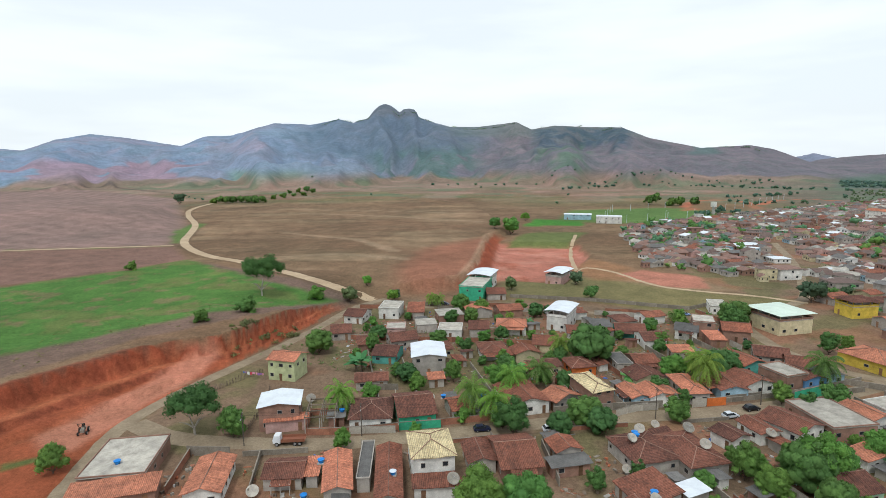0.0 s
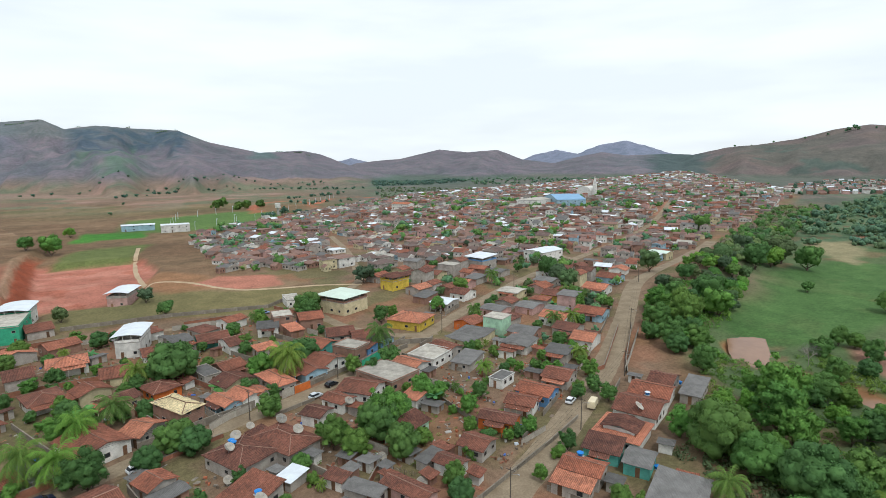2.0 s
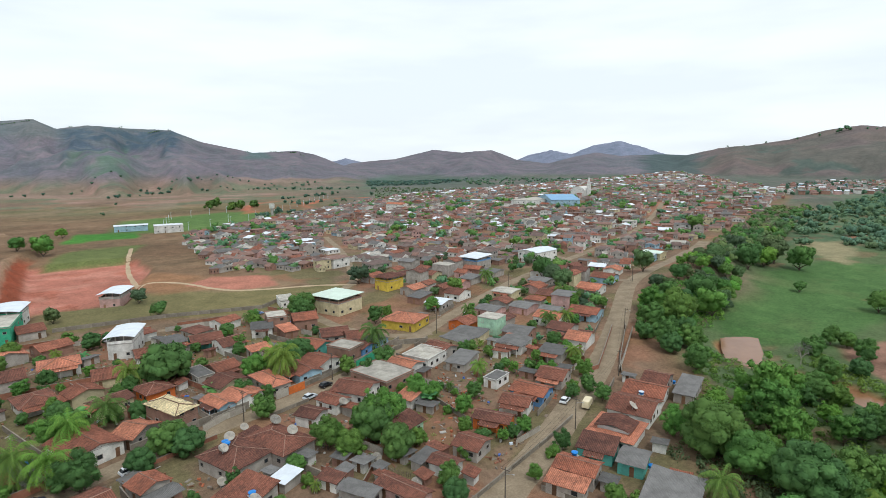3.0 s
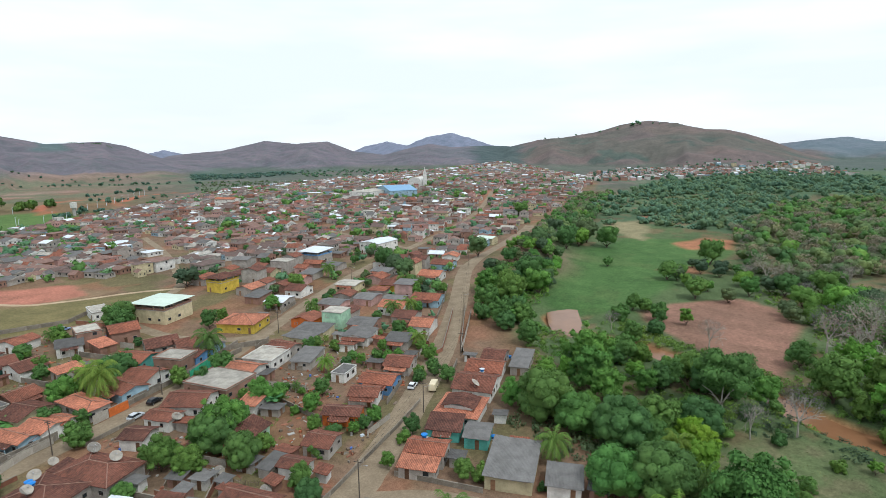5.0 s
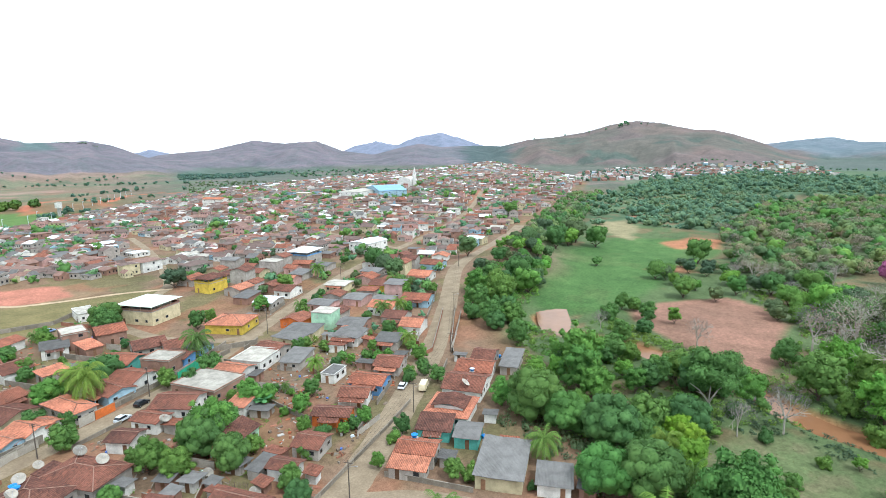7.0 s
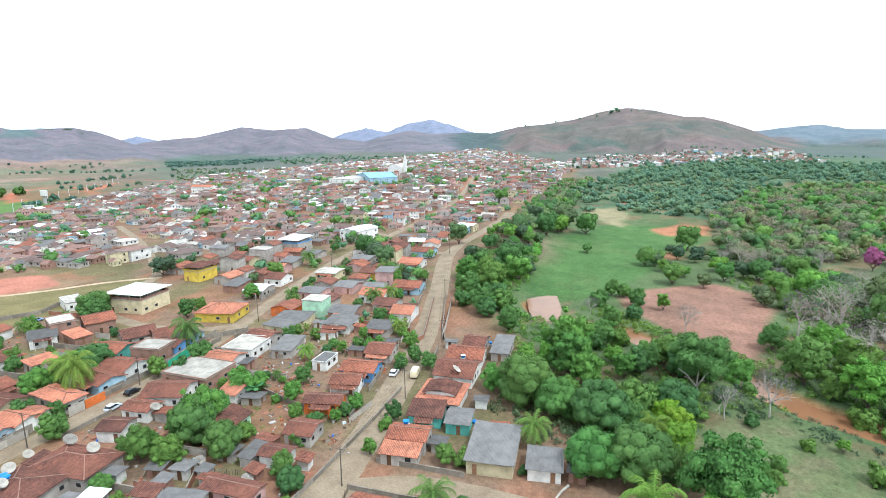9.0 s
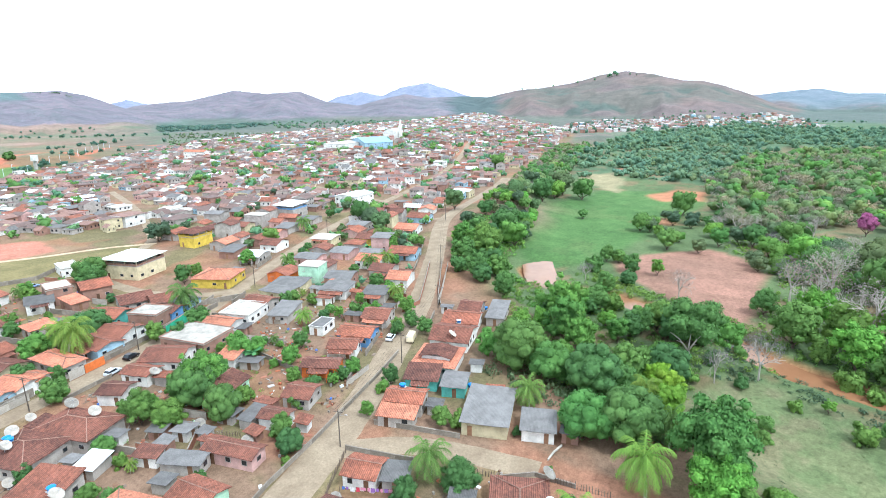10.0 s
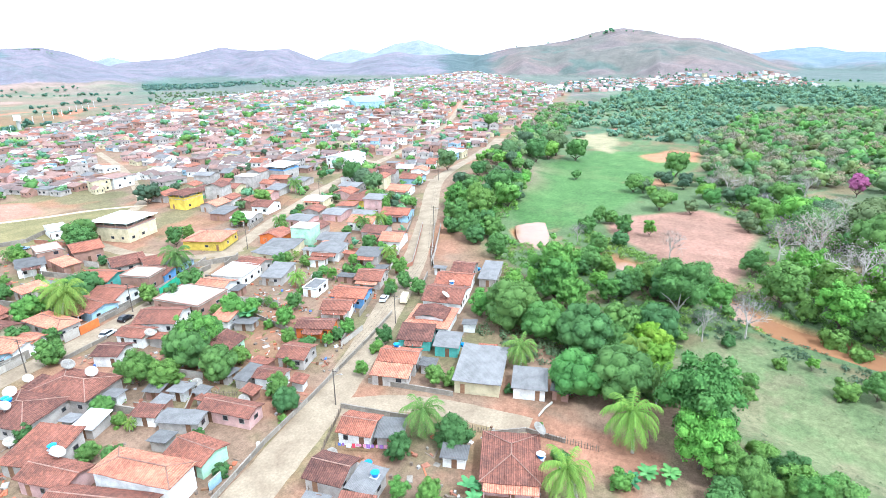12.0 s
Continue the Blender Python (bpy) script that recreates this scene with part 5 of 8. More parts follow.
def raised_house(x, y, turn, w, d, eave, roof, tiles, paint, rail, words):
    """A house with an open roof terrace: walls, deck, rail, posts, a core room and a roof carried clear above."""
    rnd = random.Random(int(x * 31 + y * 17))
    SITES.append((x, y, 0.5 * math.hypot(w, d)))
    t = empty("house", pose(x, y, gz(x, y), 0, 0, turn), words, "house")
    top = eave - 2.1
    a, b = w / 2 - 0.6, d / 2 - 0.6
    bm = bmesh.new()
    box(bm, 0, 0, top / 2 - 0.25, 2 * a, 2 * b, top + 0.5)
    part("wall", bm, WALL[paint], t)
    deck = part_mesh("deck", box_mesh("deck", 2 * a + 0.3, 2 * b + 0.3, 0.18, M_CONCRETE, 0.02), t, pose(0, 0, top + 0.003))
    part_mesh("rail", ring_mesh("rail", 2 * a + 0.1, 2 * b + 0.1, 0.15, 0.18, 0.95, WALL[rail]), deck)
    bm = bmesh.new()
    box(bm, a * 0.15, b * 0.25, 0.19 + 0.95, a * 1.1, b * 1.0, 1.9)
    part("core_wall", bm, WALL["grey"], deck)
    for i in range(4):
        for j in range(4):
            if i in (0, 3) or j in (0, 3):
                bm = bmesh.new()
                box(bm, (i / 1.5 - 1) * (a - 0.05), (j / 1.5 - 1) * (b - 0.05), 0.18 + 1.0, 0.2, 0.2, 2.0 if roof != "arch" or i in (0, 3) else 2.0 + 0.8 * w * 0.07)
                part("post", bm, WALL[paint], deck)
    pitch = w * 0.07
    if roof == "arch":
        part_mesh("roof", arch_mesh(w + 0.6, d + 0.6, pitch, ROOF[tiles]), t, pose(0, 0, eave))
    else:
        part_mesh("roof", roof_mesh(roof, w + 0.5, d + 0.5, min(w, d) / 2 * (0.12 if tiles in ("metal", "palegreen") else 0.3), ROOF[tiles], 0.1, tiles in ("brown", "rust"), rnd), t, pose(0, 0, eave))
    for side in range(4):
        length, off = (2 * a, b) if side % 2 == 0 else (2 * b, a)
        face = pose(0, 0, 0, 0, 0, 90 * side)
        n = max(2, int(length / 4.2))
        for fl in range(2 if top > 5.2 else 1):
            for k in range(n):
                px = (k + 0.5) / n * length - length / 2 + rnd.uniform(-0.4, 0.4)
                if fl == 0 and k == 0 and side in (0, 3):
                    part_mesh("door", ME_DOOR, t, face @ pose(px, -off - 0.02, 0))
                elif rnd.random() < 0.75:
                    f = part_mesh("window", ME_FRAME, t, face @ pose(px, -off - 0.02, fl * 2.8 + 1.6) @ Matrix.Diagonal((rnd.choice((0.9, 1.2)), 1, 0.95, 1)))
                    part_mesh("pane", ME_PANE, f)
    return t



def terrace_house(x, y, turn, w, d, eave):
    """White walls, a broad flat orange-tiled skirt and a dark gabled roof rising in the middle."""
    rnd = random.Random(5)
    SITES.append((x, y, 0.5 * math.hypot(w, d)))
    t = empty("house", pose(x, y, gz(x, y), 0, 0, turn), "white house with an orange tiled skirt under a dark gabled roof", "house")
    bm = bmesh.new()
    box(bm, 0, 0, eave / 2 - 0.3, w - 1.2, d - 1.2, eave + 0.4)
    part("wall", bm, WALL["white"], t)
    part_mesh("skirt_roof", roof_mesh("hip", w, d, 0.5, ROOF["orange"], 0.12, True, rnd), t, pose(0, 0, eave))
    bm = bmesh.new()
    box(bm, 0, 0, 0.55, w * 0.62, d * 0.46, 1.1)
    up = part("upper_wall", bm, WALL["white"], t, m=pose(0, 0, eave))
    part_mesh("roof", roof_mesh("gable_d", w * 0.74, d * 0.56, 0.8, ROOF_CROSS["brown"], 0.12, True, rnd), up, pose(0, 0, 0.98))
    for side in (0, 3):
        for px in (-2.8, 0.0, 2.8):
            f = part_mesh("window", ME_FRAME, t, pose(0, 0, 0, 0, 0, 90 * side) @ pose(px, -((d if side == 0 else w) - 1.2) / 2 - 0.02, 1.5))
            part_mesh("pane", ME_PANE, f)
    return t


# ---- houses along the streets ----
house(-62.6, 100.3, 9, 11.9, 14.7, 3.0, "flat", "slab", "brick")
house(-59.1, 90.0, 15, 15.1, 5.5, 2.5, "shed", "orange", "brick")
house(-43.6, 94.0, 8, 7.1, 12.7, 2.8, "gable_d", "orange", "white")
house(-30.3, 96.5, 4, 7.8, 7.5, 2.5, "gable", "brown", "grey")
house(-20.1, 94.7, 10, 5.6, 13.6, 3.0, "gable_d", "orange", "grey")
house(-25.0, 96.4, 4, 2.9, 5.9, 2.5, "shed", "orange", "grey")
house(-15.4, 99.0, 3, 2.6, 13.6, 2.8, "flat", "fibre", "grey")
house(-10.6, 95.0, 5, 5.2, 18.3, 2.8, "gable_d", "brown", "grey")
house(-2.9, 99.0, 9, 8.7, 10.8, 6.0, "hip", "yellow", "white")
house(-2.1, 91.6, 6, 8.2, 4.0, 2.6, "shed", "brown", "white")
house(6.6, 101.7, 9, 6.0, 8.3, 2.6, "gable_d", "brown", "grey")
house(13.6, 101.5, 8, 8.6, 13.2, 2.8, "gable", "brown", "brick")
house(23.9, 103.8, 15, 6.2, 5.7, 2.8, "gable_d", "rust", "grey")
house(23.6, 98.6, 12, 8.6, 4.4, 2.4, "gable", "fibre", "brick")
house(-37.9, 120.0, 10, 9.7, 8.8, 5.8, "gable_d", "metal", "brick")
house(-35.7, 116.5, 12, 10.0, 2.7, 2.8, "shed", "orange", "pink")
house(-44.2, 148.2, 346, 8.9, 8.1, 5.8, "gable", "orange", "lime")
house(-17.1, 121.2, 3, 10.1, 11.7, 2.8, "hip", "brown", "white")
house(-7.5, 123.3, 12, 9.3, 13.3, 2.8, "gable", "brown", "green")
house(3.0, 123.8, 17, 5.3, 7.8, 2.5, "gable", "rust", "grey")
house(7.8, 124.0, 20, 4.3, 8.6, 2.4, "shed", "fibre", "grey")
house(13.0, 124.4, 8, 6.1, 7.6, 2.5, "gable", "rust", "grey")
house(18.7, 128.6, 15, 10.2, 13.3, 2.8, "gable_d", "rust", "white")
house(28.2, 128.0, 302, 6.5, 8.6, 2.6, "gable", "orange", "grey")
house(36.5, 130.8, 286, 12.4, 6.2, 4.6, "hip", "yellow", "brick")
house(46.8, 129.8, 280, 8.8, 5.3, 2.6, "gable", "orange", "sky")
house(55.1, 130.1, 286, 6.8, 4.7, 2.6, "gable", "orange", "white")
house(62.1, 133.8, 272, 13.0, 6.2, 2.8, "hip", "orange", "grey")
house(72.1, 134.9, 271, 10.9, 7.7, 2.6, "gable", "brown", "sky")
house(89.8, 139.5, 288, 9.0, 7.5, 4.0, "flat", "slab", "brick")
house(78.7, 136.4, 285, 9.0, 10.0, 2.8, "gable", "brown", "white")
house(95.7, 139.8, 281, 8.5, 7.5, 2.6, "gable", "brown", "blue")
house(102.1, 141.0, 277, 6.0, 7.9, 2.6, "gable", "fibre", "sky")
house(86.4, 116.5, 278, 14.0, 10.9, 3.0, "flat", "slab", "brick")
house(94.9, 117.2, 282, 9.2, 7.5, 2.8, "gable", "orange", "white")
house(104.3, 119.1, 285, 9.3, 10.5, 3.0, "flat", "slab", "white")
house(111.8, 120.3, 275, 8.9, 7.6, 2.8, "gable", "brown", "grey")
house(110.0, 109.0, 289, 6.6, 10.5, 2.5, "shed", "fibre", "grey")
house(75.5, 113.1, 296, 10.1, 9.4, 2.8, "gable", "brown", "white")
house(67.5, 111.4, 284, 7.5, 5.6, 2.6, "gable", "brown", "white")
house(60.0, 108.5, 292, 6.2, 6.1, 2.6, "gable", "brown", "white")
house(82.1, 99.9, 286, 5.4, 5.9, 2.5, "shed", "orange", "white")
house(88.4, 77.6, 292, 9.1, 5.6, 2.6, "gable", "brown", "orange")
house(99.0, 79.5, 292, 7.6, 6.9, 2.5, "gable", "brown", "white")
house(106.2, 80.6, 284, 9.5, 7.7, 2.8, "gable", "rust", "blue")
house(119.0, 83.0, 286, 7.8, 9.0, 2.5, "gable", "brown", "grey")
house(107.1, 93.2, 280, 4.2, 6.8, 2.4, "flat", "fibre", "white")
house(67.8, 71.8, 283, 6.3, 4.6, 2.5, "gable", "brown", "white")
house(76.7, 73.3, 284, 6.5, 6.8, 2.5, "gable", "brown", "grey")
house(56.5, 70.7, 280, 10.7, 4.7, 2.5, "gable", "brown", "pink")
house(50.9, 76.1, 292, 7.9, 4.2, 2.4, "gable", "fibre", "grey")
house(45.9, 66.7, 273, 8.0, 6.0, 2.6, "gable", "brown", "mint")
house(38.2, 68.3, 282, 13.9, 5.8, 4.4, "hip", "orange", "white")
house(32.2, 69.4, 289, 16.0, 5.0, 2.8, "gable", "brown", "white")
house(32.8, 81.0, 282, 9.4, 5.6, 2.8, "gable", "brown", "pink")
house(35.3, 88.6, 288, 8.5, 8.7, 2.5, "shed", "brown", "grey")
house(48.3, 101.7, 283, 13.4, 9.0, 2.9, "hip", "brown", "grey")
house(39.4, 102.3, 284, 11.5, 10.1, 2.9, "hip", "brown", "grey")
house(52.0, 130.0, 281, 7.9, 6.9, 2.6, "gable", "orange", "white")
house(124.0, 152.0, 292, 14.0, 13.0, 3.2, "hip", "orange", "yellow")
raised_house(117.7, 187.6, 284, 15.4, 14.8, 7.0, "hip", "palegreen", "cream", "brick", "large cream hall with brick band and pale green metal roof")
house(128.9, 124.3, 289, 11.5, 10.5, 3.0, "hip", "fibre", "cream")
house(132.2, 107.8, 287, 9.6, 10.2, 2.8, "gable_d", "fibre", "white")
house(87.8, 36.4, 284, 9.3, 12.9, 2.8, "shed", "fibre", "cream")
house(87.8, 26.5, 286, 6.7, 7.2, 2.4, "shed", "fibre", "white")
house(84.2, 52.8, 285, 8.3, 6.4, 2.9, "gable", "rust", "grey")
house(78.9, 51.6, 285, 7.8, 4.2, 2.3, "shed", "orange", "grey")
house(94.2, 54.6, 288, 7.8, 6.6, 2.5, "shed", "brown", "teal")
house(95.1, 47.2, 286, 5.7, 7.4, 2.5, "gable", "fibre", "teal")
terrace_house(103.1, 55.5, 282, 10.6, 11.4, 2.7)
house(116.3, 58.2, 281, 10.4, 11.4, 2.6, "gable", "brown", "white")
house(126.8, 60.7, 284, 10.1, 9.4, 2.6, "gable", "rust", "white")
house(135.6, 62.0, 281, 6.7, 10.0, 2.5, "gable", "brown", "grey")
house(136.1, 54.1, 282, 5.4, 12.3, 2.5, "shed", "fibre", "grey")
house(62.5, 47.6, 282, 6.3, 6.2, 2.5, "gable", "rust", "white")
house(63.8, 42.3, 290, 4.8, 5.0, 2.4, "shed", "fibre", "grey")
house(51.9, 45.3, 279, 6.5, 6.5, 2.5, "gable", "brown", "grey")
house(52.4, 39.3, 276, 4.7, 5.4, 2.4, "shed", "fibre", "grey")
house(65.8, 22.2, 290, 9.2, 11.6, 2.6, "hip", "brown", "pink")
house(178.6, 110.7, 284, 11.5, 10.5, 2.8, "gable", "rust", "sky")
house(163.6, 115.8, 279, 10.6, 10.5, 3.0, "gable", "orange", "white")
house(150.6, 95.3, 285, 7.9, 10.5, 2.8, "gable", "orange", "white")
house(263.2, 197.2, 270, 14.5, 20.6, 6.2, "gable_d", "metal", "white")
raised_house(222.0, 209.0, 275, 13.0, 14.0, 6.4, "shed", "metal", "grey", "blue", "open grey hall with a blue band under white metal")
raised_house(156.2, 203.0, 276, 9.6, 11.6, 6.4, "hip", "brown", "yellow", "yellow", "bright yellow two-storey house with open verandas and tile roof")
house(122.4, 122.9, 276, 10.6, 8.1, 2.8, "hip", "fibre", "cream")
house(182.6, 153.2, 282, 10.3, 10.5, 3.0, "gable", "slab", "cream")
house(149.2, 160.9, 286, 8.7, 10.5, 3.0, "gable", "metal", "grey")
house(211.3, 155.6, 277, 10.5, 10.5, 3.0, "gable", "fibre", "grey")
house(212.1, 129.0, 280, 10.7, 10.5, 3.0, "gable", "orange", "white")
house(234.4, 135.7, 279, 11.3, 10.5, 3.0, "gable", "brown", "sky")
house(302.6, 149.2, 277, 11.5, 10.5, 4.0, "gable", "metal", "sky")
house(310.9, 148.1, 273, 11.5, 10.5, 4.5, "gable", "palegreen", "cream")
house(165.4, 166.5, 282, 8.4, 10.5, 3.0, "gable", "brown", "white")
house(-32.7, 202.4, 346, 8.0, 10.5, 2.8, "gable", "brown", "white")
house(-20.6, 208.5, 353, 8.0, 10.5, 4.0, "flat", "slab", "white")
house(-10.9, 207.2, 360, 6.8, 10.5, 2.8, "shed", "rust", "grey")
house(-16.8, 185.3, 1, 6.6, 7.3, 2.8, "flat", "slab", "pink")
house(-17.3, 161.4, 350, 8.0, 10.5, 2.5, "gable", "brown", "teal")
house(-4.8, 153.2, 4, 10.1, 12.6, 5.5, "gable_d", "metal", "grey")
house(2.1, 183.5, 355, 8.2, 8.6, 2.8, "flat", "slab", "white")
house(11.8, 185.6, 359, 7.2, 10.5, 2.8, "gable", "brown", "grey")
house(23.5, 187.3, 353, 10.8, 10.5, 3.0, "hip", "orange", "white")
house(-19.7, 140.9, 8, 9.1, 6.9, 2.5, "gable", "brown", "grey")
house(14.6, 163.5, 6, 8.7, 10.5, 2.5, "hip", "brown", "white")
house(14.2, 239.8, 344, 10.8, 20.5, 6.0, "flat", "slab", "green")
raised_house(18.4, 255.7, 341, 10.9, 15.8, 7.0, "arch", "metal", "white", "white", "white house with an open roof terrace under white metal")
raised_house(42.4, 192.9, 332, 8.3, 14.2, 7.0, "arch", "metal", "white", "white", "two-storey white house under a bowed white metal roof")
raised_house(59.1, 278.5, 327, 9.5, 15.9, 6.5, "arch", "metal", "pink", "grey", "lone pinkish house with roof terrace and bowed metal roof")
house(57.0, 152.6, 6, 7.4, 8.5, 2.5, "gable", "rust", "brick")
house(50.5, 152.8, 4, 4.8, 9.4, 2.5, "flat", "fibre", "grey")
house(66.5, 171.7, 2, 7.8, 10.1, 2.8, "gable", "brown", "white")
house(82.2, 180.6, 334, 7.7, 10.5, 3.1, "gable", "fibre", "white")
house(88.5, 182.6, 341, 7.0, 9.1, 5.2, "flat", "slab", "brick")
house(96.6, 177.0, 340, 9.0, 10.5, 4.0, "gable", "rust", "brick")
house(63.2, 182.4, 351, 10.3, 8.8, 2.5, "gable", "brown", "teal")
house(44.8, 180.4, 353, 7.4, 9.7, 2.5, "gable", "brown", "white")
house(45.4, 170.7, 337, 8.7, 10.5, 2.5, "gable", "brown", "white")
house(31.9, 169.7, 350, 7.8, 10.5, 2.5, "gable", "brown", "cream")
house(-35.6, 183.6, 9, 7.3, 10.5, 2.5, "gable", "brown", "grey")
house(71.3, 160.0, 0, 7.1, 5.2, 2.4, "shed", "orange", "grey")
house(96.8, 157.2, 337, 9.7, 10.5, 2.5, "gable", "brown", "grey")
house(100.3, 148.9, 336, 8.0, 10.5, 2.5, "gable", "brown", "grey")
house(87.2, 171.7, 358, 5.6, 7.4, 2.5, "shed", "orange", "brick")
house(54.0, 187.1, 360, 7.3, 10.5, 2.8, "gable", "fibre", "grey")
house(106.9, 210.4, 343, 6.2, 10.5, 3.0, "flat", "slab", "white")
house(22.2, 235.3, 4, 8.7, 10.5, 2.8, "gable", "brown", "grey")
house(-2.4, 140.6, 9, 4.8, 4.0, 2.4, "shed", "orange", "grey")
house(43.5, 89.5, 289, 4.3, 5.2, 2.1, "shed", "metal", "grey")
house(55.6, 88.8, 290, 3.7, 4.4, 2.0, "shed", "fibre", "brick")
house(53.0, 84.0, 279, 3.2, 2.9, 2.0, "shed", "fibre", "brick")
house(58.4, 80.1, 277, 3.1, 2.7, 2.0, "shed", "fibre", "grey")
house(66.3, 76.5, 278, 3.4, 5.7, 2.2, "shed", "fibre", "grey")
house(133.0, 545.0, 345, 27.0, 11.0, 5.0, "gable", "metal", "sky")
house(154.0, 512.0, 345, 23.0, 14.0, 6.2, "flat", "metal", "white")
house(545.0, 379.6, 321, 33.6, 59.7, 6.5, "gable", "bluesheet", "sky")
house(522.4, 399.3, 277, 27.8, 54.3, 6.5, "flat", "slab", "white")
house(415.0, 520.0, 284, 26.0, 12.0, 6.0, "gable", "orange", "white")


def clear(x, y, r, roads=True):
    if any((x - a) ** 2 + (y - b) ** 2 < (r + c * 0.85) ** 2 for a, b, c in SITES):
        return False
    return not roads or all(float(along(line, x, y)) > wd / 2 + r * 0.92 for line, wd in STREETS)


def fill_houses(outline, cell, chance, seed):
    rnd = random.Random(seed)
    ca, sa = math.cos(radians(14)), math.sin(radians(14))
    xs, ys = [p[0] for p in outline], [p[1] for p in outline]
    cx, cy = (min(xs) + max(xs)) / 2, (min(ys) + max(ys)) / 2
    n = int(math.hypot(max(xs) - min(xs), max(ys) - min(ys)) / cell / 2) + 2
    spots = []
    for i in range(-n, n):
        for j in range(-n, n):
            u, v = i * cell + rnd.uniform(-1.2, 1.2), j * cell * 1.05 + rnd.uniform(-1.2, 1.2)
            x, y = cx + u * ca - v * sa, cy + u * sa + v * ca
            if rnd.random() < chance:
                spots.append((x, y, rnd.random(), rnd.random(), rnd.random()))
    arr = np.array(spots)
    ok = inside(outline, arr[:, 0], arr[:, 1]) > 2
    return [s for s, k in zip(spots, ok) if k]


TOWN_FAR = [(112, 300), (139, 433), (173, 493), (338, 584), (554, 706), (876, 760), (1200, 780), (1300, 600), (1150, 350), (900, 240), (640, 188), (470, 170),
            (330, 150), (245, 132), (170, 100), (130, 96), (112, 132), (140, 150), (152, 210), (160, 240), (140, 280)]
TOWN_NEAR = [(-34, 160), (-28, 210), (20, 212), (60, 205), (100, 196), (100, 146), (60, 136), (20, 136), (-12, 146)]
BLOCK = [(84, 90), (128, 100), (150, 98), (128, 80), (100, 74), (70, 92)]
BLOCK_WEST = [(28, 92), (40, 112), (60, 116), (84, 122), (84, 92), (62, 78), (40, 84)]
FAR_STRIP = [(900, 250), (1180, 330), (1500, 330), (1650, 160), (1560, 20), (1480, -140), (1330, -160), (1250, 40), (1100, 150)]
FAR_SPOTS = []


def pick(rnd, table):
    k = rnd.random() * sum(v for _, v in table)
    for name, v in table:
        k -= v
        if k <= 0:
            return name
    return table[0][0]


ROOF_ODDS = [("brown", 44), ("rust", 22), ("orange", 10), ("fibre", 20), ("slab", 9), ("metal", 3)]
WALL_ODDS = [("white", 15), ("grey", 34), ("brick", 24), ("cream", 10), ("pink", 5), ("sky", 1.6), ("teal", 0.6), ("mint", 0.8), ("yellow", 1), ("green", 0.5), ("orange", 0.8), ("blue", 0.8)]
for outline, cell, chance, seed in ((TOWN_NEAR, 11.5, 0.8, 5), (BLOCK, 12, 0.5, 6), (BLOCK_WEST, 12, 0.6, 7), (TOWN_FAR, 10.6, 0.95, 8)):
    for x, y, a, b, c in fill_houses(outline, cell, chance, seed):
        r = math.hypot(x, y)
        w, d = 7.0 + 3.0 * a, 7.2 + 3.4 * b
        if r > 300 and c < 0.2:
            continue
        if r > 300 or len(SITES) > 300:
            if all((x - p) ** 2 + (y - q) ** 2 > (5 + rr) ** 2 for p, q, rr in SITES) and all(float(along(line, x, y)) > wd / 2 + 5 for line, wd in STREETS):
                FAR_SPOTS.append((x, y, a, b, c))
            continue
        if not clear(x, y, 0.40 * math.hypot(w, d)):
            continue
        rnd = random.Random(int(x * 7 + y * 13))
        tiles = pick(rnd, ROOF_ODDS)
        kind = {"slab": "flat", "fibre": "shed" if a < 0.5 else "gable"}.get(tiles, "hip" if b < 0.2 else ("gable" if c < 0.55 else "gable_d"))
        high = rnd.random() < (0.05 if r < 250 else 0.16)
        house(x, y, 284 + rnd.uniform(-5, 5), w, d, 5.8 if high else rnd.uniform(2.5, 3.0), kind, tiles, pick(rnd, WALL_ODDS), 2 if r < 185 else (1 if r < 330 else 0))


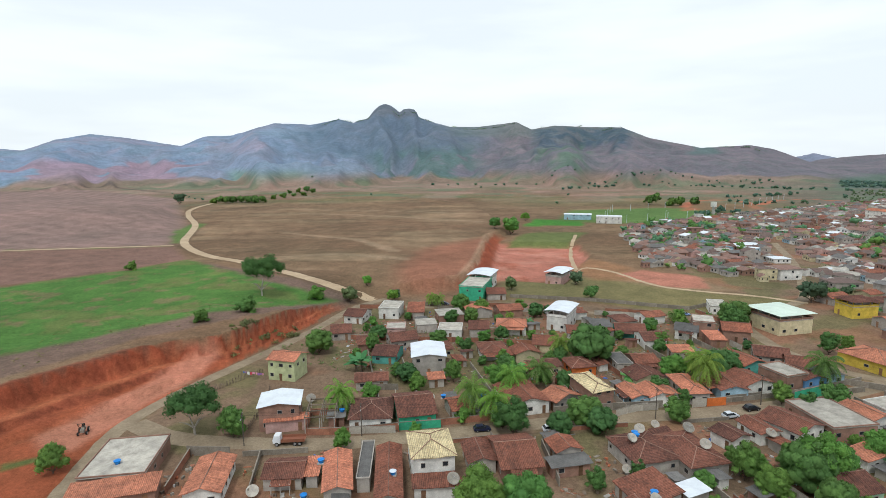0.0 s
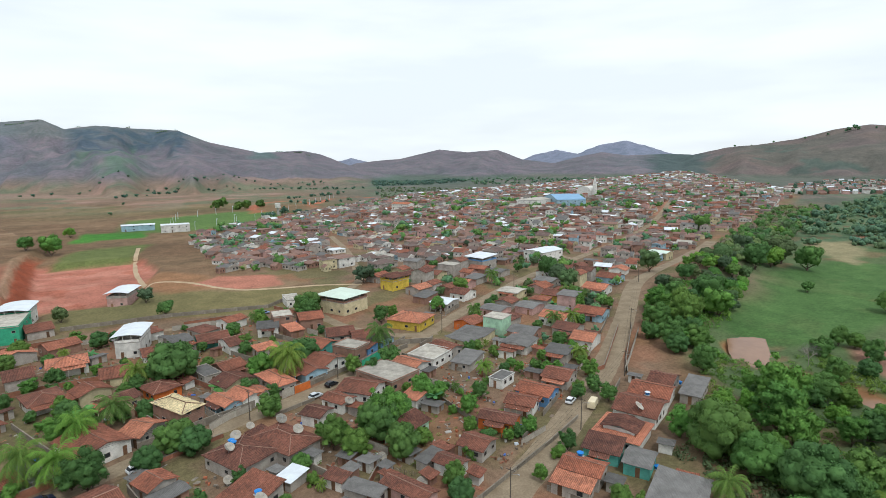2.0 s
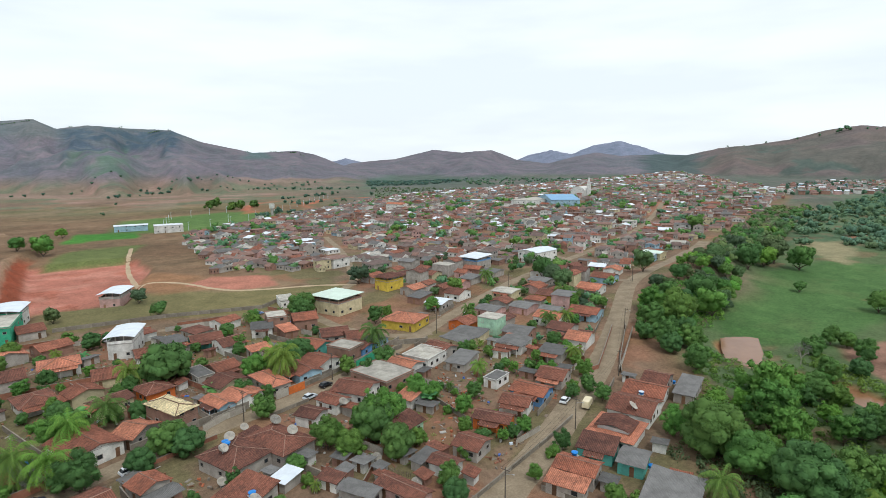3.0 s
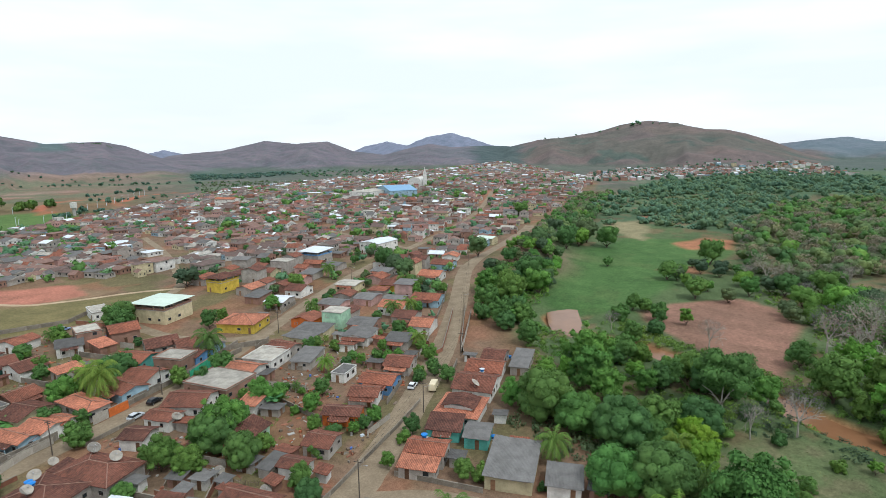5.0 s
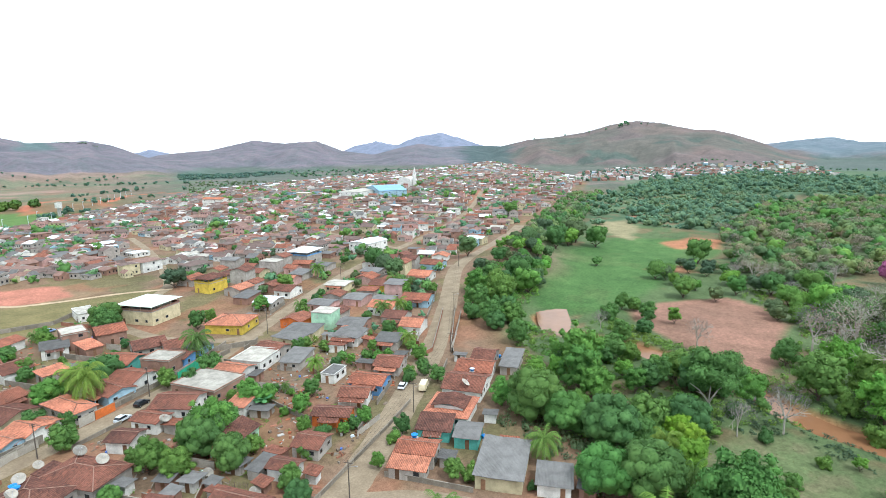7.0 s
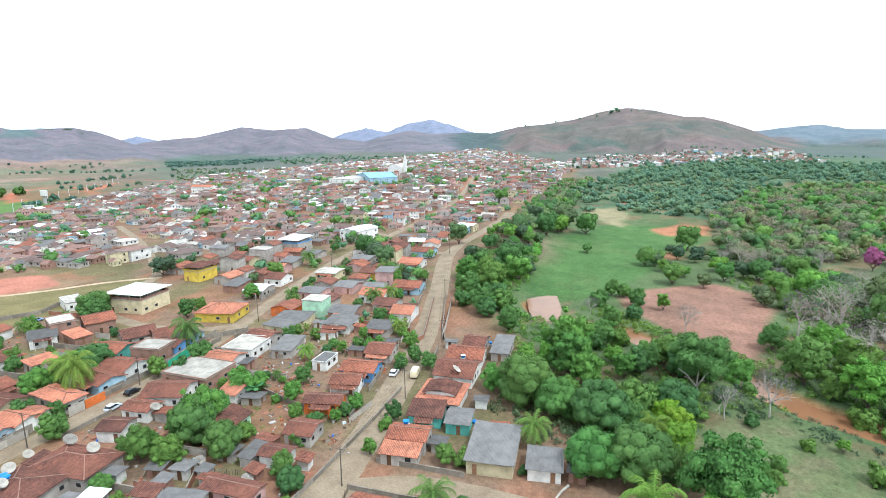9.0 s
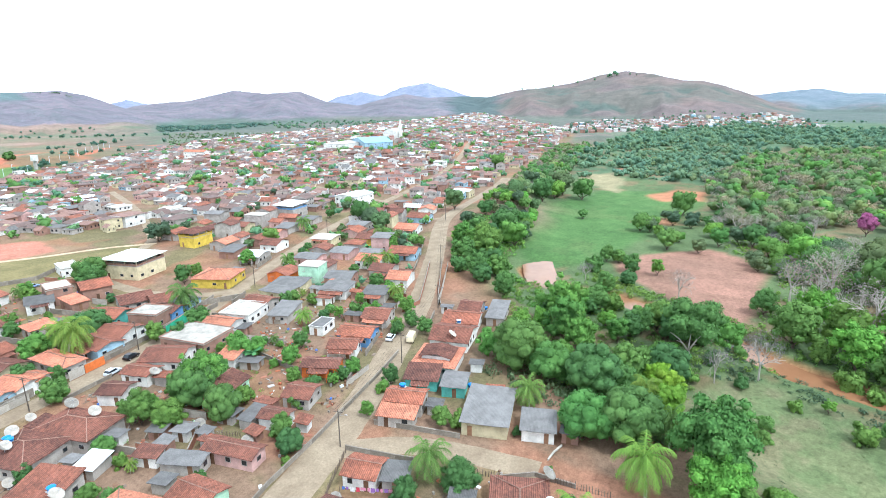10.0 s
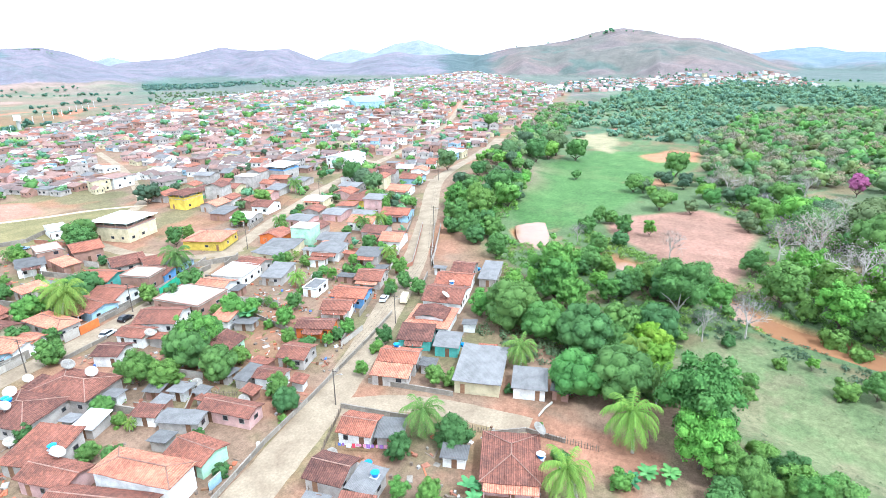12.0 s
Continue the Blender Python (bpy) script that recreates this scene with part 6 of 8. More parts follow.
def far_houses(spots):
    """The far part of the town, house by house, too small to tell apart."""
    rnd = random.Random(3)
    vs, fs, idx = [], [], []
    walls = [WALL[k] for k in ("white", "cream", "grey", "brick", "pink", "sky")]
    roofs = [WALL["haze_roof"], WALL["haze_dark_roof"], ROOF["rust"], ROOF["slab"], ROOF["metal"], ROOF["fibre"]]
    yards = []
    for x, y, a, b, c in spots:
        # lean-tos and back rooms beside most dwellings
        for _ in range(rnd.choice((0, 1, 1, 2)) if math.hypot(x, y) < 900 else 0):
            q = rnd.uniform(0, 6.3)
            yards.append((x + 6.2 * math.cos(q), y + 6.2 * math.sin(q), rnd.uniform(-0.55, -0.2), rnd.uniform(-0.6, -0.2), 0.0))
    ground_z = land(np.array([p[0] for p in spots + yards]), np.array([p[1] for p in spots + yards]))
    for (x, y, a, b, c), z in zip(spots + yards, ground_z.tolist()):
        big = c > 0 and rnd.random() < (0.06 if math.hypot(x, y) < 900 else 0.16)
        w, d, e = (5.5 + 4.5 * a) * (1.7 if big else 1), (6 + 4 * b) * (1.3 if big else 1), rnd.uniform(2.2, 3.0) if c < (0.5 if math.hypot(x, y) > 900 else 0.88) else 5.4
        t = radians(rnd.choice((284, 284, 194)) + rnd.uniform(-14, 14) + 30 * (float(value_noise(x / 90, y / 90, 61)) - 0.5))
        ux, uy = math.cos(t), math.sin(t)
        i = len(vs)
        rise = rnd.choice((0.25, 1.0, 1.4, 1.8)) if not big else 0.3
        for u, v, h in ((-1, -1, -2), (1, -1, -2), (1, 1, -2), (-1, 1, -2), (-1, -1, e), (1, -1, e), (1, 1, e), (-1, 1, e),
                        (-1.08, -1.1, e), (1.08, -1.1, e), (1.08, 1.1, e), (-1.08, 1.1, e), (-1.08, 0, e + rise), (1.08, 0, e + rise)):
            pu, pv = u * w / 2, v * d / 2
            vs.append((x + pu * ux - pv * uy, y + pu * uy + pv * ux, z + h))
        far = math.hypot(x, y) > 900
        wi, ri = rnd.choices(range(6), (16, 4, 4, 5, 6, 2) if far else (5, 2, 9, 7, 4, 1))[0], 6 + rnd.choices(range(6), (8, 9, 4, 2, (4.0 if far else 1.0) if not big else 8, 4))[0]
        fs += [tuple(i + k for k in f) for f in ((0, 1, 5, 4), (1, 2, 6, 5), (2, 3, 7, 6), (3, 0, 4, 7), (8, 9, 13, 12), (10, 11, 12, 13), (8, 12, 11), (9, 10, 13))]
        idx += [wi] * 4 + [ri] * 2 + [wi] * 2
        if math.hypot(x, y) < 620:
            for side in range(4):
                for fl in range(1 if e < 4 else 2):
                    for k in (-0.5, 0.1, 0.55):
                        if rnd.random() < 0.3:
                            continue
                        j = len(vs)
                        for q, h in ((-0.07, 0.9), (0.07, 0.9), (0.07, 1.9), (-0.07, 1.9)):
                            u, v = ((k + q * 1.4, -1.01), (1.01, k + q * 1.4), (-k - q * 1.4, 1.01), (-1.01, -k - q * 1.4))[side]
                            pu, pv = u * w / 2, v * d / 2
                            vs.append((x + pu * ux - pv * uy, y + pu * uy + pv * ux, z + h + fl * 2.8))
                        fs.append((j, j + 1, j + 2, j + 3))
                        idx.append(12)
    me = mesh_of("distant_houses", vs, fs, walls + roofs + [M_GLASS], idx)
    return tagged(new("distant_houses", me), "far crowded houses with red roofs and pale walls", "houses", kind="stuff")


for x, y, a, b, c in fill_houses(FAR_STRIP, 14, 0.8, 12):
    FAR_SPOTS.append((x, y, a, b, c))
far_houses(FAR_SPOTS)


def sheds(count, seed):
    """Lean-tos and outhouses in the yards of the near houses."""
    rnd = random.Random(seed)
    homes = [h for h in SITES if math.hypot(h[0], h[1]) < 200]
    made = 0
    for _ in range(count * 6):
        x, y, r = rnd.choice(homes)
        a = radians(14 + 90 * rnd.randrange(4))
        k = r * 0.75 + rnd.uniform(1.6, 3.4)
        px, py = x + math.cos(a) * k, y + math.sin(a) * k
        w, d = rnd.uniform(3.0, 5.5), rnd.uniform(2.8, 4.5)
        if made < count and clear(px, py, 0.25 * math.hypot(w, d)) and all(float(along(line, px, py)) > wd / 2 + 0.5 * math.hypot(w, d) for line, wd in STREETS):
            h = house(px, py, 284 + 90 * rnd.randrange(4) + rnd.uniform(-6, 6), w, d, rnd.uniform(1.7, 2.15), "shed", pick(rnd, [("fibre", 6), ("brown", 5), ("rust", 2)]), pick(rnd, [("grey", 5), ("brick", 4), ("white", 2)]))
            h.name = "outhouse"
            tagged(h, h["label"].replace("house", "outhouse", 1), "outhouse")
            made += 1


sheds(55, 31)

# ---- walls, fences, poles and what stands about ----
def boundary_wall(line, height, mat, label):
    """A garden wall with a coping, stepping along the ground."""
    t = empty("garden_wall", pose(*line[0], gz(*line[0])), label, "wall")
    o = Vector((*line[0], gz(*line[0])))
    for a, b in zip(line, line[1:]):
        a, b = Vector(a), Vector(b)
        n = max(1, round((b - a).length / 4.0))
        for k in range(n):
            p, q = a.lerp(b, k / n), a.lerp(b, (k + 1) / n)
            m = (p + q) / 2
            turn = math.degrees(math.atan2(q.y - p.y, q.x - p.x))
            bm = bmesh.new()
            ln = (q - p).length + 0.02
            box(bm, 0, 0, height / 2 - 0.3, ln, 0.16, height + 0.6)
            bmesh.ops.bevel(bm, geom=bm.edges[:], offset=0.02, segments=1, affect="EDGES")
            w = part("wall_panel", bm, mat, t, m=Matrix.Translation(Vector((m.x, m.y, gz(m.x, m.y))) - o) @ pose(0, 0, 0, 0, 0, turn))
            bm = bmesh.new()
            box(bm, 0, 0, height + 0.035, ln, 0.24, 0.07)
            part("coping", bm, M_WALLRUN, w)
    return t


ME_POST = box_mesh("post", 0.09, 0.05, 1.0, M_WOOD, 0.01)


def fence(line, height):
    """Rough palings driven side by side, with a rail."""
    rnd = random.Random(int(line[0][0] * 10))
    o = Vector((*line[0], gz(*line[0])))
    t = empty("fence", Matrix.Translation(o), "weathered grey wooden paling fence, gappy and leaning", "fence")
    for p in resample(line, 0.45):
        q = Vector((p.x, p.y, gz(p.x, p.y) - 0.2)) - o
        part_mesh("paling", ME_POST, t, Matrix.Translation(q) @ pose(0, 0, 0, rnd.uniform(-6, 6), rnd.uniform(-6, 6), rnd.uniform(0, 180)) @ Matrix.Diagonal((1.4, 1.6, height * rnd.uniform(0.85, 1.15) + 0.2, 1)))
    bm = bmesh.new()
    for a, b in zip(line, line[1:]):
        tube(bm, Vector((*a, gz(*a) + height * 0.6)) - o, Vector((*b, gz(*b) + height * 0.6)) - o, 0.03, 0.03, 5)
    part("rail", bm, M_WOOD, t)
    return t


MAIN_POLES, SIDE_POLES = [], []


def pole_line(spots):
    """Street poles with a cross-arm, a lamp bracket and sagging wires from one to the next."""
    tops = []
    for i, (x, y) in enumerate(spots):
        n = spots[min(i + 1, len(spots) - 1)]
        p = spots[max(i - 1, 0)]
        turn = math.degrees(math.atan2(n[1] - p[1], n[0] - p[0]))
        z = gz(x, y)
        t = empty("utility_pole", pose(x, y, z, 0, 0, turn), "dark slender street pole with cross-arm and wires", "utility pole", "poles along the streets")
        bm = bmesh.new()
        tube(bm, (0, 0, -0.5), (0, 0, 7.6), 0.13, 0.09, 8)
        part("mast", bm, M_POLE, t)
        bm = bmesh.new()
        box(bm, 0, 0, 7.1, 0.09, 1.7, 0.11)
        part("cross_arm", bm, M_POLE, t)
        for s in (-0.75, 0, 0.75):
            bm = bmesh.new()
            tube(bm, (0, s, 7.15), (0, s, 7.34), 0.04, 0.03, 6)
            part("insulator", bm, M_CONCRETE, t)
        bm = bmesh.new()
        tube(bm, (0, -0.1, 6.3), (0, -1.3, 6.7), 0.03, 0.025, 5)
        arm = part("lamp_arm", bm, M_STEEL, t)
        bm = bmesh.new()
        box(bm, 0, -1.5, 6.7, 0.16, 0.5, 0.1)
        part("lamp_head", bm, M_STEEL, arm)
        tops.append([pose(x, y, z, 0, 0, turn) @ Vector((0, s, 7.34)) for s in (-0.75, 0, 0.75)])
    for a, b in zip(tops, tops[1:]):
        cu = bpy.data.curves.new("wire", "CURVE")
        cu.dimensions, cu.bevel_depth, cu.bevel_resolution = "3D", 0.016, 0
        for p, q in zip(a, b):
            sp = cu.splines.new("POLY")
            sp.points.add(10)
            for k in range(11):
                v = p.lerp(q, k / 10) - Vector((0, 0, 0.7 * 4 * (k / 10) * (1 - k / 10)))
                sp.points[k].co = (*v, 1)
        cu.materials.append(M_RUBBER)
        tagged(new("overhead_wire", cu), "thin black overhead wires between street poles", "wire")


def drop(x, y):
    """Height of whatever lies uppermost at a spot."""
    hit, place, *_ = scene.ray_cast(DEPS, Vector((x, y, 200)), Vector((0, 0, -1)))
    return place.z if hit else gz(x, y)


def dish_meshes():
    vs, fs, n, rings = [(0, 0, 0)], [], 18, 4
    for k in range(1, rings + 1):
        r = 0.95 * k / rings
        for i in range(n):
            a = 2 * math.pi * i / n
            vs.append((r * math.cos(a), r * math.sin(a), 0.30 * r * r))
    for i in range(n):
        fs.append((0, 1 + i, 1 + (i + 1) % n))
        for k in range(rings - 1):
            a, b = 1 + k * n + i, 1 + k * n + (i + 1) % n
            fs.append((a, a + n, b + n, b))
    m = len(vs)
    vs += [(x, y, z - 0.03) for x, y, z in vs]
    fs += [tuple(m + k for k in f[::-1]) for f in fs]
    o = 1 + (rings - 1) * n
    fs += [(o + i, m + o + i, m + o + (i + 1) % n, o + (i + 1) % n) for i in range(n)]
    bowl = mesh_of("bowl", vs, fs, M_DISH, flat=False)
    bm = bmesh.new()
    for k in range(3):
        a = k * 2.1
        tube(bm, (0.88 * math.cos(a), 0.88 * math.sin(a), 0.23), (0, 0, 0.75), 0.015, 0.015, 4)
    tube(bm, (0, 0, 0.7), (0, 0, 0.9), 0.06, 0.06, 8)
    feed = bpy.data.meshes.new("feed")
    bm.to_mesh(feed)
    bm.free()
    feed.materials.append(M_STEEL)
    bm = bmesh.new()
    tube(bm, (0, 0, -0.3), (0, 0, 0.95), 0.05, 0.05, 7)
    mast = bpy.data.meshes.new("mast")
    bm.to_mesh(mast)
    bm.free()
    mast.materials.append(M_STEEL)
    return bowl, feed, mast


ME_BOWL, ME_FEED, ME_MAST = dish_meshes()


def dish(x, y):
    rnd = random.Random(int(x * 91 + y * 7))
    t = empty("satellite_dish", pose(x, y, drop(x, y), 0, 0, rnd.uniform(-30, 30)), "large grey mesh satellite dish on a short mast", "satellite dish")
    part_mesh("mast", ME_MAST, t)
    s = rnd.uniform(0.95, 1.35)
    b = part_mesh("bowl", ME_BOWL, t, pose(0, 0, 0.95, 35, rnd.uniform(-15, 15), 0) @ Matrix.Diagonal((s, s, s, 1)))
    part_mesh("feed", ME_FEED, b)
    return t


def water_tank(x, y):
    rnd = random.Random(int(x * 31 + y * 17))
    t = empty("water_tank", pose(x, y, drop(x, y)), "round blue plastic water tank with a pale lid", "water tank")
    vs, fs, n = [], [], 16
    prof = [(0.42, 0.02), (0.52, 0.35), (0.60, 0.62), (0.66, 0.66), (0.66, 0.74)]
    for r, z in prof:
        vs += [(r * math.cos(2 * math.pi * i / n), r * math.sin(2 * math.pi * i / n), z) for i in range(n)]
    for k in range(len(prof) - 1):
        fs += [(k * n + i, k * n + (i + 1) % n, (k + 1) * n + (i + 1) % n, (k + 1) * n + i) for i in range(n)]
    fs += [tuple(range(n - 1, -1, -1)), tuple(range((len(prof) - 1) * n, len(prof) * n))]
    part_mesh("body", mesh_of("body", vs, fs, M_TANK, flat=False), t)
    bm = bmesh.new()
    bmesh.ops.create_cone(bm, cap_ends=True, segments=16, radius1=0.69, radius2=0.25, depth=0.16, matrix=Matrix.Translation((0, 0, 0.82)))
    part("lid", bm, M_TANKWHITE if rnd.random() < 0.5 else M_TANK, t)
    bm = bmesh.new()
    box(bm, 0, 0, 0.0, 1.3, 1.3, 0.1)
    part("stand", bm, M_CONCRETE, t)
    return t


CARPAINT = {}


def car_paint(name):
    if name not in CARPAINT:
        c = {"navy": (0.015, 0.02, 0.05), "white": (0.75, 0.76, 0.78), "black": (0.012, 0.012, 0.015), "silver": (0.55, 0.58, 0.62), "sky": (0.25, 0.35, 0.6), "cream": (0.72, 0.62, 0.42), "rustred": (0.25, 0.10, 0.06)}[name]
        CARPAINT[name] = surface("car paint " + name, c, tuple(v * 0.85 for v in c), 0.3, 0.6, 4, 0.001, 0.1, spec=0.5)
    return CARPAINT[name]


def wheel_meshes():
    bm = bmesh.new()
    bmesh.ops.create_cone(bm, cap_ends=True, segments=16, radius1=0.31, radius2=0.31, depth=0.2, matrix=Matrix.Rotation(radians(90), 4, "X"))
    bmesh.ops.bevel(bm, geom=bm.edges[:], offset=0.02, segments=1, affect="EDGES")
    a = bpy.data.meshes.new("tyre")
    bm.to_mesh(a)
    bm.free()
    a.materials.append(M_RUBBER)
    bm = bmesh.new()
    bmesh.ops.create_cone(bm, cap_ends=True, segments=14, radius1=0.19, radius2=0.17, depth=0.23, matrix=Matrix.Rotation(radians(90), 4, "X"))
    b = bpy.data.meshes.new("rim")
    bm.to_mesh(b)
    bm.free()
    b.materials.append(M_STEEL)
    return a, b


ME_TYRE, ME_RIM = wheel_meshes()


def profile_body(pts, w0, w1, mat, bevel=0.06):
    """A hull drawn out of a side outline (x, z, half-width factor)."""
    bm = bmesh.new()
    left = [bm.verts.new((x, -w0 * k, z)) for x, z, k in pts]
    right = [bm.verts.new((x, w0 * k, z)) for x, z, k in pts]
    bm.faces.new(left)
    bm.faces.new(right[::-1])
    for i in range(len(pts)):
        j = (i + 1) % len(pts)
        bm.faces.new((left[j], left[i], right[i], right[j]))
    bmesh.ops.recalc_face_normals(bm, faces=bm.faces[:])
    bmesh.ops.bevel(bm, geom=bm.edges[:], offset=bevel, segments=2, affect="EDGES")
    return bm


def car(x, y, turn, paint):
    t = empty("car", pose(x, y, gz(x, y) + 0.07, 0, 0, turn), f"small {'dark blue' if paint == 'navy' else paint} hatchback parked on the earth street", "car")
    m = car_paint(paint)
    part("body", profile_body([(-1.9, 0.35, 1), (1.9, 0.35, 1), (1.95, 0.62, 0.96), (1.0, 0.92, 0.97), (-1.85, 0.95, 0.97), (-1.95, 0.6, 1)], 0.82, 0.82, m), m, t)
    part("glazing", profile_body([(0.95, 0.86, 0.97), (0.25, 1.38, 0.8), (-1.35, 1.38, 0.8), (-1.8, 0.88, 0.95)], 0.8, 0.8, M_GLASS, 0.04), M_GLASS, t)
    part("roof", profile_body([(0.22, 1.35, 0.8), (0.1, 1.45, 0.76), (-1.2, 1.46, 0.76), (-1.38, 1.35, 0.8)], 0.82, 0.8, m, 0.03), m, t)
    for sx in (-1.2, 1.2):
        for sy in (-0.72, 0.72):
            w = part_mesh("wheel", ME_TYRE, t, pose(sx, sy, 0.31))
            part_mesh("rim", ME_RIM, w)
    return t


def van(x, y, turn):
    t = empty("van", pose(x, y, gz(x, y) + 0.07, 0, 0, turn), "boxy cream van parked under a street tree", "van")
    m = car_paint("cream")
    part("body", profile_body([(-2.2, 0.4, 1), (2.2, 0.4, 1), (2.25, 1.1, 1), (1.7, 2.0, 0.92), (-2.1, 2.1, 0.92), (-2.25, 1.1, 1)], 0.9, 0.9, m, 0.1), m, t)
    part("windscreen", profile_body([(2.26, 1.15, 0.9), (1.80, 1.85, 0.82), (1.70, 1.85, 0.82), (2.16, 1.15, 0.9)], 0.88, 0.9, M_GLASS, 0.01), M_GLASS, t)
    for sx in (-1.4, 1.4):
        for sy in (-0.8, 0.8):
            w = part_mesh("wheel", ME_TYRE, t, pose(sx, sy, 0.31))
            part_mesh("rim", ME_RIM, w)
    return t


def truck(x, y, turn):
    t = empty("truck", pose(x, y, gz(x, y) + 0.07, 0, 0, turn + 180), "flatbed truck with a white cab and rust-brown bed", "truck")
    m = car_paint("white")
    cab = part("cab", profile_body([(1.7, 0.6, 1), (3.3, 0.6, 1), (3.35, 1.5, 1), (3.05, 2.35, 0.94), (1.75, 2.4, 0.94)], 1.0, 1.0, m, 0.08), m, t)
    part("windscreen", profile_body([(3.37, 1.55, 0.9), (3.12, 2.2, 0.85), (3.02, 2.2, 0.85), (3.27, 1.55, 0.9)], 0.95, 1, M_GLASS, 0.01), M_GLASS, cab)
    bm = bmesh.new()
    box(bm, -0.9, 0, 1.0, 5.0, 2.2, 0.14)
    bed = part("bed", bm, car_paint("rustred"), t)
    for s in (-1, 1):
        bm = bmesh.new()
        box(bm, -0.9, s * 1.08, 1.35, 5.0, 0.06, 0.56)
        part("side_board", bm, car_paint("rustred"), bed)
    bm = bmesh.new()
    box(bm, 0.0, 0, 0.75, 6.2, 0.7, 0.22)
    part("chassis", bm, M_RUBBER, t)
    for sx in (-2.3, -1.3, 2.5):
        for sy in (-0.9, 0.9):
            w = part_mesh("wheel", ME_TYRE, t, pose(sx, sy, 0.45) @ Matrix.Diagonal((1.45, 1.3, 1.45, 1)))
            part_mesh("rim", ME_RIM, w)
    return t


def tractor(x, y, turn):
    """A small loader with raised arms."""
    t = empty("tractor", pose(x, y, gz(x, y), 0, 0, turn), "small grey loader tractor with raised arms on red soil", "tractor")
    m = M_DISH
    bm = bmesh.new()
    box(bm, 0, 0.2, 0.95, 0.8, 2.4, 0.7)
    bmesh.ops.bevel(bm, geom=bm.edges[:], offset=0.08, segments=1, affect="EDGES")
    part("body", bm, m, t)
    bm = bmesh.new()
    box(bm, 0, 0.6, 1.6, 0.6, 0.5, 0.12)
    box(bm, 0, 0.85, 1.85, 0.6, 0.1, 0.5)
    part("seat", bm, M_RUBBER, t)
    for s in (-1, 1):
        for yy, k in ((0.9, 1.9), (-0.8, 1.3)):
            w = part_mesh("wheel", ME_TYRE, t, pose(s * 0.85, yy, 0.32 * k, 0, 0, 90) @ Matrix.Diagonal((k, 1.6, k, 1)))
            part_mesh("rim", ME_RIM, w)
        bm = bmesh.new()
        tube(bm, (s * 0.5, 0.0, 1.2), (s * 0.55, -1.4, 3.0), 0.09, 0.07)
        part("loader_arm", bm, M_WOOD, t)
    bm = bmesh.new()
    tube(bm, (-0.55, -1.4, 3.0), (0.55, -1.4, 3.0), 0.08, 0.08)
    part("cross_bar", bm, M_WOOD, t)
    return t


CLOTH = [surface("cloth " + n, c, tuple(v * 0.7 for v in c), 0.95, 2, 10, 0.01, 0.2) for n, c in
         (("red", (0.6, 0.06, 0.10)), ("white", (0.75, 0.74, 0.72)), ("pink", (0.7, 0.3, 0.42)), ("blue", (0.10, 0.18, 0.5)), ("purple", (0.3, 0.15, 0.42)))]


def clothesline(line):
    rnd = random.Random(4)
    a, b = (Vector((*p, gz(*p))) for p in line)
    t = empty("clothesline", Matrix.Translation(a), "clothesline hung with red, white and blue laundry", "clothesline")
    d = b - a
    for p in (Vector((0, 0, 0)), d):
        bm = bmesh.new()
        tube(bm, p - Vector((0, 0, 0.3)), p + Vector((0, 0, 1.9)), 0.05, 0.04, 6)
        part("post", bm, M_WOOD, t)
    bm = bmesh.new()
    tube(bm, Vector((0, 0, 1.85)), d + Vector((0, 0, 1.85)), 0.012, 0.012, 4)
    part("line", bm, M_WOOD, t)
    k, turn = 0.4, math.degrees(math.atan2(d.y, d.x))
    while k < d.length - 0.6:
        w, h = rnd.uniform(0.35, 0.9), rnd.uniform(0.5, 0.95)
        vs = [(i / 5 * w, 0.05 * math.sin(i * 2.0) * (1 - j), j * -h) for j in (0, 1) for i in range(6)]
        vs += [(x, y + 0.012, z) for x, y, z in vs]
        fs = [(i, i + 1, i + 7, i + 6) for i in range(5)] + [(12 + i + 6, 12 + i + 7, 12 + i + 1, 12 + i) for i in range(5)]
        p = d.normalized() * k + Vector((0, 0, 1.85))
        part_mesh("cloth", mesh_of("cloth", vs, fs, rnd.choice(CLOTH)), t, Matrix.Translation(p) @ pose(0, 0, 0, 0, 0, turn))
        k += w + rnd.uniform(0.05, 0.3)
    return t


def unfinished_building(x, y, turn, w, d):
    """A concrete frame of posts and beams without roof, brick below."""
    t = empty("unfinished_building", pose(x, y, gz(x, y), 0, 0, turn), "unfinished brick building with bare beams and no roof", "building")
    for i in range(3):
        for j in range(4):
            bm = bmesh.new()
            box(bm, (i / 2 - 0.5) * w, (j / 3 - 0.5) * d, 1.75, 0.2, 0.2, 4.5)
            part("column", bm, WALL["grey"], t)
    for j in range(4):
        bm = bmesh.new()
        box(bm, 0, (j / 3 - 0.5) * d, 4.12, w + 0.2, 0.18, 0.24)
        part("beam", bm, M_WOOD, t)
    for i in range(3):
        bm = bmesh.new()
        box(bm, (i / 2 - 0.5) * w, 0, 4.35, 0.16, d + 0.4, 0.2)
        part("beam", bm, M_WOOD, t)
    for s in (-1, 1):
        bm = bmesh.new()
        box(bm, s * (w / 2 + 0.02), 0, 0.7, 0.15, d - 0.3, 2.8)
        part("side_wall", bm, M_BRICKWALL, t)
        bm = bmesh.new()
        box(bm, 0, s * (d / 2 + 0.02), 0.5, w - 0.3, 0.15, 2.4)
        part("end_wall", bm, M_BRICKWALL, t)
    return t


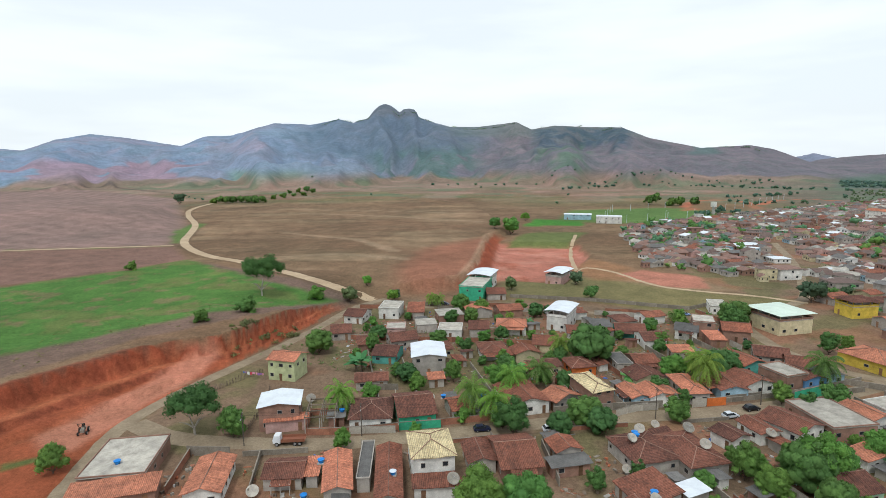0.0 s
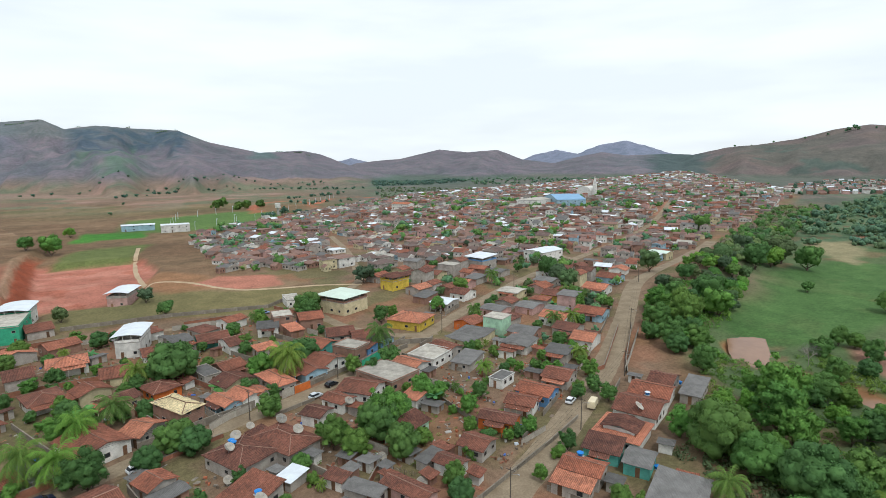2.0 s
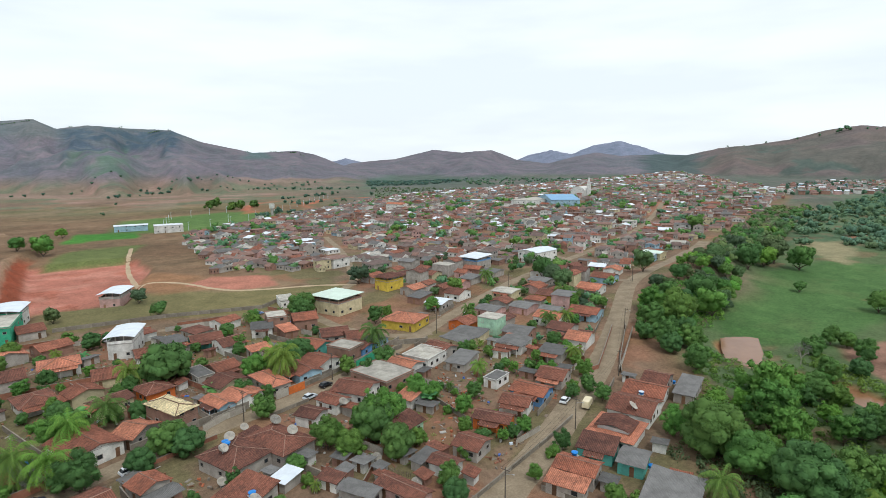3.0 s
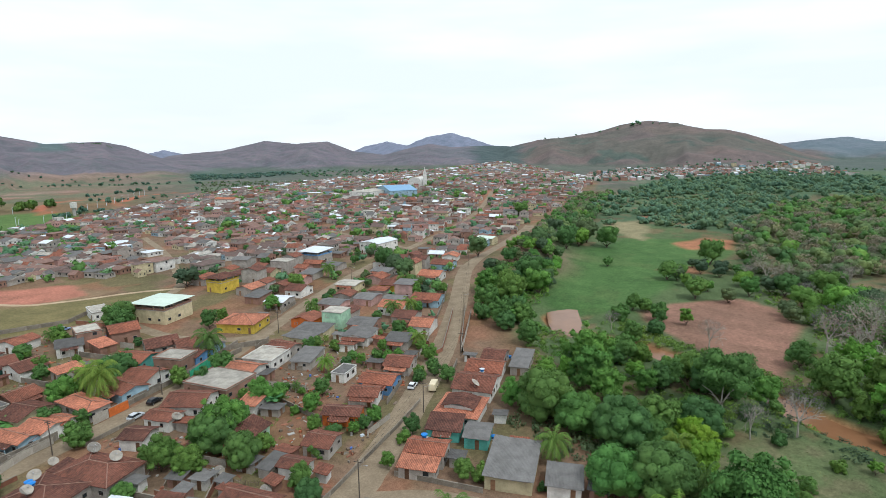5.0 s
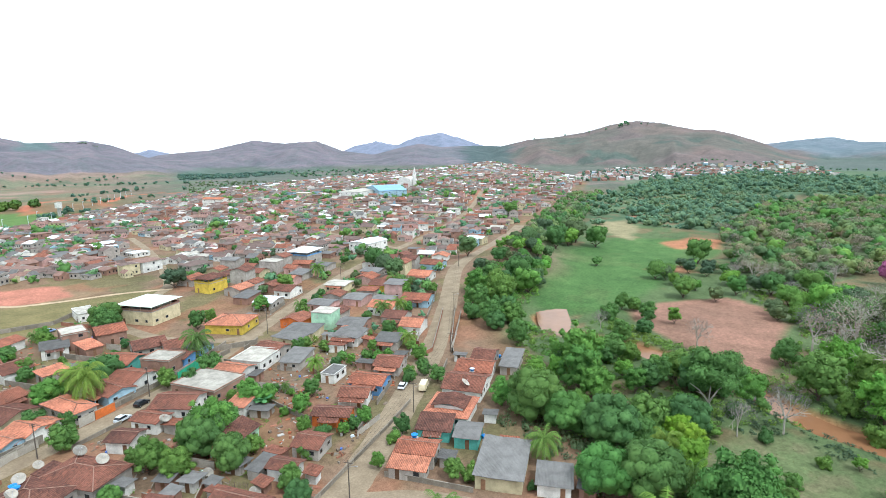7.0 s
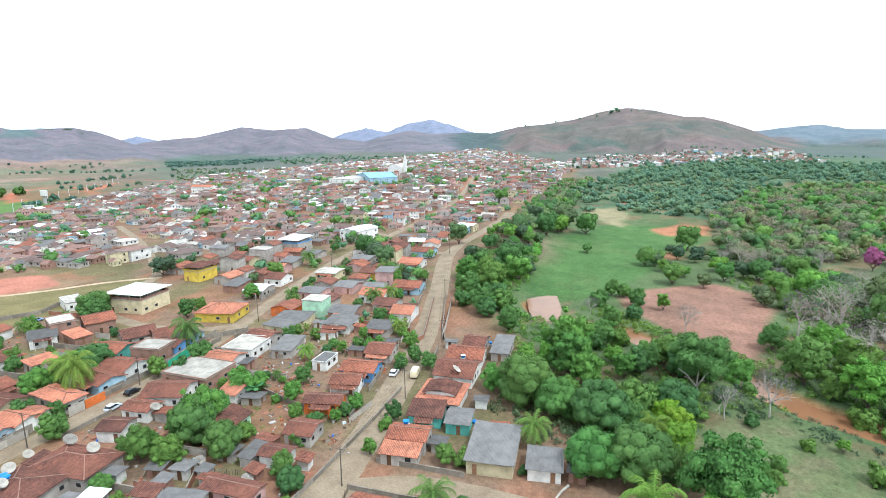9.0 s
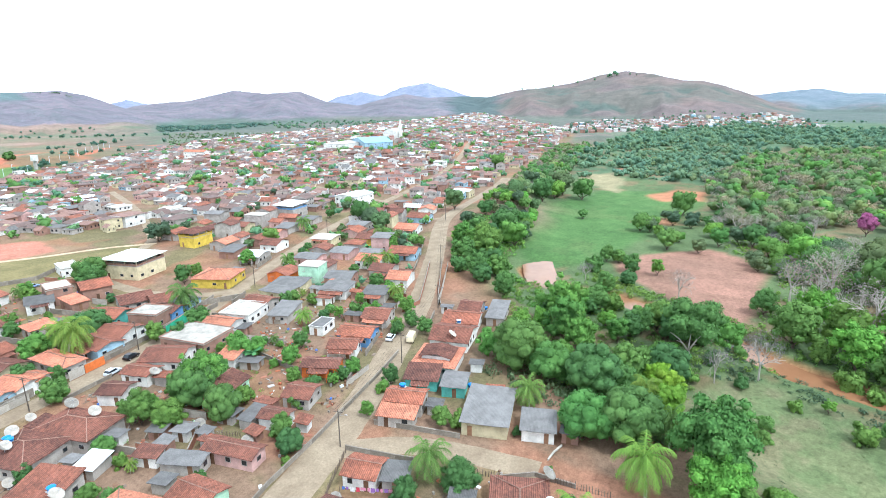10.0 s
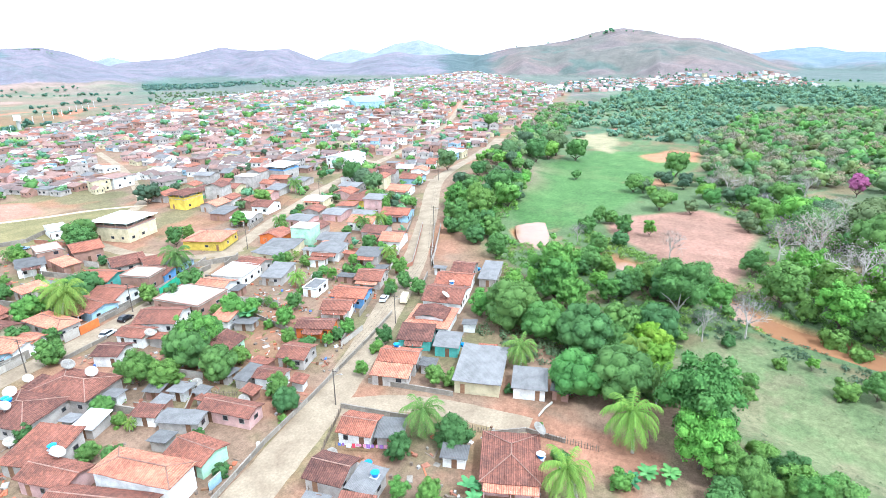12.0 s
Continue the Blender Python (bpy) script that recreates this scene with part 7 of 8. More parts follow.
def paddling_pool(x, y):
    t = empty("paddling_pool", pose(x, y, gz(x, y)), "round bright blue inflatable paddling pool in a yard", "paddling pool")
    vs, fs, n, m = [], [], 20, 8
    for i in range(n):
        a = 2 * math.pi * i / n
        for j in range(m):
            b = 2 * math.pi * j / m
            r = 1.15 + 0.2 * math.cos(b)
            vs.append((r * math.cos(a), r * math.sin(a), 0.22 + 0.2 * math.sin(b)))
    for i in range(n):
        for j in range(m):
            fs.append((i * m + j, ((i + 1) % n) * m + j, ((i + 1) % n) * m + (j + 1) % m, i * m + (j + 1) % m))
    part_mesh("rim_tube", mesh_of("rim_tube", vs, fs, surface("pool vinyl", (0.05, 0.45, 0.70), (0.04, 0.38, 0.6), 0.4, 2, 8, 0.002, 0.1), flat=False), t)
    bm = bmesh.new()
    bmesh.ops.create_circle(bm, cap_ends=True, segments=20, radius=1.1, matrix=Matrix.Translation((0, 0, 0.12)))
    part("water", bm, M_TANK, t)
    return t


def log_pile(x, y):
    t = empty("log", pose(x, y, gz(x, y) + 0.15, 0, 0, -10), "long pale felled log lying on the path", "log")
    bm = bmesh.new()
    tube(bm, (-2.6, 0, 0.05), (0, 0.15, 0.1), 0.17, 0.2, 9)
    tube(bm, (0, 0.15, 0.1), (2.4, -0.1, 0.08), 0.2, 0.24, 9)
    part("trunk", bm, M_PALEBARK, t)
    return t


def debris(x, y):
    """A heap of rubble and soil."""
    rnd = random.Random(int(x * 3 + y))
    t = empty("rubble_heap", pose(x, y, gz(x, y)), "small heap of broken rubble and planks", "rubble")
    for k in range(14):
        bm = bmesh.new()
        s = rnd.uniform(0.25, 0.7)
        bmesh.ops.create_icosphere(bm, subdivisions=1, radius=s)
        for v in bm.verts:
            v.co *= rnd.uniform(0.7, 1.2)
        part("lump", bm, rnd.choice([M_WALLRUN, M_BRICKWALL, M_WOOD, M_CONCRETE]), t, m=pose(rnd.gauss(0, 0.9), rnd.gauss(0, 0.9), s * 0.4) @ Matrix.Diagonal((1, 1, 0.6, 1)))
    return t


def church(x, y):
    t = empty("church", pose(x, y, gz(x, y), 0, 0, 284), "white church with a rounded roof and a pointed spire", "church")
    vs, fs, n = [], [], 10
    for yy in (-14, 14):
        vs += [(-9, yy, 0)] + [(-9 * math.cos(math.pi * k / n), yy, 8 + 6 * math.sin(math.pi * k / n)) for k in range(n + 1)] + [(9, yy, 0)]
    m = n + 3
    fs = [tuple(range(m))[::-1], tuple(range(m, 2 * m))] + [(i, i + 1, m + i + 1, m + i) for i in range(m - 1)]
    part_mesh("nave", mesh_of("nave", vs, fs, WALL["white"]), t)
    bm = bmesh.new()
    box(bm, 12, -8, 8, 4, 4, 16)
    tower = part("tower", bm, WALL["white"], t)
    bm = bmesh.new()
    bmesh.ops.create_cone(bm, cap_ends=True, segments=4, radius1=2.9, radius2=0.1, depth=11, matrix=Matrix.Translation((12, -8, 21.5)) @ Matrix.Rotation(radians(45), 4, "Z"))
    part("spire", bm, WALL["white"], tower)
    return t


def water_tower(x, y):
    t = empty("water_tower", pose(x, y, gz(x, y)), "white round water tower on a concrete shaft", "water tower")
    bm = bmesh.new()
    tube(bm, (0, 0, -0.5), (0, 0, 8), 1.6, 1.5, 14)
    part("shaft", bm, M_CONCRETE, t)
    bm = bmesh.new()
    tube(bm, (0, 0, 8), (0, 0, 13), 3.0, 3.0, 18)
    part("tank", bm, WALL["white"], t)
    return t




def street_walls(line, off, height, chance, seed, reach=(0, 400)):
    """Front walls along one side of a street, where no house stands in the way."""
    rnd = random.Random(seed)
    pts = resample(chaikin(line), 4.0)
    run = []
    for i, p in enumerate(pts[:-1]):
        d = (pts[i + 1] - p).normalized()
        q = p + Vector((-d.y, d.x)) * off
        free = all((q.x - a) ** 2 + (q.y - b) ** 2 > (c * 0.62 + 0.4) ** 2 for a, b, c in SITES) and reach[0] < q.length < reach[1]
        free = free and q.x > -44 and all(float(along(o, q.x, q.y)) > wd / 2 + 0.2 for o, wd in STREETS)
        if free and rnd.random() < chance:
            run.append((q.x, q.y))
        else:
            if len(run) > 1:
                k = rnd.random()
                boundary_wall(run, height * rnd.uniform(0.8, 1.2), M_WALLRUN if k < 0.5 else M_BRICKWALL if k < 0.8 else M_WHITEWALL,
                              "weathered grey block wall along a lot" if k < 0.5 else "raw brick lot wall" if k < 0.8 else "whitewashed front wall")
            run = []


street_walls(STREETS[2][0], 4.0, 1.5, 0.85, 61, (0, 230))
street_walls(STREETS[2][0], -4.3, 0.9, 0.5, 62, (0, 230))
street_walls(STREETS[0][0], 5.9, 1.3, 0.8, 63, (110, 260))
street_walls(STREETS[0][0], -5.9, 1.3, 0.8, 64, (95, 200))
street_walls(STREETS[5][0], 2.8, 1.5, 0.8, 65)
street_walls(STREETS[5][0], -2.8, 1.5, 0.7, 66)
for k in range(13):
    # lot lines running back from the street
    x0, y0 = -16 + k * 9.5, 128 + k * 1.2
    street_walls([(x0, y0), (x0 - 4.5, y0 + 20), (x0 - 9, y0 + 42)], 0.0, 1.6, 0.85, 70 + k)
for k in range(8):
    x0, y0 = 52 + k * 11.0, 82 + k * 3.6
    street_walls([(x0, y0), (x0 - 4, y0 + 18), (x0 - 8, y0 + 34)], 0.0, 1.5, 0.8, 90 + k)

bpy.context.view_layer.update()
def light_post(x, y, h):
    t = empty("light_post", pose(x, y, gz(x, y)), "tall white concrete light post in the fields", "light post", "light posts in the fields")
    bm = bmesh.new()
    tube(bm, (0, 0, -0.5), (0, 0, h), 0.22, 0.14)
    part("pole", bm, M_TANKWHITE, t)
    bm = bmesh.new()
    box(bm, 0.5, 0, h - 0.1, 1.2, 0.3, 0.16)
    part("lamp_arm", bm, M_TANKWHITE, t)
    return t


for line, gap in (([(221, 547), (260, 570), (296, 599), (399, 697), (472, 767)], 24), ([(160, 545), (190, 620), (262, 652)], 26), ([(519, 646), (615, 697), (741, 764)], 30), ([(170, 510), (260, 545)], 22)):
    for p in resample(line, gap):
        light_post(p.x, p.y, 7.5)

DEPS = bpy.context.evaluated_depsgraph_get()
boundary_wall([(35.8, 57.3), (42.6, 58.5), (54.0, 60.7), (66.2, 62.0), (81.3, 64.0), (91.6, 65.3), (104.7, 67.6)], 0.9, M_WALLRUN, "low mossy grey wall along the main street")
boundary_wall([(85.8, 69.0), (94.5, 69.3)], 1.2, M_WHITEWALL, "short whitewashed wall beside the street")
boundary_wall([(76.5, 55.5), (78.1, 47.8), (79.7, 38.7)], 1.0, M_WALLRUN, "weathered grey block wall along a lot")
boundary_wall([(179.8, 94.8), (145.6, 78.2), (136.7, 72.7)], 1.3, M_WALLRUN, "weathered grey block wall along a lot")
boundary_wall([(174.5, 97.3), (150.8, 86.4), (136.4, 79.9), (128.1, 80.9)], 1.3, M_BRICKWALL, "raw brick lot wall")
boundary_wall([(67.5, 55.4), (69.2, 46.0), (70.0, 42.8)], 1.0, M_WALLRUN, "weathered grey block wall along a lot")
boundary_wall([(72.5, 28.0), (75.8, 23.2), (75.9, 16.4)], 0.8, M_WALLRUN, "weathered grey block wall along a lot")
boundary_wall([(-21.3, 114.4), (-11.1, 114.7)], 1.6, M_WHITEWALL, "whitewashed patterned front wall")
boundary_wall([(-10.5, 115.7), (-1.0, 116.9)], 1.9, M_TEALWALL, "bright green painted front wall")
boundary_wall([(40.0, 121.4), (49.7, 126.0)], 1.7, M_WHITEWALL, "cream front wall with arches")
boundary_wall([(69.4, 128.8), (79.2, 130.9)], 1.6, M_WALLRUN, "weathered grey block wall along a lot")
boundary_wall([(86.2, 128.5), (96.1, 132.3)], 2.8, M_TEALWALL, "tall bright green screen wall on the street")
boundary_wall([(95.7, 131.6), (107.8, 134.1)], 1.4, M_WALLRUN, "weathered grey block wall along a lot")
boundary_wall([(59.9, 126.0), (63.6, 126.6)], 2.1, M_WHITEWALL, "whitewashed front wall")
boundary_wall([(63.8, 126.6), (68.7, 127.3)], 2.1, WALL["orange"], "bright orange garage front on the street")
boundary_wall([(42.2, 60.2), (44.6, 60.4)], 1.7, WALL["sky"], "light blue gate wall beside the street")
boundary_wall([(-53.4, 105.8), (-44.3, 105.3)], 2.0, M_WALLRUN, "weathered grey block wall along a lot")
boundary_wall([(-51.2, 92.2), (-52.8, 105.8)], 1.6, M_BRICKWALL, "raw brick lot wall")
boundary_wall([(-41.7, 105.2), (-28.6, 106.6)], 1.1, M_WALLRUN, "weathered grey block wall along a lot")
boundary_wall([(-35.7, 91.3), (-38.1, 105.6)], 1.4, M_WALLRUN, "weathered grey block wall along a lot")
boundary_wall([(9.8, 111.3), (12.7, 96.0)], 1.8, M_WALLRUN, "weathered grey block wall along a lot")
boundary_wall([(20.2, 107.9), (21.0, 93.7)], 1.8, M_WALLRUN, "weathered grey block wall along a lot")
boundary_wall([(-38.8, 180.4), (-8.8, 177.2), (13.7, 174.9), (32.6, 171.1)], 1.7, M_BRICKWALL, "raw brick lot wall")
boundary_wall([(-23.2, 138.1), (-12.3, 137.9)], 1.6, M_WALLRUN, "weathered grey block wall along a lot")
boundary_wall([(-12.8, 134.4), (-10.4, 114.9)], 1.7, M_BRICKWALL, "raw brick lot wall")
boundary_wall([(35.3, 150.7), (29.2, 157.6)], 1.8, M_BRICKWALL, "raw brick lot wall")
boundary_wall([(-16.0, 96.4), (-17.8, 108.9)], 1.6, M_WALLRUN, "weathered grey block wall along a lot")
boundary_wall([(30.5, 148.7), (32.5, 135.1), (32.9, 130.1)], 1.6, M_BRICKWALL, "raw brick lot wall")
boundary_wall([(42.5, 130.6), (43.3, 123.8), (51.3, 125.0)], 1.6, M_WHITEWALL, "cream front wall with arches")
boundary_wall([(88.9, 101.0), (86.1, 84.1), (86.8, 76.0), (89.6, 75.1)], 1.2, M_WALLRUN, "weathered grey block wall along a lot")
boundary_wall([(73.2, 116.4), (69.1, 100.6)], 1.5, M_BRICKWALL, "raw brick lot wall")
boundary_wall([(137.6, 108.5), (140.0, 94.8), (138.7, 85.9)], 1.5, M_BRICKWALL, "raw brick lot wall")
boundary_wall([(99.9, 161.0), (104.0, 140.2), (116.8, 132.3)], 1.6, M_WALLRUN, "weathered grey block wall along a lot")
boundary_wall([(28.7, 235.4), (64.2, 226.4), (97.1, 212.1), (115.8, 223.2)], 1.4, M_WALLRUN, "weathered grey block wall along a lot")
boundary_wall([(98.0, 208.8), (102.9, 189.9)], 1.4, M_BRICKWALL, "raw brick lot wall")
boundary_wall([(47.0, 97.9), (49.5, 87.1), (46.2, 83.2)], 1.5, M_WALLRUN, "weathered grey block wall along a lot")
boundary_wall([(53.5, 78.9), (58.5, 82.6)], 1.5, M_BRICKWALL, "raw brick lot wall")
dish(50.5, 107.5)
dish(40.2, 106.8)
dish(36.9, 102.2)
dish(67.7, 107.4)
dish(34.8, 83.5)
dish(60.6, 72.1)
dish(55.9, 48.5)
dish(72.5, 20.0)
dish(120.4, 93.7)
dish(112.3, 56.7)
dish(50.5, 99.8)
dish(60.7, 84.5)
dish(-35.0, 91.5)
dish(-23.2, 125.5)
dish(-18.3, 127.3)
dish(1.3, 90.6)
dish(3.9, 88.9)
dish(12.9, 128.7)
dish(37.1, 102.3)
dish(34.7, 97.7)
dish(50.6, 107.6)
dish(67.9, 107.3)
dish(65.8, 140.0)
dish(69.4, 141.5)
dish(73.7, 142.6)
dish(79.6, 142.5)
dish(-3.5, 130.4)
dish(-33.7, 131.0)
dish(46.9, 115.6)
water_tank(35.5, 86.1)
water_tank(38.8, 105.7)
water_tank(57.1, 42.4)
water_tank(53.2, 38.4)
water_tank(67.5, 18.1)
water_tank(85.9, 54.7)
water_tank(141.2, 60.1)
water_tank(122.6, 59.8)
water_tank(97.6, 44.8)
water_tank(-62.5, 97.2)
water_tank(-43.7, 159.0)
water_tank(-42.0, 158.0)
water_tank(-23.7, 97.2)
water_tank(-9.6, 92.5)
water_tank(-13.6, 128.7)
water_tank(-0.4, 126.8)
water_tank(-24.0, 120.7)
water_tank(9.2, 126.0)
water_tank(20.6, 202.1)
water_tank(38.5, 103.9)
water_tank(35.3, 85.2)
water_tank(-25.6, 90.8)
car(8.2, 115.0, 8, 'navy')
car(23.5, 114.7, 8, 'white')
car(73.3, 124.2, 12, 'black')
car(66.4, 120.5, 12, 'silver')
car(110.7, 73.7, 15, 'white')
car(149.3, 145.4, 24, 'white')
car(216.0, 150.4, 24, 'silver')
car(0.2, 223.3, 350, 'navy')
car(92.0, 204.4, 0, 'sky')
truck(-33.4, 110.1, 4)
van(112.4, 68.5, 20)
MAIN_POLES.append((67.8, 56.8))
MAIN_POLES.append((100.6, 64.1))
MAIN_POLES.append((135.5, 73.0))
MAIN_POLES.append((176.3, 93.5))
MAIN_POLES.append((239.0, 123.9))
SIDE_POLES.append((-42.9, 109.3))
SIDE_POLES.append((-18.4, 113.3))
SIDE_POLES.append((15.9, 114.5))
SIDE_POLES.append((48.8, 120.1))
SIDE_POLES.append((77.1, 127.0))
SIDE_POLES.append((125.7, 137.1))
SIDE_POLES.append((194.4, 162.1))
fence([(-65.3, 131.3), (-60.5, 138.9), (-55.1, 147.2), (-52.2, 150.5)], 1.5)
fence([(-19.2, 187.3), (-6.2, 184.4)], 1.4)
fence([(47.7, 46.5), (57.8, 51.4), (66.7, 54.8)], 1.2)
fence([(71.6, 35.0), (72.4, 29.0)], 1.2)
fence([(75.6, 20.2), (76.2, 11.0)], 1.2)
fence([(-46.4, 138.6), (-44.4, 128.4), (-44.5, 116.8)], 1.3)
fence([(59.8, 84.2), (59.7, 80.2), (62.0, 75.4)], 1.1)
clothesline([(-57.0, 147.3), (-49.8, 145.5)])
clothesline([(57.5, 48.9), (60.7, 40.7)])
unfinished_building(-28.2, 119.0, 5, 6.4, 9.5)
paddling_pool(33.8, 77.9)
log_pile(83.3, 22.0)
tractor(-81.1, 115.4, 20)
debris(-46.1, 151.7)
debris(22.7, 133.0)
debris(29.1, 136.4)
church(619.8, 396.6)
water_tower(283.5, 578.7)

pole_line(MAIN_POLES)
pole_line(SIDE_POLES)

# ---- trees and garden plants ----
plant("bush", 85.3, -12.1, 2.8)
plant("bush", 81.6, -15.5, 3.5)
plant("bush", 78.5, -21.2, 4.1)
plant("bush", 71.3, -7.4, 3.8)
plant("mid", 74.5, -10.7, 3.8)
plant("light", 76.2, -17.5, 3.3)
plant("mid", 156.7, -3.6, 4.8)
plant("mid", 156.6, 13.9, 5.1)
plant("bush", 148.6, -6.9, 2.3)
plant("bush", 140.3, -0.7, 2.2)
plant("mid", 146.9, 19.9, 4.2)
plant("mango", 111.5, 38.6, 7.6)
plant("mango", 108.0, 30.5, 5.0)
plant("mid", 114.0, 47.5, 3.6)
plant("mango", 107.0, 21.0, 6.4)
plant("mango", 89.8, 18.2, 5.6)
plant("mango", 91.8, 11.2, 6.2)
plant("mid", 120.5, 15.5, 6.2)
plant("mango", 125.0, 8.0, 5.4)
plant("bamboo", 113.6, 7.0, 4.6)
plant("bamboo", 104.0, 5.4, 4.4)
plant("bamboo", 119.5, 9.5, 4.0)
plant("shade", 140.5, 4.0, 9.2)
plant("mango", 150.8, 8.7, 5.0)
plant("light", 86.6, -2.4, 8.0)
plant("light", 95.5, -4.2, 5.2)
plant("light", 79.0, -3.6, 5.6)
plant("mid", 77.0, -7.1, 3.9)
plant("palm", 94.6, 30.6, 3.4)
plant("palm", 68.6, 38.6, 3.6)
plant("palm", 78.4, 6.2, 4.3)
plant("palm", 64.2, 11.6, 4.0)
plant("palm", 93.4, 4.4, 3.3)
plant("palm", 106.4, 11.6, 3.3)
plant("banana", 59.0, 26.2, 2.1)
plant("banana", 57.0, 24.6, 1.8)
plant("banana", 73.0, 3.4, 2.0)
plant("banana", 74.6, 0.2, 1.9)
plant("banana", 71.0, 5.4, 1.7)
plant("mid", 67.0, 32.7, 3.3)
plant("mid", 60.5, 38.9, 2.5)
plant("light", 52.9, 34.3, 2.1)
plant("mid", 54.4, 30.2, 2.3)
plant("mid", 159.7, -19.1, 8.0)
plant("light", 174.3, -25.5, 6.4)
plant("mid", 163.3, -30.8, 7.2)
plant("light", 150.9, -31.4, 6.7)
plant("bare", 136.2, -10.8, 5.1)
plant("bare", 130.2, -1.8, 3.8)
plant("bare", 178.7, -23.4, 8.8)
plant("bare", 196.9, -30.9, 8.4)
plant("bare", 167.4, -36.0, 9.1)
plant("bare", 197.1, -20.7, 7.5)
plant("bare", 131.1, -40.3, 3.9)
plant("mid", 182.2, -13.0, 4.3)
plant("mid", 248.3, 8.7, 4.2)
plant("light", 208.8, 20.4, 3.1)
plant("bare", 184.6, 10.8, 4.7)
plant("mango", 280.0, 37.0, 6.4)
plant("mango", 249.2, 21.3, 6.5)
plant("mango", 296.5, 69.5, 3.8)
plant("mango", 328.0, 22.1, 8.6)
plant("mango", 236.0, 91.0, 9.0)
plant("mango", 224.0, 82.0, 7.6)
plant("mango", 204.0, 86.0, 6.9)
plant("mid", 195.5, 82.8, 7.6)
plant("mid", 183.2, 86.8, 5.6)
plant("light", 205.4, 100.0, 4.3)
plant("mid", 175.5, 69.9, 5.2)
plant("mid", 166.3, 74.5, 5.1)
plant("bush", 170.9, 83.3, 4.5)
plant("mid", 154.5, 59.5, 4.6)
plant("light", 142.0, 37.5, 7.8)
plant("light", 130.0, 30.0, 5.6)
plant("light", 134.5, 34.5, 6.0)
plant("mid", 164.5, 33.2, 4.7)
plant("mid", 184.2, 33.9, 4.4)
plant("light", 151.7, 35.3, 4.4)
plant("mango", 352.0, 84.0, 8.6)
plant("mid", 360.0, 99.0, 9.2)
plant("light", 340.0, 98.0, 7.5)
plant("mango", 317.1, 98.7, 8.3)
plant("mid", 299.1, 109.6, 6.6)
plant("mango", 450.1, 181.3, 8.0)
plant("mid", 349.7, 116.7, 7.6)
plant("mid", 184.8, 120.9, 3.7)
plant("palm", 163.6, 110.8, 3.3)
plant("palm", 158.4, 113.5, 3.3)
plant("palm", 135.7, 87.3, 2.8)
plant("mid", 127.9, 95.7, 2.1)
plant("mid", 121.1, 88.9, 2.0)
plant("mid", 120.1, 73.2, 2.5)
plant("mid", 114.1, 74.0, 2.1)
plant("mid", 117.9, 67.5, 2.7)
plant("mid", 105.5, 56.7, 1.4)
plant("mid", 91.2, 61.1, 2.5)
plant("mid", 78.2, 58.2, 1.9)
plant("mango", 62.4, 63.5, 2.8)
plant("bush", 59.8, 62.2, 1.1)
plant("mid", 81.9, 43.6, 2.5)
plant("bush", 83.2, 40.6, 2.2)
plant("mid", 194.4, 113.1, 2.4)
plant("mid", 220.8, 156.9, 5.7)
plant("mango", 237.7, 174.1, 4.3)
plant("mid", 106.9, -10.3, 2.5)
plant("light", 126.6, -23.3, 1.5)
plant("bush", 130.6, -7.2, 2.1)
plant("bush", 114.1, -11.5, 2.1)
plant("bush", 124.7, -17.1, 1.7)
plant("bush", 117.1, -27.9, 2.8)
plant("mid", 118.9, -33.2, 3.4)
plant("mid", 146.4, -38.4, 6.6)
plant("light", 166.6, -44.1, 7.4)
plant("mango", 208.3, -47.9, 9.0)
plant("mid", 236.3, -49.5, 9.1)
plant("bush", 78.6, -16.6, 4.0)
plant("mid", 153.1, -24.4, 3.1)
plant("bush", 143.5, -29.2, 3.9)
plant("bush", 139.3, -34.1, 3.2)
plant("bush", 138.7, 11.2, 3.1)
plant("mid", 110.0, 15.8, 4.4)
plant("light", 67.5, 92.7, 5.7)
plant("mango", 64.6, 82.6, 4.1)
plant("mid", 57.4, 89.0, 3.7)
plant("mid", 39.0, 76.3, 2.5)
plant("mid", 38.3, 82.3, 2.0)
plant("bush", 35.0, 91.2, 1.9)
plant("mango", 65.4, 92.2, 5.1)
plant("mid", 53.2, 119.2, 3.2)
plant("mid", 81.5, 80.0, 2.1)
plant("mid", 65.1, 68.1, 2.7)
plant("bush", 85.4, 29.8, 1.1)
plant("mid", 76.9, 21.1, 1.0)
plant("bush", 70.7, 16.0, 1.9)
plant("bush", 69.7, 6.5, 2.2)
plant("mid", 49.3, 70.7, 1.5)
plant("mid", 14.9, 113.1, 4.4)
plant("palm", 7.6, 120.5, 4.5)
plant("palm", 10.8, 120.3, 4.5)
plant("mid", 14.5, 137.0, 4.0)
plant("mid", 6.8, 133.4, 2.1)
plant("palm", 18.1, 131.2, 3.8)
plant("mango", 25.0, 112.7, 2.9)
plant("mango", 72.5, 95.2, 4.3)
plant("mid", 56.1, 95.3, 3.8)
plant("mango", 42.9, 155.0, 6.9)
plant("mid", 87.7, 86.6, 2.8)
plant("mid", 85.5, 101.5, 3.8)
plant("mid", 87.7, 97.5, 2.9)
plant("banana", 85.5, 96.1, 2.9)
plant("mid", 70.9, 83.5, 2.3)
plant("bush", 74.5, 72.8, 2.2)
plant("bush", 87.4, 60.6, 2.0)
plant("mid", 116.0, 74.8, 2.1)
plant("mid", 128.0, 79.2, 3.0)
plant("mid", 121.2, 108.6, 2.1)
plant("mid", 141.9, 99.4, 3.0)
plant("bush", 93.0, 72.2, 1.9)
plant("mid", 152.1, 221.9, 6.2)
plant("mango", 172.8, 175.7, 4.7)
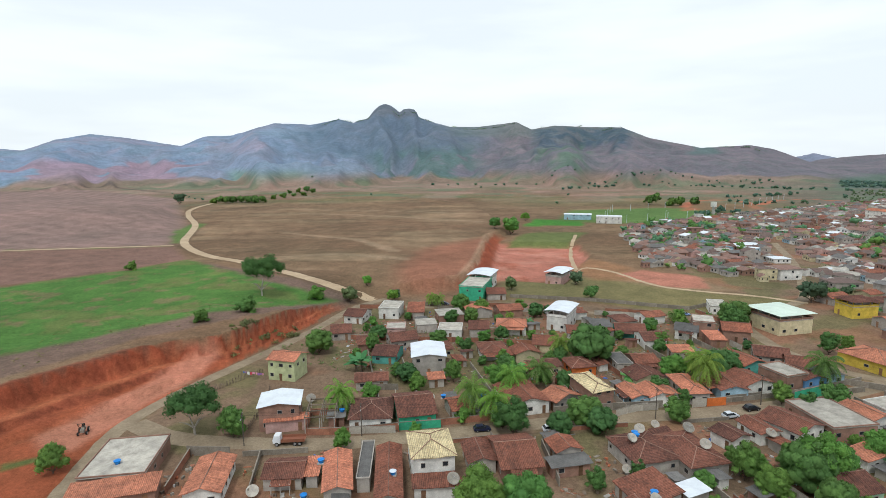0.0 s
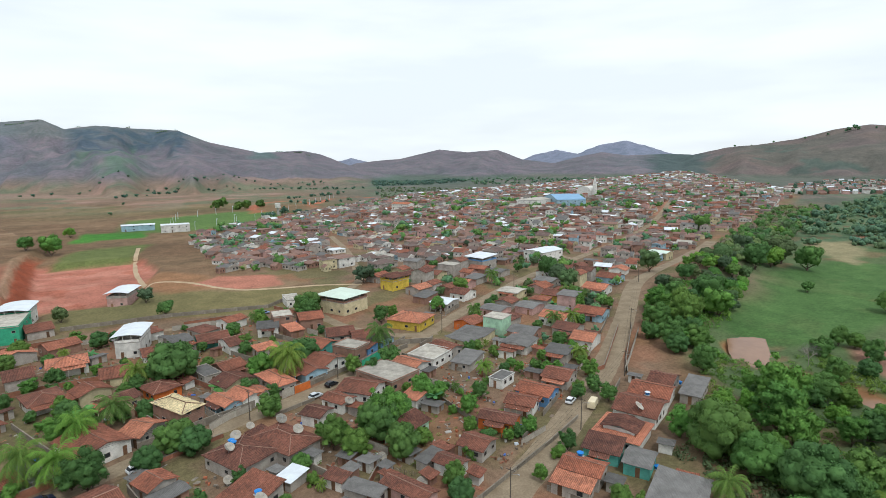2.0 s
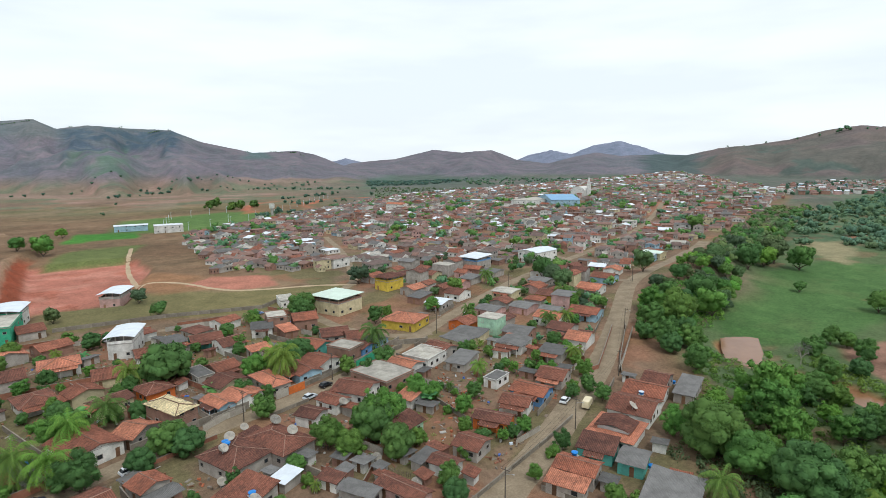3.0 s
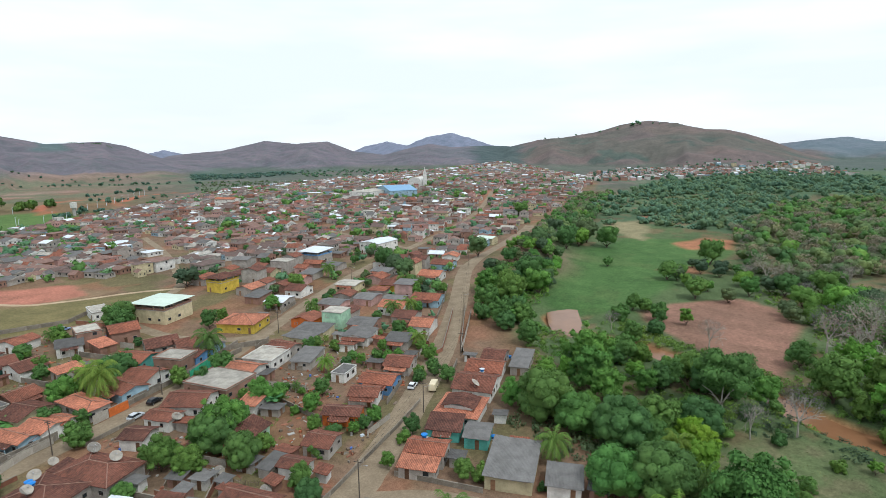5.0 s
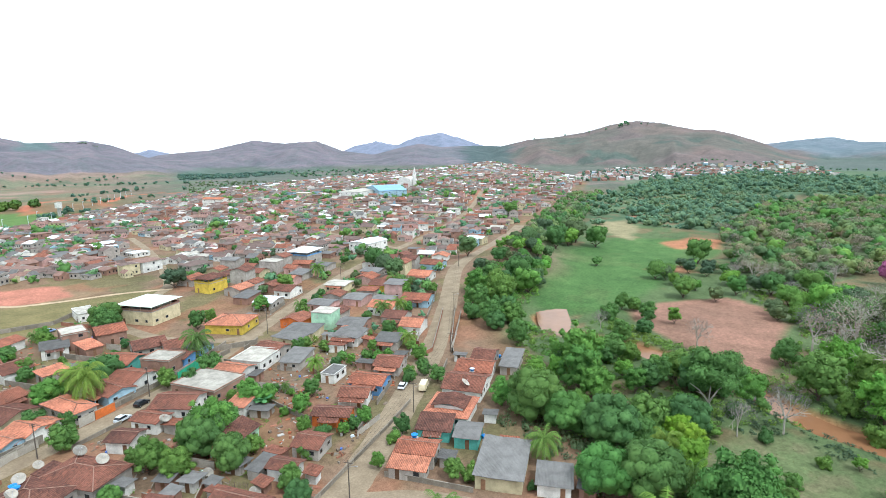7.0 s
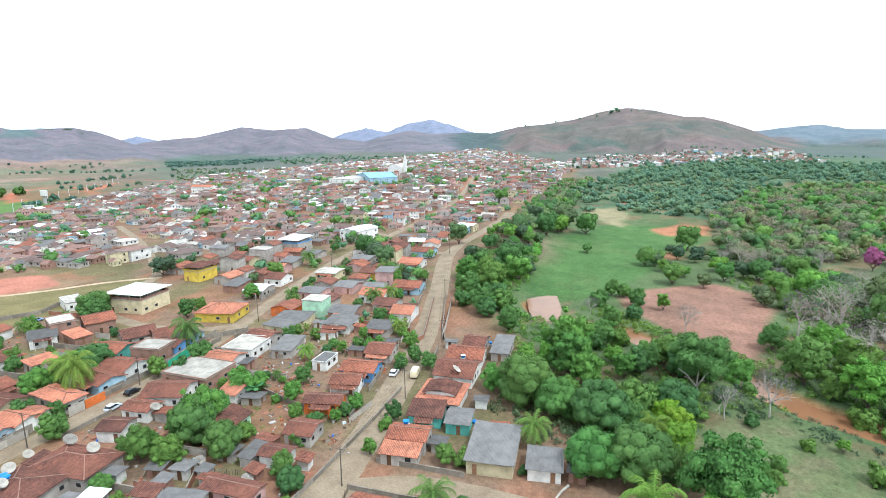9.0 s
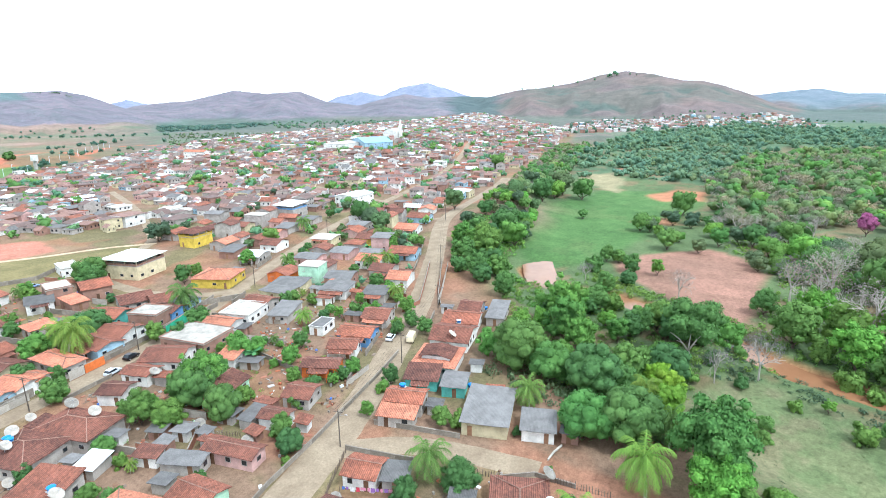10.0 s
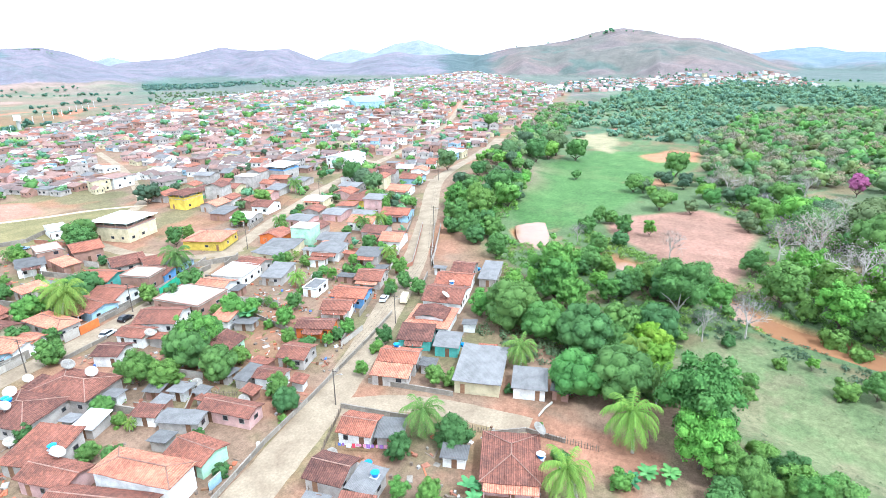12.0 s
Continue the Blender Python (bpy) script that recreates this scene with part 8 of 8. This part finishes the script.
plant("palm", 196.2, 177.9, 3.9)
plant("mango", 223.9, 164.7, 7.0)
plant("mid", 209.4, 142.9, 6.4)
plant("palm", 192.2, 128.3, 3.9)
plant("mid", 198.9, 157.4, 3.2)
plant("mid", 262.7, 130.5, 7.3)
plant("mid", 165.5, 148.4, 2.8)
plant("mid", 143.9, 159.3, 3.6)
plant("palm", 68.6, 142.0, 4.1)
plant("mid", 101.3, 186.5, 5.4)
plant("mid", 117.5, 161.5, 3.8)
plant("mid", 125.5, 165.0, 2.6)
plant("mid", 87.0, 197.6, 2.7)
plant("mango", -39.4, 166.9, 4.6)
plant("shade", -55.6, 114.6, 6.6)
plant("mid", -46.7, 113.1, 3.9)
plant("mid", -76.8, 99.4, 3.3)
plant("mid", -21.8, 108.2, 2.3)
plant("mid", 5.9, 85.0, 5.0)
plant("mango", 13.5, 85.0, 5.0)
plant("bush", -17.5, 120.9, 1.9)
plant("bush", -6.6, 113.7, 2.1)
plant("mid", 12.9, 116.1, 3.2)
plant("mango", 31.7, 117.8, 4.4)
plant("mango", 34.3, 113.5, 3.8)
plant("shade", -75.0, 222.0, 9.0)
plant("mid", -39.5, 226.3, 4.4)
plant("light", -22.0, 229.8, 3.4)
plant("palm", -6.1, 221.9, 2.8)
plant("palm", -1.8, 217.4, 2.8)
plant("palm", -24.7, 125.5, 3.9)
plant("banana", -23.8, 150.7, 4.3)
plant("mid", -22.6, 167.2, 3.3)
plant("mango", -10.3, 143.1, 3.5)
plant("mid", -7.3, 136.8, 2.7)
plant("palm", 27.0, 139.5, 4.0)
plant("mango", 31.6, 137.9, 2.8)
plant("mango", 6.5, 212.6, 4.1)
plant("mid", 14.0, 207.8, 4.0)
plant("mid", 2.8, 196.2, 2.9)
plant("mid", 31.0, 248.3, 3.7)
plant("mango", 63.0, 230.8, 4.5)
plant("mid", 63.3, 258.3, 3.9)
plant("palm", 35.7, 157.4, 3.8)
plant("mid", 33.6, 154.6, 2.8)
plant("bush", 30.3, 214.9, 3.2)
plant("mango", 104.2, 192.0, 5.5)
plant("palm", 101.6, 139.3, 4.8)
plant("palm", 64.8, 135.3, 4.8)
plant("mid", 62.2, 143.7, 4.1)
plant("mango", 76.0, 143.8, 4.9)
plant("mid", 69.1, 169.2, 2.7)
plant("palm", 83.6, 193.7, 2.2)
plant("mid", 54.4, 133.4, 2.9)
plant("mid", 58.6, 128.0, 2.2)
plant("mid", 82.4, 127.3, 3.0)
plant("bush", 93.6, 124.6, 4.4)
plant("bush", 85.9, 123.1, 3.3)
plant("banana", 48.6, 139.8, 2.9)
plant("mid", 36.4, 96.2, 1.9)
plant("mid", 27.3, 92.0, 2.3)
plant("bush", 4.2, 119.8, 2.5)
plant("mid", -19.0, 132.5, 2.4)
plant("light", 53.9, 436.5, 8.2)
plant("light", 40.4, 436.2, 6.3)
plant("light", 79.4, 532.5, 5.5)
plant("mid", -352.6, 739.0, 8.4)
plant("bush", -69.4, 188.8, 4.3)
plant("bush", -80.1, 176.1, 2.9)
plant("light", -35.0, 245.7, 3.1)
plant("mid", -20.9, 231.5, 2.9)
plant("bush", -159.1, 276.2, 3.3)
plant("bush", -53.3, 224.0, 4.4)

plant("pink", 306, -57, 5.4)
GARDEN_ODDS = [("mid", 40), ("mango", 18), ("bush", 20), ("palm", 8), ("banana", 10), ("light", 6)]


def scatter(outline, gap, seed):
    rnd = random.Random(seed)
    xs, ys = [p[0] for p in outline], [p[1] for p in outline]
    n = int((max(xs) - min(xs)) * (max(ys) - min(ys)) / gap / gap)
    pts = np.array([(rnd.uniform(min(xs), max(xs)), rnd.uniform(min(ys), max(ys))) for _ in range(n)])
    return pts[inside(outline, pts[:, 0], pts[:, 1]) > 0]


def woods(spots, odds, lo, hi, seed, limit):
    """Single trees as far as limit metres; returns the spots past it."""
    rnd = random.Random(seed)
    rest = []
    for x, y in spots:
        r = rnd.uniform(lo, hi)
        if math.hypot(x - 300, y + 55) < 20:
            continue
        if math.hypot(x, y) > limit:
            rest.append((x, y, r))
        elif clear(x, y, r * 0.6) and not (68 < math.degrees(math.atan2(x, y)) < 76 and 150 < math.hypot(x, y) < 236):
            plant(pick(rnd, odds), x, y, r)
    return rest


def unit_lump(subdivisions):
    bm = bmesh.new()
    bmesh.ops.create_icosphere(bm, subdivisions=subdivisions, radius=1.0)
    out = np.array([v.co[:] for v in bm.verts]), np.array([[v.index for v in f.verts] for f in bm.faces])
    bm.free()
    return out


LUMP, LUMP_FAR = unit_lump(2), unit_lump(1)


def stuff_trees(name, spots, label, mat, count, size, hf=1.0, core=0.8):
    """Many trees in one mesh: each a heap of leafy lobes with a dense inside."""
    rng = np.random.default_rng(len(spots))
    base, tri = LUMP if len(spots) < 1200 else LUMP_FAR
    vs, fs, ns, cv, ct, cn, k, m = [], [], [], [], [], [], 0, 0
    heights = land(np.array([p[0] for p in spots]), np.array([p[1] for p in spots]))
    for (x, y, r), gh in zip(spots, heights):
        tall = hf * rng.uniform(0.6, 1.0)
        cs, rs = [(0, 0, tall)], [rng.uniform(0.45, 0.65)]
        for i in range(rng.integers(4, 8)):
            a, el, q = i * 2.4 + rng.random(), rng.uniform(-0.8, 0.9), rng.uniform(0.35, 0.8)
            cs.append((math.cos(a) * math.cos(el) * q, math.sin(a) * math.cos(el) * q, tall + math.sin(el) * q * 0.9))
            rs.append(rng.uniform(0.2, 0.42))
        foot = np.array((x, y, gh - 0.2))
        v, f, nn = leaf_quads(rng, cs, rs, count, size, 0.9)
        vs.append(v * r + foot)
        fs.append(f + k)
        ns.append(nn)
        k += len(v)
        if core:
            for c, q in zip(cs, rs):
                b = base * (q * core * (0.78 + 0.44 * rng.random(len(base))))[:, None] + np.array(c)
                cv.append(b * r + foot)
                ct.append(tri + m)
                cn.append(base * 0.7 + (np.array(c) - np.array(cs[0])) * 0.5 + rng.normal(size=base.shape) * 0.15 + np.array((0, 0, 0.1)))
                m += len(base)
    quads = np.concatenate(vs), np.concatenate(fs), np.concatenate(ns)
    if core:
        cn = np.concatenate(cn)
        me = crown_mesh(quads, (np.concatenate(cv), np.concatenate(ct), cn / np.linalg.norm(cn, axis=1)[:, None]), mat)
        me.name = name
    else:
        me = fast_mesh(name, quads[0], quads[1], mat, quads[2])
    return tagged(new(name, me), label, "woods", kind="stuff")


def tree_line(line, gap, size, seed):
    rnd = random.Random(seed)
    return [(x + rnd.gauss(0, size), y + rnd.gauss(0, size), size * rnd.uniform(0.4, 0.95)) for x, y in resample(line, gap) if rnd.random() < 0.75]


WOOD_ODDS = [("mid", 34), ("mango", 24), ("light", 20), ("bare", 16), ("bush", 6)]
WOODS_HILL = [(265, 4), (439, 15), (695, -21), (824, -162), (511, -190), (300, -140), (154, -62), (214, -32), (226, -13)]
FAR_WOODS = [(436, 131), (590, 154), (1055, 148), (1431, -1), (1188, -229), (824, -162), (695, -21), (453, 16), (478, 95)]
EAST_WOODS = [(176, 88), (248, 117), (300, 118), (308, 99), (260, 86), (222, 78), (196, 78), (160, 58), (164, 73)]
LOW_WOODS = [(112, 40), (150, 54), (178, 58), (175, 40), (166, 20), (156, 2), (140, 0), (118, 8), (106, 22)]
woods(scatter(TOWN_NEAR, 6.6, 41), GARDEN_ODDS, 1.3, 3.4, 42, 400)
woods(scatter([(30, 60), (28, 106), (84, 122), (120, 128), (160, 150), (230, 170), (230, 130), (170, 104), (128, 82), (84, 66), (60, 62)], 7.2, 43), GARDEN_ODDS, 1.2, 2.8, 44, 400)
woods(scatter([(150, 160), (160, 230), (250, 290), (330, 250), (300, 190), (230, 178)], 15, 45), GARDEN_ODDS, 1.6, 3.4, 46, 400)
rest = woods(scatter(EAST_WOODS, 6.5, 1), WOOD_ODDS[:3], 3.2, 5.0, 2, 400)
rest += woods(scatter(LOW_WOODS, 8.0, 3), [("mid", 4), ("light", 8), ("mango", 1), ("bush", 3), ("banana", 1)], 2.4, 4.4, 4, 400)
rest += woods(scatter(WOODS_HILL, 8.0, 5), WOOD_ODDS, 3.2, 7.2, 6, 300)
rest += woods(scatter([(190, 44), (222, 42), (225, 34), (190, 20), (184, 30)], 7, 15), WOOD_ODDS, 2.6, 4.2, 16, 400)
rest += woods(scatter([(262, 30), (300, 40), (330, 20), (300, 4), (262, 8)], 9, 17), WOOD_ODDS[:3], 2.6, 4.6, 18, 400)
rest += [(x, y, 3.0 + 3.0 * float(value_noise(x / 6, y / 6, 14))) for x, y in scatter([(296, 104), (330, 124), (400, 146), (520, 166), (660, 184), (700, 160), (560, 140), (436, 118), (350, 98)], 6.5, 19) if float(along(STREETS[0][0], x, y)) > 8]
stuff_trees("far_gardens", [(x, y, 4.5) for x, y in scatter(FAR_STRIP, 30, 47)], "trees among the far houses", L_FAR_HAZE, 110, 0.4)
rndw = random.Random(77)
kinds = [rndw.random() for _ in rest]
stuff_trees("hillside_woods", [s for s, k in zip(rest, kinds) if k < 0.42], "mixed olive-green woods over the valley side", L_OLIVE, 160, 0.16)
stuff_trees("hillside_woods", [s for s, k in zip(rest, kinds) if 0.42 <= k < 0.62], "green woods over the valley side", L_MID, 160, 0.16)
stuff_trees("hillside_woods", [s for s, k in zip(rest, kinds) if 0.62 <= k < 0.70], "bright green trees over the valley side", L_LIGHT, 160, 0.15, 1.1)
stuff_trees("dry_woods", [s for s, k in zip(rest, kinds) if k >= 0.70], "leafless grey woods over the valley side", L_DRY, 420, 0.09, 1.0, 0)
FAR_TREES = [(x, y, 2.0 + 3.6 * float(value_noise(x / 9, y / 9, 5)) ** 2) for x, y in scatter(FAR_WOODS, 6.0, 7) if fbm(x / 55, y / 55, 6) > 0.38]
stuff_trees("far_woods", FAR_TREES[::3], "far woods behind the meadow, tinted bluish for haze", L_FAR_HAZE, 36, 0.2, 0.7)
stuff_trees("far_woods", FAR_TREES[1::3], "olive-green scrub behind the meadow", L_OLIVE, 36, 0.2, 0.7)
stuff_trees("far_woods", FAR_TREES[2::3], "green scrub behind the meadow, dulled for haze", L_HAZE_GREEN, 36, 0.2, 0.7)
stuff_trees("tall_woods", [(x, y, 4.5 + 3 * float(value_noise(x / 9, y / 9, 8))) for x, y in scatter(FAR_WOODS, 30, 8)], "taller trees over the far scrub", L_FAR_HAZE, 80, 0.22, 1.1)
TOWN_GREEN = [(x, y, 1.6 + 4.4 * float(value_noise(x / 7, y / 7, 4)) ** 2) for x, y in scatter(TOWN_FAR, 9.5, 9) if fbm(x / 45, y / 45, 10) > 0.47 and clear(x, y, 1.2)]
stuff_trees("town_trees", TOWN_GREEN[::2], "garden trees among the far houses", L_MID, 40, 0.26)
stuff_trees("town_trees", TOWN_GREEN[1::2], "garden trees among the far houses, tinted bluish for haze", L_FAR_HAZE, 40, 0.26)
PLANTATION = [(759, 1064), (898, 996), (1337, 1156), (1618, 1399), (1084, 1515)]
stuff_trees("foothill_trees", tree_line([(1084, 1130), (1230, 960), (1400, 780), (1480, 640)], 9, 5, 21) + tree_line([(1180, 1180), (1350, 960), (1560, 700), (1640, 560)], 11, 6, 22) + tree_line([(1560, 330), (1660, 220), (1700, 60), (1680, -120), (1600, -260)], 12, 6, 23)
            + [(x, y, 4.5) for x, y in scatter([(900, 800), (1084, 1130), (1480, 640), (1250, 780)], 34, 24)],
            "belts of trees before the eastern hills", L_HAZE_GREEN, 40, 0.4, 0.9)
spots = np.array([p for p in scatter(PLANTATION, 13, 11) if math.hypot(*p) < 1560])
spots = spots[land(spots[:, 0], spots[:, 1]) < 9]
stuff_trees("plantation", [(x, y, 3.0 + 2.5 * float(value_noise(x / 60, y / 60, 2))) for x, y in spots], "dense plantation at the foot of the hills, tinted blue-green for haze", L_HAZE_GREEN, 40, 0.5, 1.0)
YOUNG = [(724, 981), (836, 759), (640, 560), (528, 506), (485, 659)]
stuff_trees("young_plantation", [(x, y, 1.3 + 1.4 * float(value_noise(x / 8, y / 8, 2))) for x, y in scatter(YOUNG, 14, 12)], "rows of young light green trees", L_OLIVE, 40, 0.4, 1.3)


stuff_trees("field_hedges", tree_line([(422, 817), (469, 831), (561, 878)], 6, 4.5, 1) + tree_line([(625, 1162), (664, 1162)], 8, 6, 2) + tree_line([(234, 1065), (377, 1173), (542, 1143), (629, 1002), (726, 918)], 11, 5, 3)
            + tree_line([(-30, 1297), (123, 1244), (234, 1265), (477, 1273), (740, 1180)], 16, 5, 4) + tree_line([(380, 740), (440, 700), (470, 640)], 12, 4, 5) + tree_line([(250, 560), (300, 600), (330, 560)], 7, 4.5, 6)
            + tree_line([(-320, 760), (-480, 980)], 40, 4, 7), "trees in lines along the field edges", L_FAR_HAZE, 110, 0.4, 1.0)
GROVES = [(-312 + 6.5 * k, 750 + 5 * (k % 3), 6.5 + k % 2) for k in range(11)] + [(-262 + 9 * (k % 6), 800 + 24 * k, 5.0 + k % 3) for k in range(9)]
GROVES += [(262, 706, 8), (272, 712, 9), (285, 690, 9), (295, 688, 10), (320, 705, 8)]
stuff_trees("groves", GROVES, "dark groves standing on the open plain", L_MANGO, 420, 0.26, 0.95)
PLAIN = [(-700, 900), (-200, 700), (60, 560), (160, 660), (340, 700), (560, 800), (900, 1000), (700, 1300), (-300, 1350)]
stuff_trees("plain_trees", [(x, y, 2.6) for x, y in scatter(PLAIN, 260, 13)] + [(x, y, 4.0) for x, y in scatter([(340, 640), (420, 760), (700, 860), (760, 720), (600, 690)], 75, 14)],
            "scattered trees on the plain", L_FAR_HAZE, 110, 0.4)
hilltop = [(2470 * math.sin(radians(a)), 2470 * math.cos(radians(a)), s) for a, s in ((70.3, 5), (71.6, 4), (73.3, 5), (75.6, 6), (77.2, 6), (78.4, 8), (78.6, 10), (79.0, 11), (79.2, 8), (80.4, 5), (81.0, 4))]
stuff_trees("hilltop_trees", hilltop, "lone trees along the hill crest", L_FAR_HAZE, 110, 0.4, 1.2)


CREST = [(2330 * math.sin(radians(a)), 2330 * math.cos(radians(a)), 1.8 + 2.4 * float(value_noise(a * 3, 0.5, 9))) for a in np.arange(-12, 30, 0.16) if value_noise(a * 1.7, 0.2, 3) > 0.5]
stuff_trees("crest_trees", CREST, "small trees along the mountain crest", L_FAR_HAZE, 40, 0.5, 0.9)


def undergrowth(name, outline, gap, size, count, mat, label, seed):
    spots = [(x, y, size * (0.6 + 0.8 * value_noise(x, y, 3))) for x, y in scatter(outline, gap, seed) if float(along(RIVER, x, y)) > 4.5 and math.hypot((x - 201) * 0.8, y - 62) > 15]
    return stuff_trees(name, [(x, y, float(r)) for x, y, r in spots], label, mat, int(count * 1.5), 0.24, 0.35, 0)


undergrowth("undergrowth", [(106, 30), (118, 44), (160, 64), (200, 80), (214, 62), (200, 40), (172, -8), (150, -26), (136, -4), (110, 8)], 2.6, 1.3, 40, L_MID, "tangled low green undergrowth by the river", 21)
undergrowth("undergrowth", [(150, -60), (138, -20), (160, -12), (172, -10), (220, -20), (262, 0), (330, -20), (240, -90)], 3.4, 1.5, 40, L_MID, "tangled low undergrowth on the valley side", 22)
undergrowth("undergrowth", [(97, 30), (106, 46), (118, 46), (128, 30), (120, 6), (104, -2), (92, 2), (98, 16)], 2.0, 1.5, 50, L_OLIVE, "tangled shrubs between the mango trees", 28)
undergrowth("undergrowth", [(150, 48), (178, 62), (186, 92), (240, 112), (262, 100), (232, 78), (196, 76), (170, 52)], 2.6, 2.0, 50, L_MID, "dense shrubs on the slope below the street", 29)
undergrowth("undergrowth", [(132, 6), (150, -2), (158, -8), (150, -14), (138, -24), (126, -42), (122, -36), (134, -12)], 2.2, 1.1, 46, L_OLIVE, "shrubs along the river bank", 30)
undergrowth("undergrowth", [(160, -4), (170, 4), (180, 28), (188, 40), (206, 42), (190, 20), (176, -2), (164, -14), (148, -30), (140, -44), (134, -52), (150, -52)], 2.6, 1.6, 46, L_MID, "shrubs along the far river bank", 32)
undergrowth("grass_tufts", [(117, 4), (136, -6), (134, -16), (127, -28), (113, -40), (85, -60), (70, -34), (80, -14), (95, -4)], 2.6, 0.5, 14, L_GRASS, "tufts and weeds in the dry pasture", 23)
undergrowth("weeds", [(-60, 165), (-40, 205), (20, 212), (90, 198), (100, 150), (60, 134), (-10, 140)], 4.0, 0.8, 24, L_MID, "weeds and shrubs in the back yards", 24)
undergrowth("weeds", [(60, 112), (128, 120), (150, 100), (110, 80), (80, 70), (54, 84), (40, 100)], 4.2, 0.8, 24, L_MID, "weeds and shrubs in the back yards", 25)
undergrowth("bank_shrubs", [(-66, 160), (-58, 168), (-50, 186), (-54, 190), (-62, 178), (-72, 168)], 2.6, 1.6, 60, L_GRASS, "grey-green shrubs on the edge of the cut bank", 27)
undergrowth("field_weeds", [(-112, 130), (-92, 165), (-60, 190), (-44, 210), (-80, 225), (-130, 180)], 3.5, 0.6, 16, L_GRASS, "dry weeds on top of the cut bank", 26)


def clutter(outline, gap, seed, label):
    """Planks, bricks, tins and rags lying about the yards."""
    rnd = random.Random(seed)
    mats = [M_WOOD, M_BRICKWALL, M_CONCRETE, M_WALLRUN, M_TANKWHITE, M_DOOR, CLOTH[1], CLOTH[3], M_SOIL]
    vs, fs, idx = [], [], []
    for x, y in scatter(outline, gap, seed):
        if not clear(x, y, 0.4):
            continue
        for _ in range(rnd.randint(1, 4)):
            px, py = x + rnd.gauss(0, 0.8), y + rnd.gauss(0, 0.8)
            w, d, h = rnd.choice(((1.6, 0.22, 0.1), (0.6, 0.5, 0.35), (0.4, 0.4, 0.5), (1.2, 0.8, 0.12), (0.9, 0.3, 0.25)))
            w, d, h, a = w * rnd.uniform(0.7, 1.4), d * rnd.uniform(0.7, 1.3), h * rnd.uniform(0.7, 1.3), rnd.uniform(0, 3.1)
            c, s_, z, i = math.cos(a), math.sin(a), gz(px, py), len(vs)
            for k in (0, 1):
                for u, v in ((-1, -1), (1, -1), (1, 1), (-1, 1)):
                    uu, vv = u * w / 2 * (1 - 0.1 * k), v * d / 2 * (1 - 0.1 * k)
                    vs.append((px + uu * c - vv * s_, py + uu * s_ + vv * c, z - 0.1 + k * (h + 0.1)))
            fs += [tuple(i + q for q in f) for f in ((0, 1, 5, 4), (1, 2, 6, 5), (2, 3, 7, 6), (3, 0, 4, 7), (4, 5, 6, 7))]
            idx += [rnd.choices(range(9), (9, 6, 3, 5, 0.3, 3, 0.3, 0.5, 5))[0]] * 5
    return tagged(new("yard_clutter", mesh_of("yard_clutter", vs, fs, mats, idx)), label, "clutter", kind="stuff")


clutter(TOWN_NEAR, 3.2, 51, "planks, bricks and odds and ends lying in the yards")
clutter([(28, 60), (28, 106), (60, 116), (116, 130), (150, 110), (128, 82), (84, 66), (60, 62), (46, 58)], 2.8, 52, "planks, bricks and tins lying in the back yards")
clutter([(-62, 92), (-56, 108), (30, 114), (30, 80), (-40, 84)], 3.2, 53, "odds and ends lying in the yards")
clutter([(50, 30), (60, 52), (74, 30), (74, 14), (56, 14)], 2.6, 54, "odds and ends lying in the yards")
